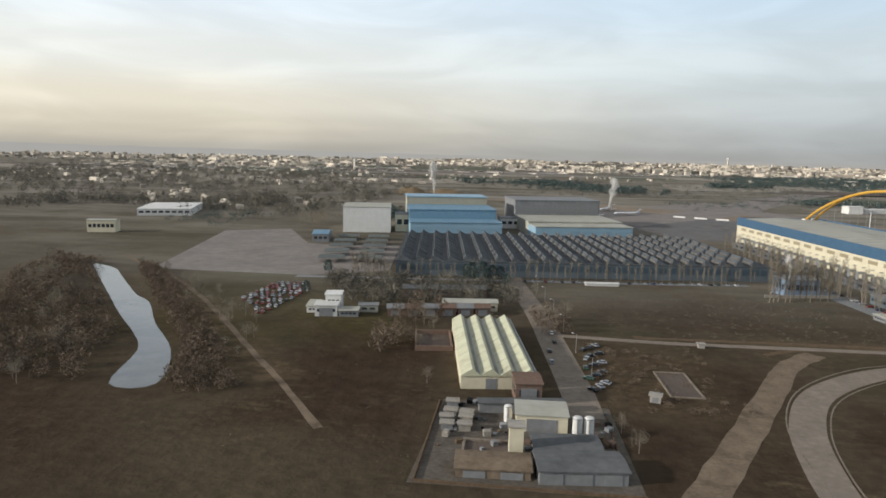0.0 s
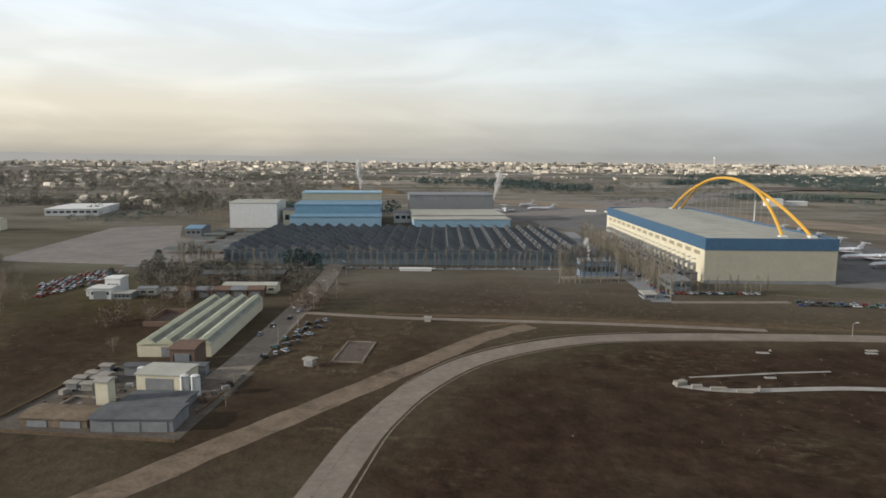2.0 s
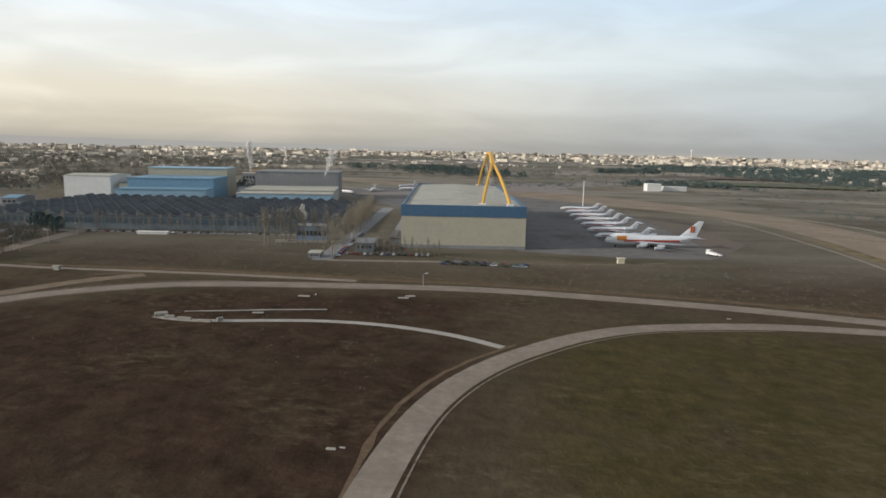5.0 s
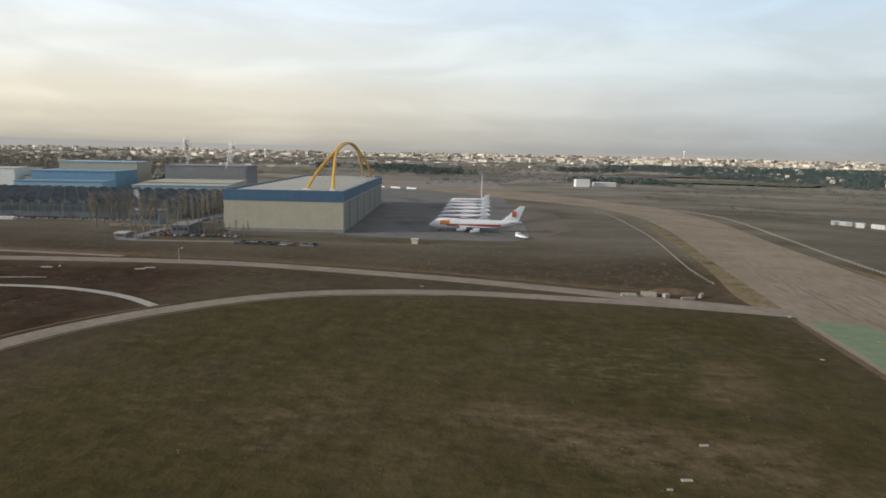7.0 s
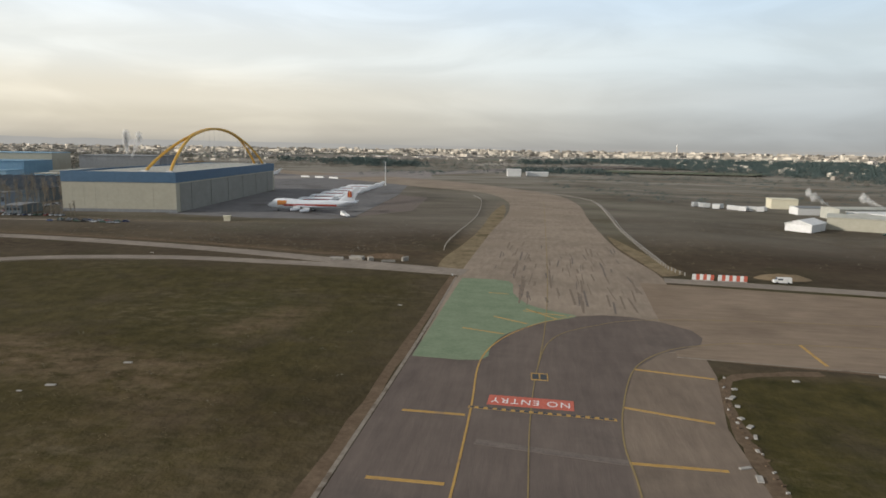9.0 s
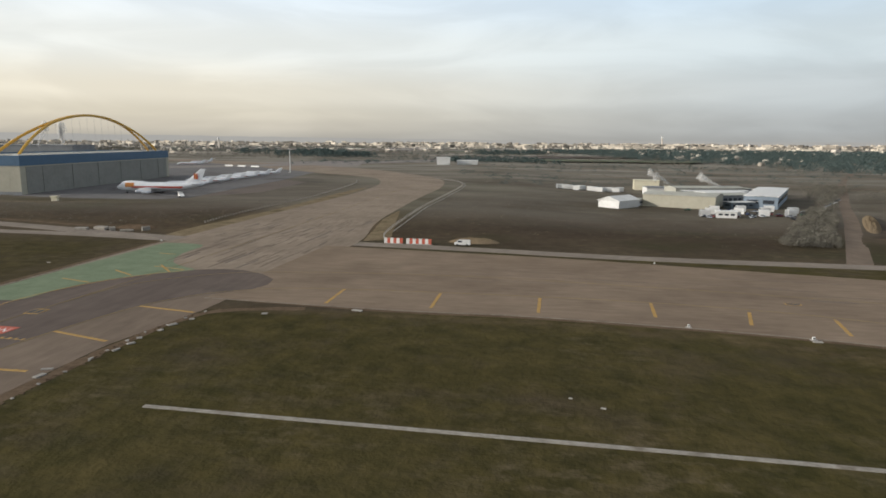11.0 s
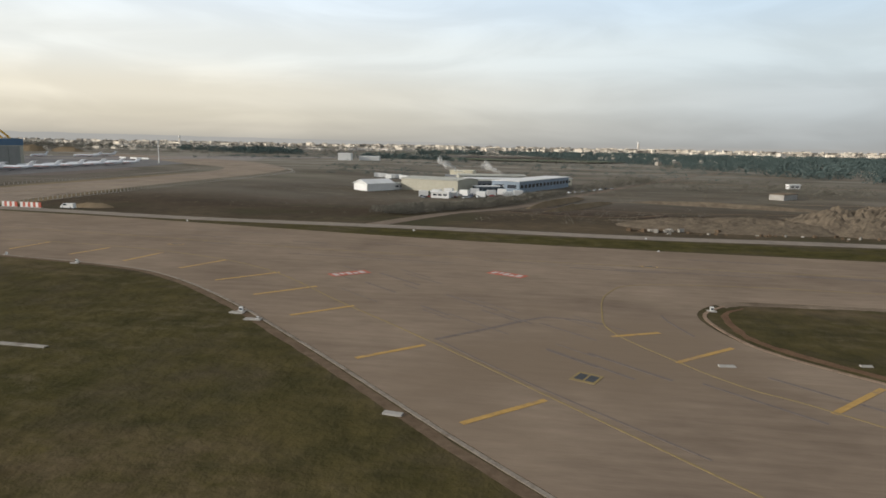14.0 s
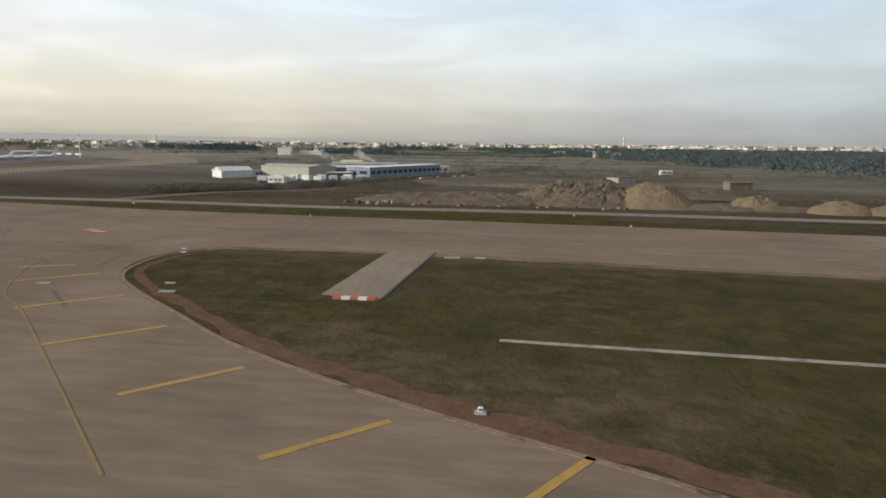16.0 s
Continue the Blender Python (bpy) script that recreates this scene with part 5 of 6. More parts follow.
ribbon("edge_gutter", [(325.6, 40), (325.6, 98), (324.7, 149)], 0.5, GUTTER, 0.048, "pale concrete kerb strip", "gutter")
ribbon("soil_strip", [(324.6, 17), (324.6, 60), (324.4, 98), (323.9, 149)], 1.5, EARTH, 0.010, "bare pale soil beside the taxiway", "soil", rough_edge=0.35)
ribbon("soil_strip", [(365.2, 17), (365.4, 62), (365.8, 72), (368.5, 88), (382, 93)], 1.6, EARTH, 0.012, "stony soil beside the taxiway", "soil", rough_edge=0.35)
ribbon("cable_duct", [(380, 55.4), (426.8, 53.9), (445.5, 53.2), (460.5, 52.5), (476.8, 51.8)], 0.56, DUCT, 0.10, "long pale concrete cable duct in grass", "duct", rough_edge=0.12)
ribbon("cable_duct", [(581.8, 46.6), (607, 45.2), (700, 40)], 0.42, DUCT, 0.10, "long pale concrete cable duct in grass", "duct", rough_edge=0.12)
slab("concrete_pad", [(564.3, 58.6), (570.2, 57.2), (571.2, 85), (565.2, 85)], ASPHALT_CROSS, 0.042, "pale concrete stub path into the grass", "path")
ribbon("edge_gutter", [(570.3, 57.2), (571.3, 84.5)], 0.3, BLACK, 0.05, "dark drainage slot", "gutter", 1)
ribbon("loop_kerb", [(171, 60), (170.2, 86), (173.6, 105), (180, 119.5), (188.5, 132)], 0.9, EARTH, 0.018, "straw-coloured verge", "verge", rough_edge=0.6)
ribbon("road_edge", [(46.6, 60), (47, 90), (48, 109), (51, 131), (62, 153), (83, 171.5), (107, 179.5)], 0.28, GUTTER, 0.045, "pale broken road edge", "kerb", rough_edge=0.2)
ribbon("road_edge", [(51.8, 60), (52.2, 90), (53.2, 108), (58, 128), (68, 147), (87, 163.2), (109, 171.2), (149, 177.3)], 0.28, GUTTER, 0.045, "pale broken road edge", "kerb", rough_edge=0.2)
ribbon("road_edge", [(176.3, 60), (177.9, 86), (181.2, 101.5), (187, 115), (195, 126.5), (206, 138.6), (221, 148), (247, 154.6)], 0.28, GUTTER, 0.045, "pale broken road edge", "kerb", rough_edge=0.2)


# ---- heaps, fences, vehicles and small things ----
def heap(x, y, w, d, h, seed, material=EARTH, label="rough heap of brown earth", ridge=0.5, rz=0.0, steep=0.85):
    """A mound of tipped earth: a height field with gullies and lumps, its rim in the ground."""
    n = 56
    verts, faces = [], []
    for j in range(n + 1):
        for i in range(n + 1):
            u, v = i / n * 2 - 1, j / n * 2 - 1
            e = max(0.0, 1 - (abs(u) ** 2.2 + abs(v) ** 2.0))
            lump = noise.noise((u * 2.6 + seed, v * 2.6, seed)) * 0.24 + noise.noise((u * 8, v * 8 + seed, 2.0)) * 0.13 + noise.noise((u * 24, v * 24, seed)) * 0.10
            z = h * (e ** steep) * (1 + lump * 1.25 * ridge * 2) - 0.05
            verts.append((u * w / 2, v * d / 2, max(z, -0.05) if e > 0 else -0.08))
    for j in range(n):
        for i in range(n):
            k = j * (n + 1) + i
            faces.append((k, k + 1, k + n + 2, k + n + 1))
    ob = raw("earth_mound", verts, faces, material)
    ob.matrix_basis = pose(x, y, fall(x, y) if y > 180 else 0, 0, 0, rz)
    tagged(ob, label, "mound", "earth mounds beyond the service road")


HEAP = mat("tipped_earth", (0.085, 0.066, 0.046), (0.20, 0.155, 0.105), 3.0, 0.95, 0.8, fine=0.2)
HEAPT = mat("sandy_earth", (0.165, 0.120, 0.070), (0.235, 0.175, 0.108), 4.0, 0.95, 0.3)
heap(566, 164, 56, 24, 2.1, 1.0, HEAP, "long low heap of broken earth", 0.9)
heap(597, 168, 40, 32, 4.8, 4.0, HEAP, "tall gullied heap of brown earth", 0.7)
heap(611.5, 160.5, 24, 19, 5.4, 7.0, HEAPT, "smooth sandy cone of earth", 0.25, 0.0, 1.5)
heap(634, 158, 13, 11, 3.0, 9.0, HEAPT, "small sandy earth mound", 0.4)
heap(650, 153, 14, 10, 2.6, 12.0, HEAPT, "small sandy earth mound", 0.3)
heap(662, 152, 18, 9, 2.2, 13.0, HEAPT, "low sandy earth mound", 0.4)
heap(632, 156, 40, 8, 1.2, 15.0, HEAP, "low bank of dark earth", 0.9)
heap(620, 200, 60, 18, 2.5, 17.0, HEAP, "low bank of dark earth", 0.9)
heap(303, 172, 12, 6, 0.9, 21.0, EARTH, "dumped heap of pale soil", 0.7)
heap(400.2, 163.1, 13, 6, 1.1, 41.0, HEAPT, "low heap of pale sand by the barriers", 0.4)
heap(526.5, 240, 60, 5, 1.5, 31.0, HEAPT, "long tan bank of earth beside a pit", 0.8, 68)
heap(532.5, 223, 66, 4.5, 1.3, 33.0, HEAPT, "long tan bank of earth beside a pit", 0.8, 63)
heap(586, 246, 70, 8, 1.2, 35.0, HEAP, "low bank of broken pale earth", 0.9, -18)
heap(-150, 800, 40, 26, 8, 24.0, HEAPT, "distant orange earth mound", 0.5)
heap(-110, 815, 50, 22, 6, 26.0, HEAPT, "distant orange earth mound", 0.5)


def block(x, y, rz, w, d, h, label, material=CONCRETE, tilt=0.0):
    bm = B(-w / 2, w / 2, -d / 2, d / 2, 0, h, min(w, d, h) * 0.08)
    ob = link("concrete_block", bm, material)
    ob.matrix_basis = pose(x, y, -0.02, tilt, 0, rz)
    tagged(ob, label, "concrete block", "loose concrete blocks")


r = random.Random(33)
for k in range(14):
    block(546 + r.gauss(0, 5), 152 + r.gauss(0, 1.2), r.uniform(0, 90), r.uniform(0.5, 1.8), r.uniform(0.5, 1.2), r.uniform(0.3, 0.9), "pale broken concrete lump in rubble", DUCT if k % 2 else EARTH, r.uniform(-14, 14))
for x, y, a, w, d, h in ((291, 164.5, 5, 3.6, 1.4, 0.7), (296, 166, -8, 3.8, 1.8, 0.9), (300, 165, 30, 1.5, 1.2, 1.0), (305, 164, 15, 3.5, 0.5, 0.6), (308.7, 167, 60, 2.2, 0.7, 1.1), (107, 138, 35, 2.8, 1.4, 0.9),
                         (110, 136.4, 10, 2.2, 0.6, 0.8), (114, 135.6, 4, 3.2, 0.5, 0.8), (119, 135.2, 0, 3.2, 0.6, 0.6), (122, 136.5, 70, 1.6, 0.5, 0.9)):
    block(x, y, a, w, d, h, "weathered concrete culvert block lying askew", DUCT, 6)
for x, y, w in ((131.8, 164.5, 3.0), (157.9, 168.2, 2.8), (159.2, 170.7, 2.8), (127.2, 145.4, 2.5), (318, 119.1, 0.7), (239.1, 163.8, 0.9), (289, 79.5, 1.1), (285, 70.1, 1.2), (282.8, 67.7, 0.6), (165.6, 79.9, 1.3), (167, 80.5, 0.8), (549.6, 57, 1.5),
                (547.8, 60.6, 1.0), (535.7, 58.2, 1.4), (509.9, 43.2, 1.4), (390, 93.2, 1.6), (487.6, 66.4, 1.6), (490.4, 64.2, 1.8), (451.9, 88.2, 1.2), (423, 62, 0.5), (420, 64, 0.4), (574, 80.8, 1.9), (577.5, 81.4, 1.4)):
    block(x, y, r.uniform(-15, 15), w, w * 0.4, 0.14, "flat pale concrete slab in the grass")


r = random.Random(88)
for x, y in [(366.7, 75.1), (367.0, 72.9), (366.8, 70.3), (366.0, 66.9), (377.3, 89.1), (368.5, 84.6), (367.3, 78.8), (363.7, 62.9), (364.4, 60.9), (367.4, 81.5)]:
    block(x, y, r.uniform(0, 90), r.uniform(0.5, 1.3), r.uniform(0.3, 0.6), 0.16, "pale stone lying on the taxiway verge")
for k in range(40):
    t = k / 40
    block(365.6 + 0.8 * r.random() + 2.5 * max(0, t - 0.75) * 4, 40 + 50 * t, r.uniform(0, 90), r.uniform(0.15, 0.5), r.uniform(0.15, 0.4), r.uniform(0.08, 0.2), "pale stone lying on the taxiway verge", EARTH if k % 3 else CONCRETE)
for k in range(36):
    block(r.uniform(545, 605), 150 + r.gauss(0, 1.5), r.uniform(0, 90), r.uniform(0.3, 1.0), r.uniform(0.3, 0.7), r.uniform(0.2, 0.6), "pale broken stone at the foot of the heap", EARTH if k % 3 else DUCT, r.uniform(-14, 14))


def edge_light(x, y, k=1.0):
    k *= 0.58
    s = thing("edge_sign", "small white airfield light box on a pad", "light box", x, y, 0, 0, "airfield light boxes")
    part("pad", B(-0.55 * k, 0.55 * k, -0.45 * k, 0.45 * k, -0.05, 0.09), CONCRETE, s)
    part("box", B(-0.24 * k, 0.24 * k, -0.16 * k, 0.16 * k, 0.09, 0.62 * k, 0.03), WHITE, s)
    part("lens", B(-0.18 * k, 0.18 * k, -0.18 * k, -0.161 * k, 0.2, 0.5 * k), GLASS, s)


for x, y, k in ((451.7, 89.0, 1.3), (487.8, 67.0, 1.5), (490.9, 64.2, 1.0), (539.4, 78.3, 1.5), (581.5, 33.3, 1.0), (440.2, 141, 0.9), (493.3, 138.6, 0.9), (437, 92.4, 1.2), (541.5, 139.0, 0.9), (592, 134.5, 0.9), (541, 122, 0.9), (601, 118.5, 0.9), (134.2, 166.6, 1.0), (323.6, 150.3, 1.0)):
    edge_light(x, y, k)


def road_barrier(x, y, rz, n):
    b = thing("road_barrier", "red and white striped road barrier", "barrier", x, y, 0, rz, "striped barriers")
    part("base", B(0, n * 0.78, -0.3, 0.3, 0, 0.14), CONCRETE, b)
    for i in range(n):
        part("stripe", B(i * 0.78, i * 0.78 + 0.78, -0.12, 0.12, 0.14, 1.4), RED_MARK if i % 2 else WHITE, b)


road_barrier(378.6, 157.2, -3, 6)
road_barrier(384.2, 157.0, -3, 8)
low = thing("low_barrier", "low red and white striped barrier", "barrier", 565.9, 57.2, 0, 1.5)
for i in range(5):
    part("stripe", B(i * 0.8, i * 0.8 + 0.8, -0.3, 0.3, 0, 0.24), WHITE if i % 2 else RED_MARK, low)


def fence(pts, step, label, h=0.8):
    f = thing("fence", label, "fence")
    ln = smooth_line([(a, b, 0) for a, b in pts], 4)
    part("rail", T([(q.x, q.y, h) for q in ln], 0.035, 4), GUTTER, f)
    part("rail", T([(q.x, q.y, h * 0.5) for q in ln], 0.03, 4), GUTTER, f)
    run, last = 0.0, None
    for a, b in zip(ln, ln[1:]):
        seg = (b - a).length
        s = run
        while s < seg:
            q = a.lerp(b, s / seg)
            if last is None:
                ob = part("post", B(-0.09, 0.09, -0.09, 0.09, 0, h + 0.1), CONCRETE, f)
                last = ob.data
            else:
                ob = new("post", last)
                ob.parent = f
            ob.location = q
            s += step
        run = s - seg


fence([(319, 458), (345, 440), (362.7, 409), (372, 371), (372.5, 290), (372, 245), (374.6, 178), (378, 161)], 2.2, "pale post-and-rail fence beside the taxiway")
fence([(302, 400), (309.2, 370), (315.5, 287), (314.6, 210), (316.3, 184)], 2.2, "pale post-and-rail fence on the field edge", 0.55)

ribbon("concrete_kerb", [(345, 440), (364, 409), (373.4, 371), (374, 290), (373.4, 245), (376, 178)], 0.32, CONCRETE, 0.05, "pale concrete kerb", "kerb")


def car(paint, label, k=0.588):
    c = thing("car", label, "car", 0, 0, 0, 0, "parked cars")
    part("body", prism(bmesh.new(), [(-2.1 * k, 0.35 * k), (2.1 * k, 0.35 * k), (2.1 * k, 0.85 * k), (1.2 * k, 0.95 * k), (-2.0 * k, 0.98 * k), (-2.1 * k, 0.8 * k)], -0.86 * k, 0.86 * k, "y"), paint, c)
    part("cabin", prism(bmesh.new(), [(-1.7 * k, 0.95 * k), (1.1 * k, 0.93 * k), (0.45 * k, 1.42 * k), (-1.2 * k, 1.45 * k)], -0.76 * k, 0.76 * k, "y"), GLASS, c)
    part("roof", B(-1.2 * k, 0.42 * k, -0.70 * k, 0.70 * k, 1.42 * k, 1.48 * k), paint, c)
    for wx in (-1.3, 1.3):
        for s in (-0.8, 0.8):
            part("wheel", T([(wx * k, (s - 0.1) * k, 0.33 * k), (wx * k, (s + 0.1) * k, 0.33 * k)], 0.33 * k, 8), TYRE, c)
    return c


CARS = []
for nm, col in (("white", (0.62, 0.62, 0.60)), ("silver grey", (0.30, 0.31, 0.32)), ("dark red", (0.24, 0.03, 0.02)), ("navy blue", (0.03, 0.05, 0.13)), ("black", (0.015, 0.015, 0.017)), ("dark green", (0.03, 0.08, 0.05))):
    CARS.append(car(mat(nm.replace(" ", "_") + "_car_paint", tuple(v * 0.9 for v in col), col, 2, 0.35, coat=0.4), f"parked {nm} saloon car on the ground"))
CAR_SPOTS = []
r = random.Random(8)
for i in range(9):
    for j in range(12):
        x, y = -99 + i * 2.0 + j * 0.25 + r.uniform(-0.3, 0.3), 190 + j * 4.3 + i * 0.3 + r.uniform(-0.5, 0.5)
        if r.random() < 0.92 and -97 + (205 - y) * (0.9 if y < 205 else 0.18) < x < -75 - max(0, y - 214) * 0.42:
            CAR_SPOTS.append((x, y, 100 + r.uniform(-10, 10)))
for i in range(15):
    CAR_SPOTS.append((14.5 + (i % 3) * 1.9 + r.uniform(-0.4, 0.4), 142 + i * 2.5, r.uniform(0, 180)))
for i in range(18):
    CAR_SPOTS.append((162 + (i % 9) * 3.4 + r.uniform(-0.6, 0.6), 221 + (i // 9) * 4 + r.uniform(-0.6, 0.6), r.uniform(-15, 15)))
for i in range(24):
    CAR_SPOTS.append((-2 + i * 3.7 + r.uniform(-1, 1), 264.0 + i * 0.52, 98 + r.uniform(-6, 6)))
for i in range(15):
    CAR_SPOTS.append((124 + i * 2.1, 233.2 + i * 0.28 + r.uniform(-0.3, 0.3), 98 + r.uniform(-6, 6)))
for i in range(14):
    CAR_SPOTS.append((121.6 - i * 0.45, 228 + i * 4.6 + r.uniform(-0.6, 0.6), 8 + r.uniform(-6, 6)))
for i in range(30):
    CAR_SPOTS.append((474 + r.uniform(0, 44), 247 + r.uniform(0, 30), r.uniform(0, 180)))
for i in range(9):
    CAR_SPOTS.append((530 + i * 3.2, 288 + i * 6 + r.uniform(-1, 1), 65 + r.uniform(-6, 6)))
for i in range(4):
    CAR_SPOTS.append((6.5 + r.uniform(-1, 1), 160 + i * 9, 95))
used = set()
for x, y, a in CAR_SPOTS:
    k = r.choice((4, 5, 5, 4, 1)) if 10 < x < 25 else r.choice((0, 0, 1, 1, 2, 2, 4)) if x < -60 else r.choice((0, 0, 1, 1, 2, 3, 4, 4, 5))
    m = pose(x, y, 0.03 + fall(x, y), 0, 0, a)
    if k in used:
        copy_thing(CARS[k], m)
    else:
        CARS[k].matrix_basis = m
        used.add(k)


def van(x, y, rz):
    v = thing("van", "white airport van on the service road", "van", x, y, 0.03, rz)
    part("body", prism(bmesh.new(), [(-1.9, 0.25), (1.9, 0.25), (1.9, 0.75), (1.45, 0.85), (1.05, 1.35), (-1.85, 1.4)], -0.6, 0.6, "y"), WHITE, v)
    part("windscreen", prism(bmesh.new(), [(1.42, 0.86), (1.5, 0.86), (1.1, 1.34), (1.02, 1.34)], -0.5, 0.5, "y"), GLASS, v)
    for s in (-0.605, 0.605):
        part("side_window", B(0.0, 1.05, s - 0.01, s + 0.01, 0.85, 1.25), GLASS, v)
    for wx in (-1.2, 1.2):
        for s in (-0.56, 0.56):
            part("wheel", T([(wx, s - 0.08, 0.25), (wx, s + 0.08, 0.25)], 0.25, 10), TYRE, v)


van(398, 157, 178)


def street_lamp(x, y, h, rz=0):
    s = thing("street_lamp", "thin grey street lamp with one arm", "street lamp", x, y, 0, rz, "street lamps")
    part("pole", T([(0, 0, 0), (0, 0, h)], [0.09, 0.05], 6), STEEL, s)
    part("arm", T([(0, 0, h), (0.9, 0, h + 0.25)], 0.04, 5), STEEL, s)
    part("lantern", B(0.7, 1.3, -0.12, 0.12, h + 0.2, h + 0.34), WHITE, s)


for k in range(6):
    street_lamp(15 - k * 2.4, 150 + k * 20, 5.0, 180)
for x, y in ((160.5, 184),):
    street_lamp(x, y, 3.6)


# ---- trees ----
def bare_tree(seed, h, spread, twigs, label, column=False):
    rr = random.Random(seed)
    t = thing("bare_tree", label, "tree", 0, 0, 0, 0, "bare winter trees")
    bm = T([(0, 0, -0.1), (0.05 * h * rr.uniform(-1, 1), 0, h * 0.45), (0, 0, h * 0.95)], [h * 0.013, h * 0.008, h * 0.003], 6)
    tips = []
    for i in range(12):
        z0 = h * rr.uniform(0.15 if column else 0.25, 0.7)
        a = rr.uniform(0, 2 * math.pi)
        reach = spread * rr.uniform(0.5, 1.0)
        z1 = min(h, z0 + h * (rr.uniform(0.25, 0.4) if column else rr.uniform(0.12, 0.32)))
        tip = (reach * math.cos(a), reach * math.sin(a), z1)
        tube(bm, [(0, 0, z0), tip], [h * 0.005, h * 0.002], 4)
        tips.append(((0, 0, z0), tip))
    part("trunk", bm, BARK, t)
    verts, faces = [], []
    for i in range(twigs):
        a, b = rr.choice(tips)
        f = rr.uniform(0.25, 1.05)
        p = Vector(a).lerp(Vector(b), f) + Vector((rr.gauss(0, 1), rr.gauss(0, 1), rr.gauss(0, 1))) * spread * 0.22
        d = Vector((rr.gauss(0, 0.5), rr.gauss(0, 0.5), rr.uniform(0.3, 1.4) if column else rr.uniform(-0.2, 1.1))).normalized() * h * rr.uniform(0.05, 0.13)
        s = Vector((rr.gauss(0, 1), rr.gauss(0, 1), rr.gauss(0, 0.4))).normalized() * h * rr.uniform(0.002, 0.0045)
        p.z = max(p.z, h * 0.12)
        k = len(verts)
        verts += [tuple(p - s), tuple(p + s), tuple(p + d)]
        faces.append((k, k + 1, k + 2))
    raw("crown", verts, faces, TWIG, t)
    return t


def plant(makers, spots):
    seen = {}
    for k, x, y, s, a in spots:
        m = pose(x, y, 0, 0, 0, a) @ Matrix.Scale(s, 4)
        if k not in seen:
            seen[k] = makers[k]()
            seen[k].matrix_basis = m
        else:
            c = copy_thing(seen[k], Matrix.Identity(4))
            c.matrix_basis = m


r = random.Random(3)
POPLARS = [lambda s=s: bare_tree(s, 14, 1.5, 330, "tall slender leafless poplar", True) for s in (1, 2, 3)]
spots = []
for k in range(13):
    spots.append((r.randrange(3), 86 + k * 2.0 + r.uniform(-0.4, 0.4), 247.5 + k * 0.55 + r.uniform(-0.8, 0.8), r.uniform(0.85, 1.12), r.uniform(0, 360)))
for k in range(22):
    spots.append((r.randrange(3), 122 - k * 0.95 + r.uniform(-0.5, 0.5), 222 + k * 6.6 + r.uniform(-1, 1), r.uniform(0.85, 1.1), r.uniform(0, 360)))
for k in range(14):
    spots.append((r.randrange(3), 118 - k * 0.9 + r.uniform(-0.5, 0.5), 226 + k * 9 + r.uniform(-2, 2), r.uniform(0.6, 0.9), r.uniform(0, 360)))
for k in range(58):
    spots.append((r.randrange(3), -62 + k * 2.7 + r.uniform(-1.2, 1.2), 258.5 + k * 0.40 + r.uniform(-1.0, 1.0), r.uniform(0.40, 0.66), r.uniform(0, 360)))
for k in range(16):
    spots.append((r.randrange(3), 127 + k * 2.0 + r.uniform(-0.5, 0.5), 233.5 + k * 0.4 + r.uniform(-1.5, 1.5), r.uniform(0.3, 0.5), r.uniform(0, 360)))
for k in range(12):
    spots.append((r.randrange(3), -73 + k * 1.3 + r.uniform(-0.6, 0.6), 259.5 + k * 0.3 + r.uniform(-1.5, 1.5), r.uniform(0.55, 0.85), r.uniform(0, 360)))
plant(POPLARS, spots)
ROUNDS = [lambda s=s: bare_tree(s, 7, 2.6, 620, "spreading leafless tree with brown twigs") for s in (11, 12, 13)]
spots = []
for x, y, s in ((-35, 203, 1.1), (-31, 189, 1.0), (-27, 182, 0.9), (5.5, 201, 0.9), (8, 194, 1.0), (12, 208, 0.8), (-20, 215, 1.1), (-52, 210, 1.0), (-60, 238, 1.1), (-74, 246, 1.2), (-30, 238, 1.2), (2, 232, 1.0), (-10, 190, 0.7), (18, 120, 0.6), (20, 112, 0.7), (-28, 165, 0.8), (-22, 140, 0.6)):
    spots.append((r.randrange(3), x, y, s, r.uniform(0, 360)))
for k in range(60):
    t = r.random()
    side = r.choice((-1, 1))
    x, y = np.interp(t, [0, 0.4, 0.8, 1], [-178, -140, -102, -88]), np.interp(t, [0, 0.4, 0.8, 1], [250, 207, 163, 130])
    spots.append((r.randrange(3), x + side * r.uniform(15, 30) * 0.8, y + side * r.uniform(11, 24) * 0.7, r.uniform(0.5, 0.95), r.uniform(0, 360)))
for k in range(26):
    spots.append((r.randrange(3), r.uniform(-165, -135), r.uniform(418, 480), r.uniform(0.9, 1.4), r.uniform(0, 360)))
plant(ROUNDS, spots)


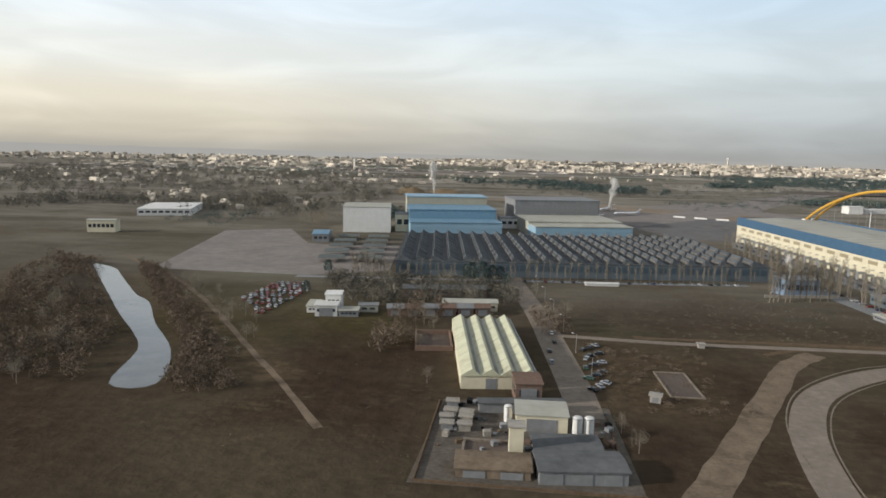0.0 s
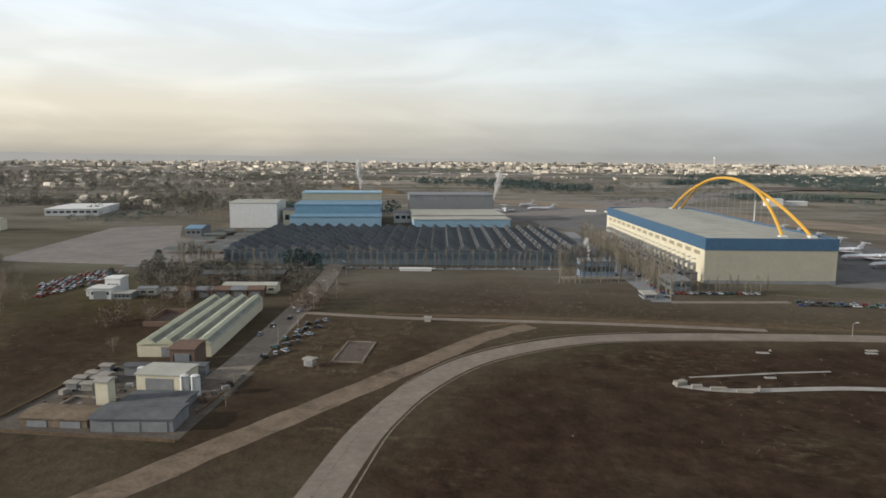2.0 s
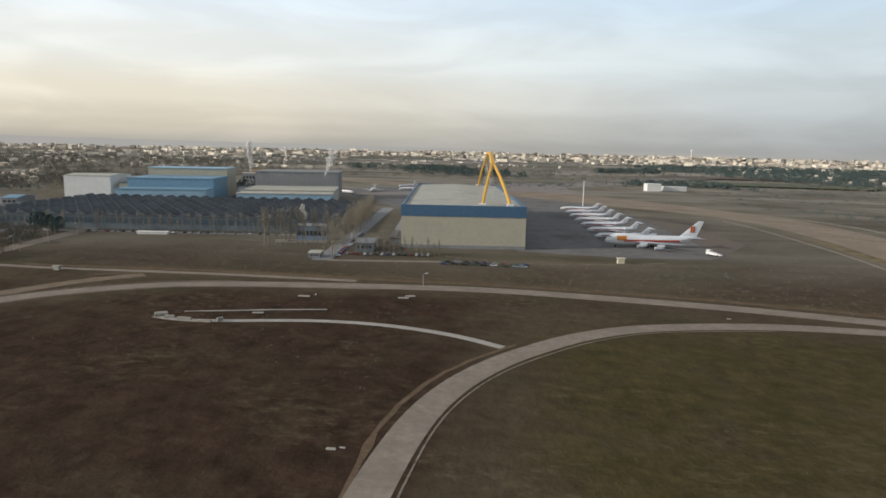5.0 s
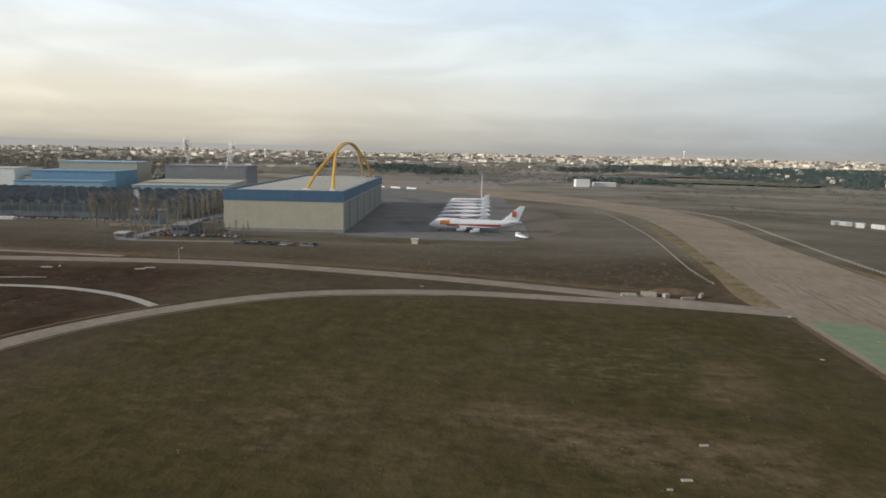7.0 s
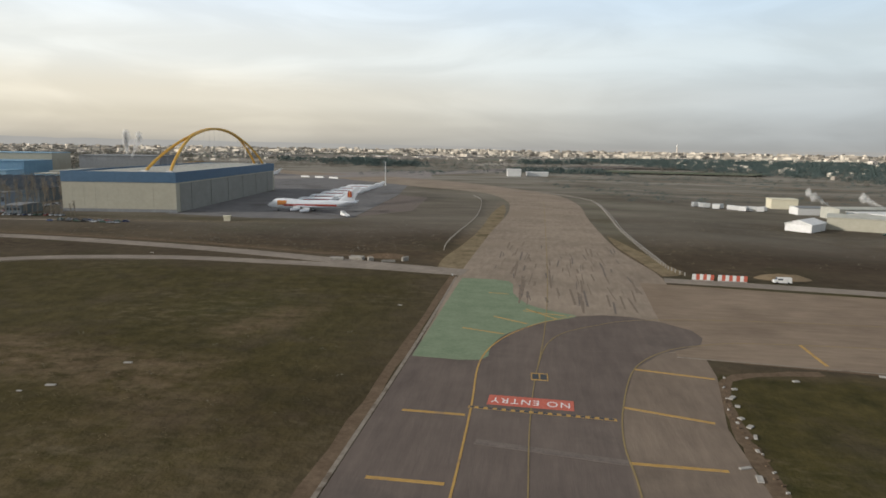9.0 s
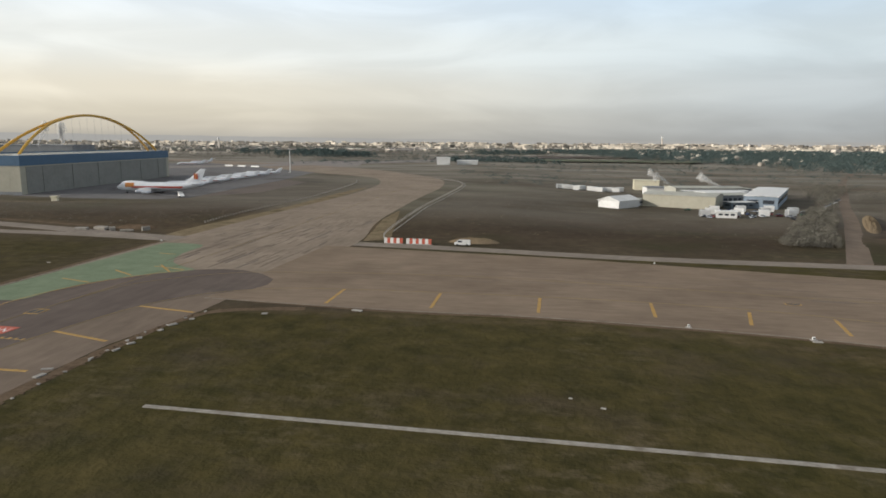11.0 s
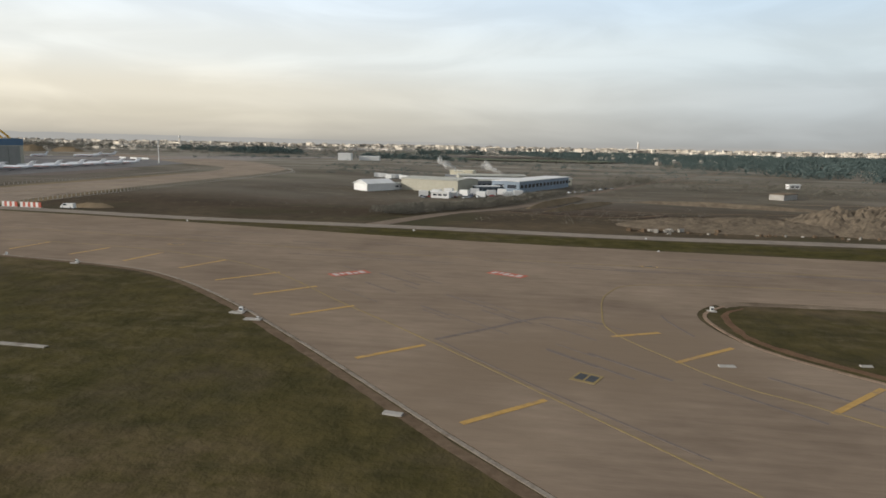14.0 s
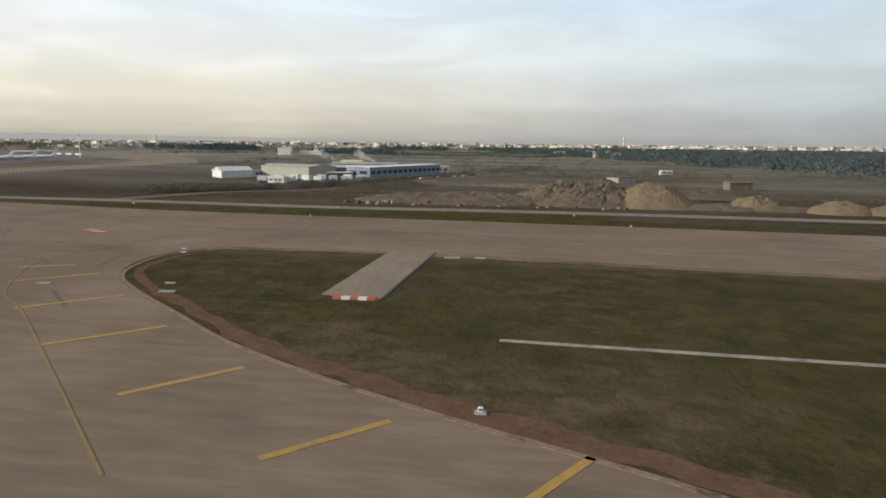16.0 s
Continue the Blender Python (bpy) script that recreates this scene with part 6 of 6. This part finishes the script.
def green_tree(seed, h, label):
    rr = random.Random(seed)
    t = thing("pine_tree", label, "tree", 0, 0, 0, 0, "dark evergreen trees")
    part("trunk", T([(0, 0, -0.1), (0, 0, h * 0.8)], [h * 0.03, h * 0.012], 6), BARK, t)
    verts, faces = [], []
    for i in range(420):
        z = h * rr.uniform(0.25, 1.0)
        w = h * 0.30 * math.sqrt(max(0.03, 1 - abs((z / h - 0.55) / 0.47) ** 2)) * rr.uniform(0.55, 1.1)
        a = rr.uniform(0, 2 * math.pi)
        p = Vector((w * math.cos(a), w * math.sin(a), z))
        u = Vector((rr.gauss(0, 1), rr.gauss(0, 1), rr.gauss(0, 1))).normalized() * h * 0.045
        v = Vector((rr.gauss(0, 1), rr.gauss(0, 1), rr.gauss(0, 1))).normalized() * h * 0.045
        k = len(verts)
        verts += [tuple(p - u), tuple(p + v), tuple(p + u), tuple(p - v)]
        faces.append((k, k + 1, k + 2, k + 3))
    raw("crown", verts, faces, PINE, t)
    return t


spots = [(r.randrange(2), x, y, s, r.uniform(0, 360)) for x, y, s in ((-23, 258, 1.1), (-19, 256, 1.2), (-15, 257, 1.0), (-12, 259, 0.9), (-26, 262, 0.9), (-17, 252, 0.8), (-9, 252, 0.7), (-84, 262, 0.8), (-80, 224, 0.6))]
plant([lambda s=s: green_tree(s, 7.5, "dense dark evergreen tree by the road") for s in (5, 6)], spots)


def wood(name, label, material, spots, seed, tufts=16, thin=1.0):
    """A far wood: every tree a ragged clump of tufts, all in one mesh."""
    rr = np.random.default_rng(seed)
    n = len(spots)
    base = np.repeat(np.array([[x, y, h, w] for x, y, h, w in spots]), tufts, 0)
    m = len(base)
    zf = rr.uniform(0.12, 1.0, m)
    rad = base[:, 3] * np.sqrt(np.clip(1 - np.abs((zf - 0.45) / 0.58) ** 2, 0.05, 1)) * rr.uniform(0.3, 1.05, m)
    a = rr.uniform(0, 2 * np.pi, m)
    c = np.stack([base[:, 0] + rad * np.cos(a), base[:, 1] + rad * np.sin(a), base[:, 2] * zf], 1)
    size = (base[:, 2] * 0.06 + base[:, 3] * 0.07)[:, None] * (0.72 if tufts >= 60 else 1.0) * rr.uniform(0.6, 1.4, (m, 1))
    u, v = rr.normal(size=(m, 3)), rr.normal(size=(m, 3))
    u, v = u / np.linalg.norm(u, axis=1)[:, None] * size, v / np.linalg.norm(v, axis=1)[:, None] * size
    v = v * thin
    u = u * (1 + (1 - thin) * 1.3)
    pts = np.stack([c - u, c + v, c + u, c - v], 1).reshape(-1, 3)
    pts[:, 2] = np.maximum(pts[:, 2], 0.0) + np.repeat([fall(x, y) for x, y, _, _ in base], 4)
    faces = np.arange(4 * m).reshape(-1, 4)
    tagged(raw(name, pts.tolist(), faces.tolist(), material), label, "trees", kind="stuff")


def scatter(poly, n, h, w, seed, clump=0.0):
    rr = random.Random(seed)
    xs, ys = [q[0] for q in poly], [q[1] for q in poly]
    out = []
    while len(out) < n:
        x, y = rr.uniform(min(xs), max(xs)), rr.uniform(min(ys), max(ys))
        ok = False
        for i in range(len(poly)):
            (x0, y0), (x1, y1) = poly[i], poly[(i + 1) % len(poly)]
            if (y0 > y) != (y1 > y) and x < (x1 - x0) * (y - y0) / (y1 - y0) + x0:
                ok = not ok
        if ok and (not clump or noise.noise((x * 0.01, y * 0.01, seed)) > rr.uniform(-0.6, 0.6) * clump - 0.1 + 0.2 * clump):
            s = rr.uniform(0.65, 1.3)
            out.append((x, y, h * s, w * s))
    return out


wood("pine_forest", "dark green pine forest beyond the fields", PINE, scatter([(400, 1720), (540, 1030), (620, 850), (690, 600), (715, 470), (745, 330), (960, 330), (1350, 800), (1500, 1800), (800, 2000)], 5200, 6.5, 6.0, 1), 1, 90, 0.6)
wood("pine_belt", "dark belt of pines across the fields", PINE, scatter([(-150, 1150), (60, 1180), (190, 930), (170, 900), (90, 900), (-60, 1050)], 260, 8, 6, 2, 0.6) + scatter([(290, 1230), (400, 1290), (420, 1230), (300, 1180)], 90, 8, 6, 3)
     + scatter([(300, 830), (430, 790), (440, 760), (310, 780)], 90, 6, 5, 9) + scatter([(-40, 500), (-130, 480), (-150, 520), (-40, 560)], 90, 8, 5, 12), 2, 40)
wood("scrub_wood", "brown leafless wood on the plain", SCRUB, scatter([(-900, 700), (-160, 480), (-150, 900), (-500, 1500), (-1200, 1500)], 1700, 7, 5, 4, 0.8) + scatter([(-420, 420), (-180, 470), (-160, 620), (-500, 640)], 420, 6, 4.5, 5, 0.5), 3, 44, 0.35)
wood("scrub_wood", "brown hedges and thickets round the fields", SCRUB, scatter([(474, 170), (487, 168), (500, 205), (518, 246), (532, 284), (524, 284), (502, 236), (486, 196)], 340, 2.0, 1.6, 8) + scatter([(534, 284), (556, 340), (600, 430), (580, 430), (540, 340)], 110, 2.5, 2, 10)
     + scatter([(560, 330), (760, 300), (700, 420), (560, 480)], 200, 1.8, 2.2, 11, 0.7) + scatter([(-60, 212), (-2, 222), (-8, 250), (-84, 248)], 170, 4.6, 2.5, 13), 4, 110, 0.36)
wood("pond_thicket", "russet leafless thicket along the pond", SCRUB_BROWN, scatter([(-215, 266), (-190, 264), (-150, 206), (-112, 160), (-98, 126), (-150, 122), (-185, 200)], 360, 4.0, 2.2, 6) + scatter([(-170, 262), (-136, 215), (-106, 179), (-84, 146), (-76, 122), (-62, 128), (-80, 158), (-116, 206), (-150, 250)], 260, 3.2, 1.9, 7)
     + scatter([(-40, 160), (-28, 160), (-27, 205), (-42, 205)], 22, 5.5, 1.8, 71) + scatter([(2, 185), (14, 188), (8, 212), (-2, 208)], 18, 4.0, 1.8, 72) + scatter([(14, 132), (46, 128), (46, 178), (16, 180)], 60, 1.1, 1.2, 73), 31, 110, 0.36)
wood("hedgerows", "dark hedgerows between far fields", PINE, [q for k in range(26) for q in (lambda rr: (lambda x, y, a, n: [(x + i * 9 * math.cos(a) + rr.uniform(-3, 3), y + i * 9 * math.sin(a) + rr.uniform(-3, 3), rr.uniform(3, 6), rr.uniform(3.5, 6)) for i in range(n)])(rr.uniform(-700, 1100), rr.uniform(800, 1900), rr.uniform(-0.25, 0.35), rr.randrange(10, 46)))(random.Random(900 + k))], 9, 26)
wood("scrub_wood", "grey-brown thickets over the middle fields", SCRUB, scatter([(-500, 900), (180, 820), (420, 900), (560, 700), (640, 560), (700, 1000), (500, 1500), (-400, 1500)], 900, 4, 4.5, 41, 0.9), 12, 34, 0.35)
wood("scrub_wood", "scattered trees across the far plain", SCRUB, scatter([(-2200, 1500), (-500, 1500), (200, 1750), (1900, 2100), (2600, 3300), (-3200, 3300)], 1500, 8, 11, 14, 0.9), 5, 22, 0.5)
wood("scrub_wood", "dull green scrub over the middle fields", PINE, scatter([(380, 380), (640, 440), (700, 560), (560, 900), (260, 900), (340, 560)], 420, 1.6, 2.8, 81, 0.9) + scatter([(150, 660), (240, 640), (420, 980), (330, 1180), (140, 900)], 260, 2.2, 3.2, 82, 0.9) + scatter([(-260, 430), (-200, 400), (-170, 470), (-240, 500)], 80, 3, 2.4, 83, 0.6), 32, 26, 0.5)
wood("field_scrub", "low dry weeds on turned ground", SCRUB, scatter([(56, 110), (70, 140), (105, 166), (170, 170), (165, 100)], 160, 0.5, 0.6, 15, 0.8) + scatter([(205, 100), (320, 100), (320, 60), (200, 60)], 60, 0.4, 0.6, 16, 0.8)
     + scatter([(60, 190), (300, 170), (310, 240), (200, 232), (60, 236)], 260, 0.8, 0.9, 17, 0.6), 6, 8)


isle(STRAW, 0.6, 1.35)
wood("dry_weeds", "tufts of dry straw-coloured weeds", STRAW, scatter([(60, 190), (310, 172), (312, 240), (200, 236), (60, 242)], 520, 0.6, 0.8, 51, 0.9) + scatter([(12, 130), (44, 130), (44, 180), (12, 180)], 160, 0.6, 0.6, 52, 0.7)
     + scatter([(275, 50), (318, 50), (318, 84), (282, 84)], 150, 0.22, 0.5, 53, 0.6) + scatter([(60, 120), (104, 160), (168, 168), (168, 110)], 110, 0.25, 0.4, 54, 0.9) + scatter([(500, 160), (720, 165), (700, 320), (540, 300)], 520, 0.7, 1.0, 55, 0.8)
     + scatter([(375, 170), (480, 165), (500, 240), (380, 330)], 200, 0.4, 0.8, 56, 0.9) + scatter([(-60, 100), (-18, 100), (-20, 180), (-60, 175)], 120, 0.4, 0.6, 57, 0.8), 21, 9, 0.3)
wood("dark_weeds", "dark low weeds on the fields", SCRUB, scatter([(20, 192), (310, 176), (312, 244), (20, 250)], 420, 0.7, 0.9, 61, 0.8) + scatter([(500, 160), (760, 165), (740, 330), (540, 320)], 480, 0.9, 1.2, 62, 0.8)
     + scatter([(375, 170), (480, 165), (500, 240), (380, 330)], 120, 0.4, 0.8, 63, 0.9) + scatter([(240, 190), (320, 170), (322, 380), (270, 370)], 200, 0.5, 0.9, 64, 0.8) + scatter([(380, 340), (640, 420), (560, 760), (370, 620)], 420, 1.0, 1.6, 65, 0.8), 22, 12, 0.4)
ribbon("earth_bank", [(508, 196), (520, 188), (535, 184), (548, 190), (556, 204)], 1.6, EARTH, 0.02, "bare tan earth bank", "bank", rough_edge=0.5)
ribbon("earth_bank", [(514, 222), (535, 216), (560, 214), (590, 220), (640, 222)], 1.8, EARTH, 0.02, "bare tan earth bank", "bank", rough_edge=0.5)
ribbon("earth_bank", [(540, 250), (580, 262), (640, 268), (720, 262)], 2.4, DIRT, 0.02, "bare tan earth bank", "bank", rough_edge=0.5)
ribbon("earth_bank", [(560, 420), (640, 400), (720, 380)], 5, DIRT, 0.02, "pale earth track on a far field", "bank", rough_edge=0.3)


# ---- the far city ----
def city_part(seed, storeys, w, d):
    """A block of flats: body, roof and bands of windows."""
    h = storeys * 0.95
    b = thing("apartment_building", "distant sunlit pale apartment block", "building", 0, 0, 0, 0, "far city buildings")
    part("body", B(-w / 2, w / 2, -d / 2, d / 2, 0, h), CITYWT, b)
    part("roof", B(-w / 2 - 0.4, w / 2 + 0.4, -d / 2 - 0.4, d / 2 + 0.4, h, h + 0.9), CITYR, b)
    for k in range(1, storeys, max(1, storeys // 3)):
        part("window_band", B(-w / 2 + 1, w / 2 - 1, -d / 2 - 0.12, -d / 2 + 0.05, k * 1.15 + 0.35, k * 1.15 + 0.85), GLASS, b)
    return b


r = random.Random(77)
KINDS = [(4, 30, 12), (6, 24, 14), (3, 60, 26), (9, 18, 16), (5, 44, 14), (2, 90, 40), (14, 18, 18)]
spots = []
while len(spots) < 270:
    a = math.radians(r.uniform(-46, 30))
    d = r.uniform(1750, 3300)
    x, y = 320 + d * math.sin(a), d * math.cos(a)
    if noise.noise((x * 0.0022, y * 0.0022, 3.0)) < r.uniform(-0.35, 0.25):
        continue
    k = r.choices(range(7), (6, 3, 7, 0.6, 5, 7, 0.4))[0]
    spots.append((k, x, y, r.uniform(0.45, 0.8), r.uniform(-40, 40)))
plant([lambda q=q, i=i: city_part(i, *q) for i, q in enumerate(KINDS)], spots)
for x, y, k in ((-489, 1761, 0.75), (1085, 3950, 1.45)):
    t = thing("chimney_tower", "tall pale tower over the city", "tower", x, y, 0, 0, "far towers")
    part("shaft", T([(0, 0, 0), (0, 0, 40 * k)], [3.2 * k, 2.6 * k], 12), CITYWT, t)
    part("head", T([(0, 0, 33 * k), (0, 0, 36 * k), (0, 0, 39 * k)], [4.2 * k, 4.6 * k, 3.6 * k], 12), WHITE, t)


def far_city():
    rr = random.Random(55)
    verts, faces = [], []
    n = 0
    while n < 7500:
        a = math.radians(rr.uniform(-50, 34))
        d = 1950 + 2600 * rr.random() ** 0.75
        x, y = 320 + d * math.sin(a), d * math.cos(a)
        if noise.noise((x * 0.0016, y * 0.0016, 8.0)) < rr.uniform(-0.3, 0.35) or rr.random() < 0.012 * max(0.0, -math.degrees(a)):
            continue
        n += 1
        w, dd, h = rr.uniform(7, 30) * (2.2 if rr.random() < 0.08 else 1), rr.uniform(6, 18), rr.choice((4, 5, 6, 6, 8, 10, 12, 24)) * rr.uniform(0.8, 1.2) * (0.20 + d / 10000)
        t = rr.uniform(-0.7, 0.7)
        c, s = math.cos(t), math.sin(t)
        k = len(verts)
        for z in (0, h):
            for px, py in ((-w, -dd), (w, -dd), (w, dd), (-w, dd)):
                verts.append((x + (px * c - py * s) / 2, y + (px * s + py * c) / 2, z))
        faces += [(k + 4, k + 5, k + 6, k + 7), (k, k + 1, k + 5, k + 4), (k + 1, k + 2, k + 6, k + 5), (k + 2, k + 3, k + 7, k + 6), (k + 3, k, k + 4, k + 7)]
    tagged(raw("far_city", verts, faces, CITYW), "countless pale buildings of a far city", "city", kind="stuff")


far_city()


def scattered_houses():
    """Small pale houses and sheds among the trees of the plain, far off."""
    rr = random.Random(91)
    verts, faces = [], []
    zones = ([(-1100, 1000), (-420, 700), (-170, 900), (-150, 1500), (-900, 1900)], 230), ([(-150, 1250), (500, 1500), (450, 1600), (-200, 1550)], 40), ([(640, 700), (1300, 1900), (700, 1950), (520, 1500)], 70), ([(-420, 560), (-230, 520), (-190, 640), (-420, 720)], 26)
    for poly, count in zones:
        for x, y, h, w in scatter(poly, count, 3.2, 5.5, 300 + count, 0.7):
            t, dd = rr.uniform(-0.6, 0.9), w * rr.uniform(0.5, 1.0)
            w *= 2.4 if rr.random() < 0.14 else 1
            c, sn_ = math.cos(t), math.sin(t)
            k = len(verts)
            for px, py, z in ((-w, -dd, 0), (w, -dd, 0), (w, dd, 0), (-w, dd, 0), (-w, -dd, h), (w, -dd, h), (w, dd, h), (-w, dd, h), (-w, 0, h * 1.3), (w, 0, h * 1.3)):
                verts.append((x + (px * c - py * sn_) / 2, y + (px * sn_ + py * c) / 2, z))
            faces += [(k, k + 1, k + 5, k + 4), (k + 1, k + 2, k + 6, k + 9, k + 5), (k + 2, k + 3, k + 7, k + 6), (k + 3, k, k + 4, k + 8, k + 7), (k + 4, k + 5, k + 9, k + 8), (k + 8, k + 9, k + 6, k + 7)]
    tagged(raw("far_houses", verts, faces, CITYW), "scattered pale houses and sheds among far trees", "houses", kind="stuff")


scattered_houses()


def backdrop():
    """Low hills right on the horizon, their haze painted as a pale glow."""
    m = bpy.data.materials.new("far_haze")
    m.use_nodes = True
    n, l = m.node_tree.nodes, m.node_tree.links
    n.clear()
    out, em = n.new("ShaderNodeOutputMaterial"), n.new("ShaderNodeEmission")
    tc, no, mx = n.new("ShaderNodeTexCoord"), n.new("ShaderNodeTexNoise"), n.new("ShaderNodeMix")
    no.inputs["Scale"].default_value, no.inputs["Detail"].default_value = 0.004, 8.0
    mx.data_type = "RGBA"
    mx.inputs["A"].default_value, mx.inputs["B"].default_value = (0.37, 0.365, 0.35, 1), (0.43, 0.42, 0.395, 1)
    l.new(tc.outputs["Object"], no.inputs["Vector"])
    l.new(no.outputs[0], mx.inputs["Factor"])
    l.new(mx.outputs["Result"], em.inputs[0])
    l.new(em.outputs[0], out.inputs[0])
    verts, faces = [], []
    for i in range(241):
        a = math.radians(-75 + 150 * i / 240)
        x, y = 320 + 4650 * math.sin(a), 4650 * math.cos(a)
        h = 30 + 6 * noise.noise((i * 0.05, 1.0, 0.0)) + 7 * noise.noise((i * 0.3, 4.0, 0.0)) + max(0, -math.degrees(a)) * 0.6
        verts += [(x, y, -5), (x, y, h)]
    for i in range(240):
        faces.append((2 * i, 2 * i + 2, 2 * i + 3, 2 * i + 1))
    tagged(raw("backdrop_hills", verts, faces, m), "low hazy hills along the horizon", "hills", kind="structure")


backdrop()


# pale and dark strips of far fields
r = random.Random(404)
FIELDS = [mat("stubble_field", (0.26, 0.225, 0.175), (0.36, 0.315, 0.25), 60, 0.95), mat("ploughed_field", (0.12, 0.098, 0.078), (0.18, 0.15, 0.122), 60, 0.95), mat("winter_crop_field", (0.105, 0.115, 0.075), (0.16, 0.165, 0.115), 60, 0.95)]
for k in range(64):
    x, y = r.uniform(-1500, 1800), r.uniform(850, 2600)
    w, d, a = r.uniform(80, 420), r.uniform(25, 110), r.uniform(-0.2, 0.3)
    c, s = math.cos(a), math.sin(a)
    pts = [(x + px * c - py * s, y + px * s + py * c) for px, py in ((-w, -d), (w * 0.8, -d * r.uniform(0.7, 1.2)), (w, d), (-w * r.uniform(0.7, 1.1), d))]
    ob = slab("far_field", [(px, py) for px, py in pts], FIELDS[k % 3], 0.06 + 0.012 * k, "far field seen across the plain", "field")


# ---- steam from the works ----
STEAM = bpy.data.materials.new("thin_white_steam")
STEAM.use_nodes = True
sn, sl = STEAM.node_tree.nodes, STEAM.node_tree.links
mixer, clear_part, white_part = sn.new("ShaderNodeMixShader"), sn.new("ShaderNodeBsdfTransparent"), sn.new("ShaderNodeBsdfDiffuse")
white_part.inputs[0].default_value = (0.9, 0.88, 0.85, 1)
mixer.inputs[0].default_value = 0.15
sl.new(clear_part.outputs[0], mixer.inputs[1])
sl.new(white_part.outputs[0], mixer.inputs[2])
sl.new(mixer.outputs[0], sn["Material Output"].inputs[0])


def plume(base, top, w, seed, label, n=26):
    rr = random.Random(seed)
    bm = bmesh.new()
    for i in range(n):
        t = (i / n) ** 0.9
        p = Vector(base).lerp(Vector(top), t) + Vector((rr.gauss(0, 1), rr.gauss(0, 1), rr.gauss(0, 0.6))) * w * 0.35 * t
        s = w * (0.25 + 0.75 * t) * rr.uniform(0.5, 0.9)
        bmesh.ops.create_icosphere(bm, subdivisions=1, radius=s, matrix=Matrix.Translation(p) @ Matrix.Diagonal((1, 1, rr.uniform(1.0, 1.8), 1)))
    ob = link("steam_plume", bm, STEAM, smooth=True)
    tagged(ob, label, "steam", kind="stuff")


hall("boiler_house", "grey boiler house with steam over it", -106, 646, 10, 14, 12, 9, ROOFM, ROOFG, 0.6, "building", 4)
plume((-99, 652, 9.5), (-101, 655, 42), 5.0, 1, "leaning white steam plume over the works")
plume((49, 440, 19), (53, 446, 36), 3.2, 2, "thin white steam plume over the hangar", 18)
plume((481, 344, 4.0), (468, 338, 10.5), 2.2, 3, "white steam drifting over the depot roofs", 20)
plume((502, 337, 4.2), (491, 337, 9), 2.0, 4, "white steam drifting over the depot roofs", 18)
plume((98, 262, 6.5), (96.5, 262, 15), 1.5, 5, "small white steam plume by the offices", 14)
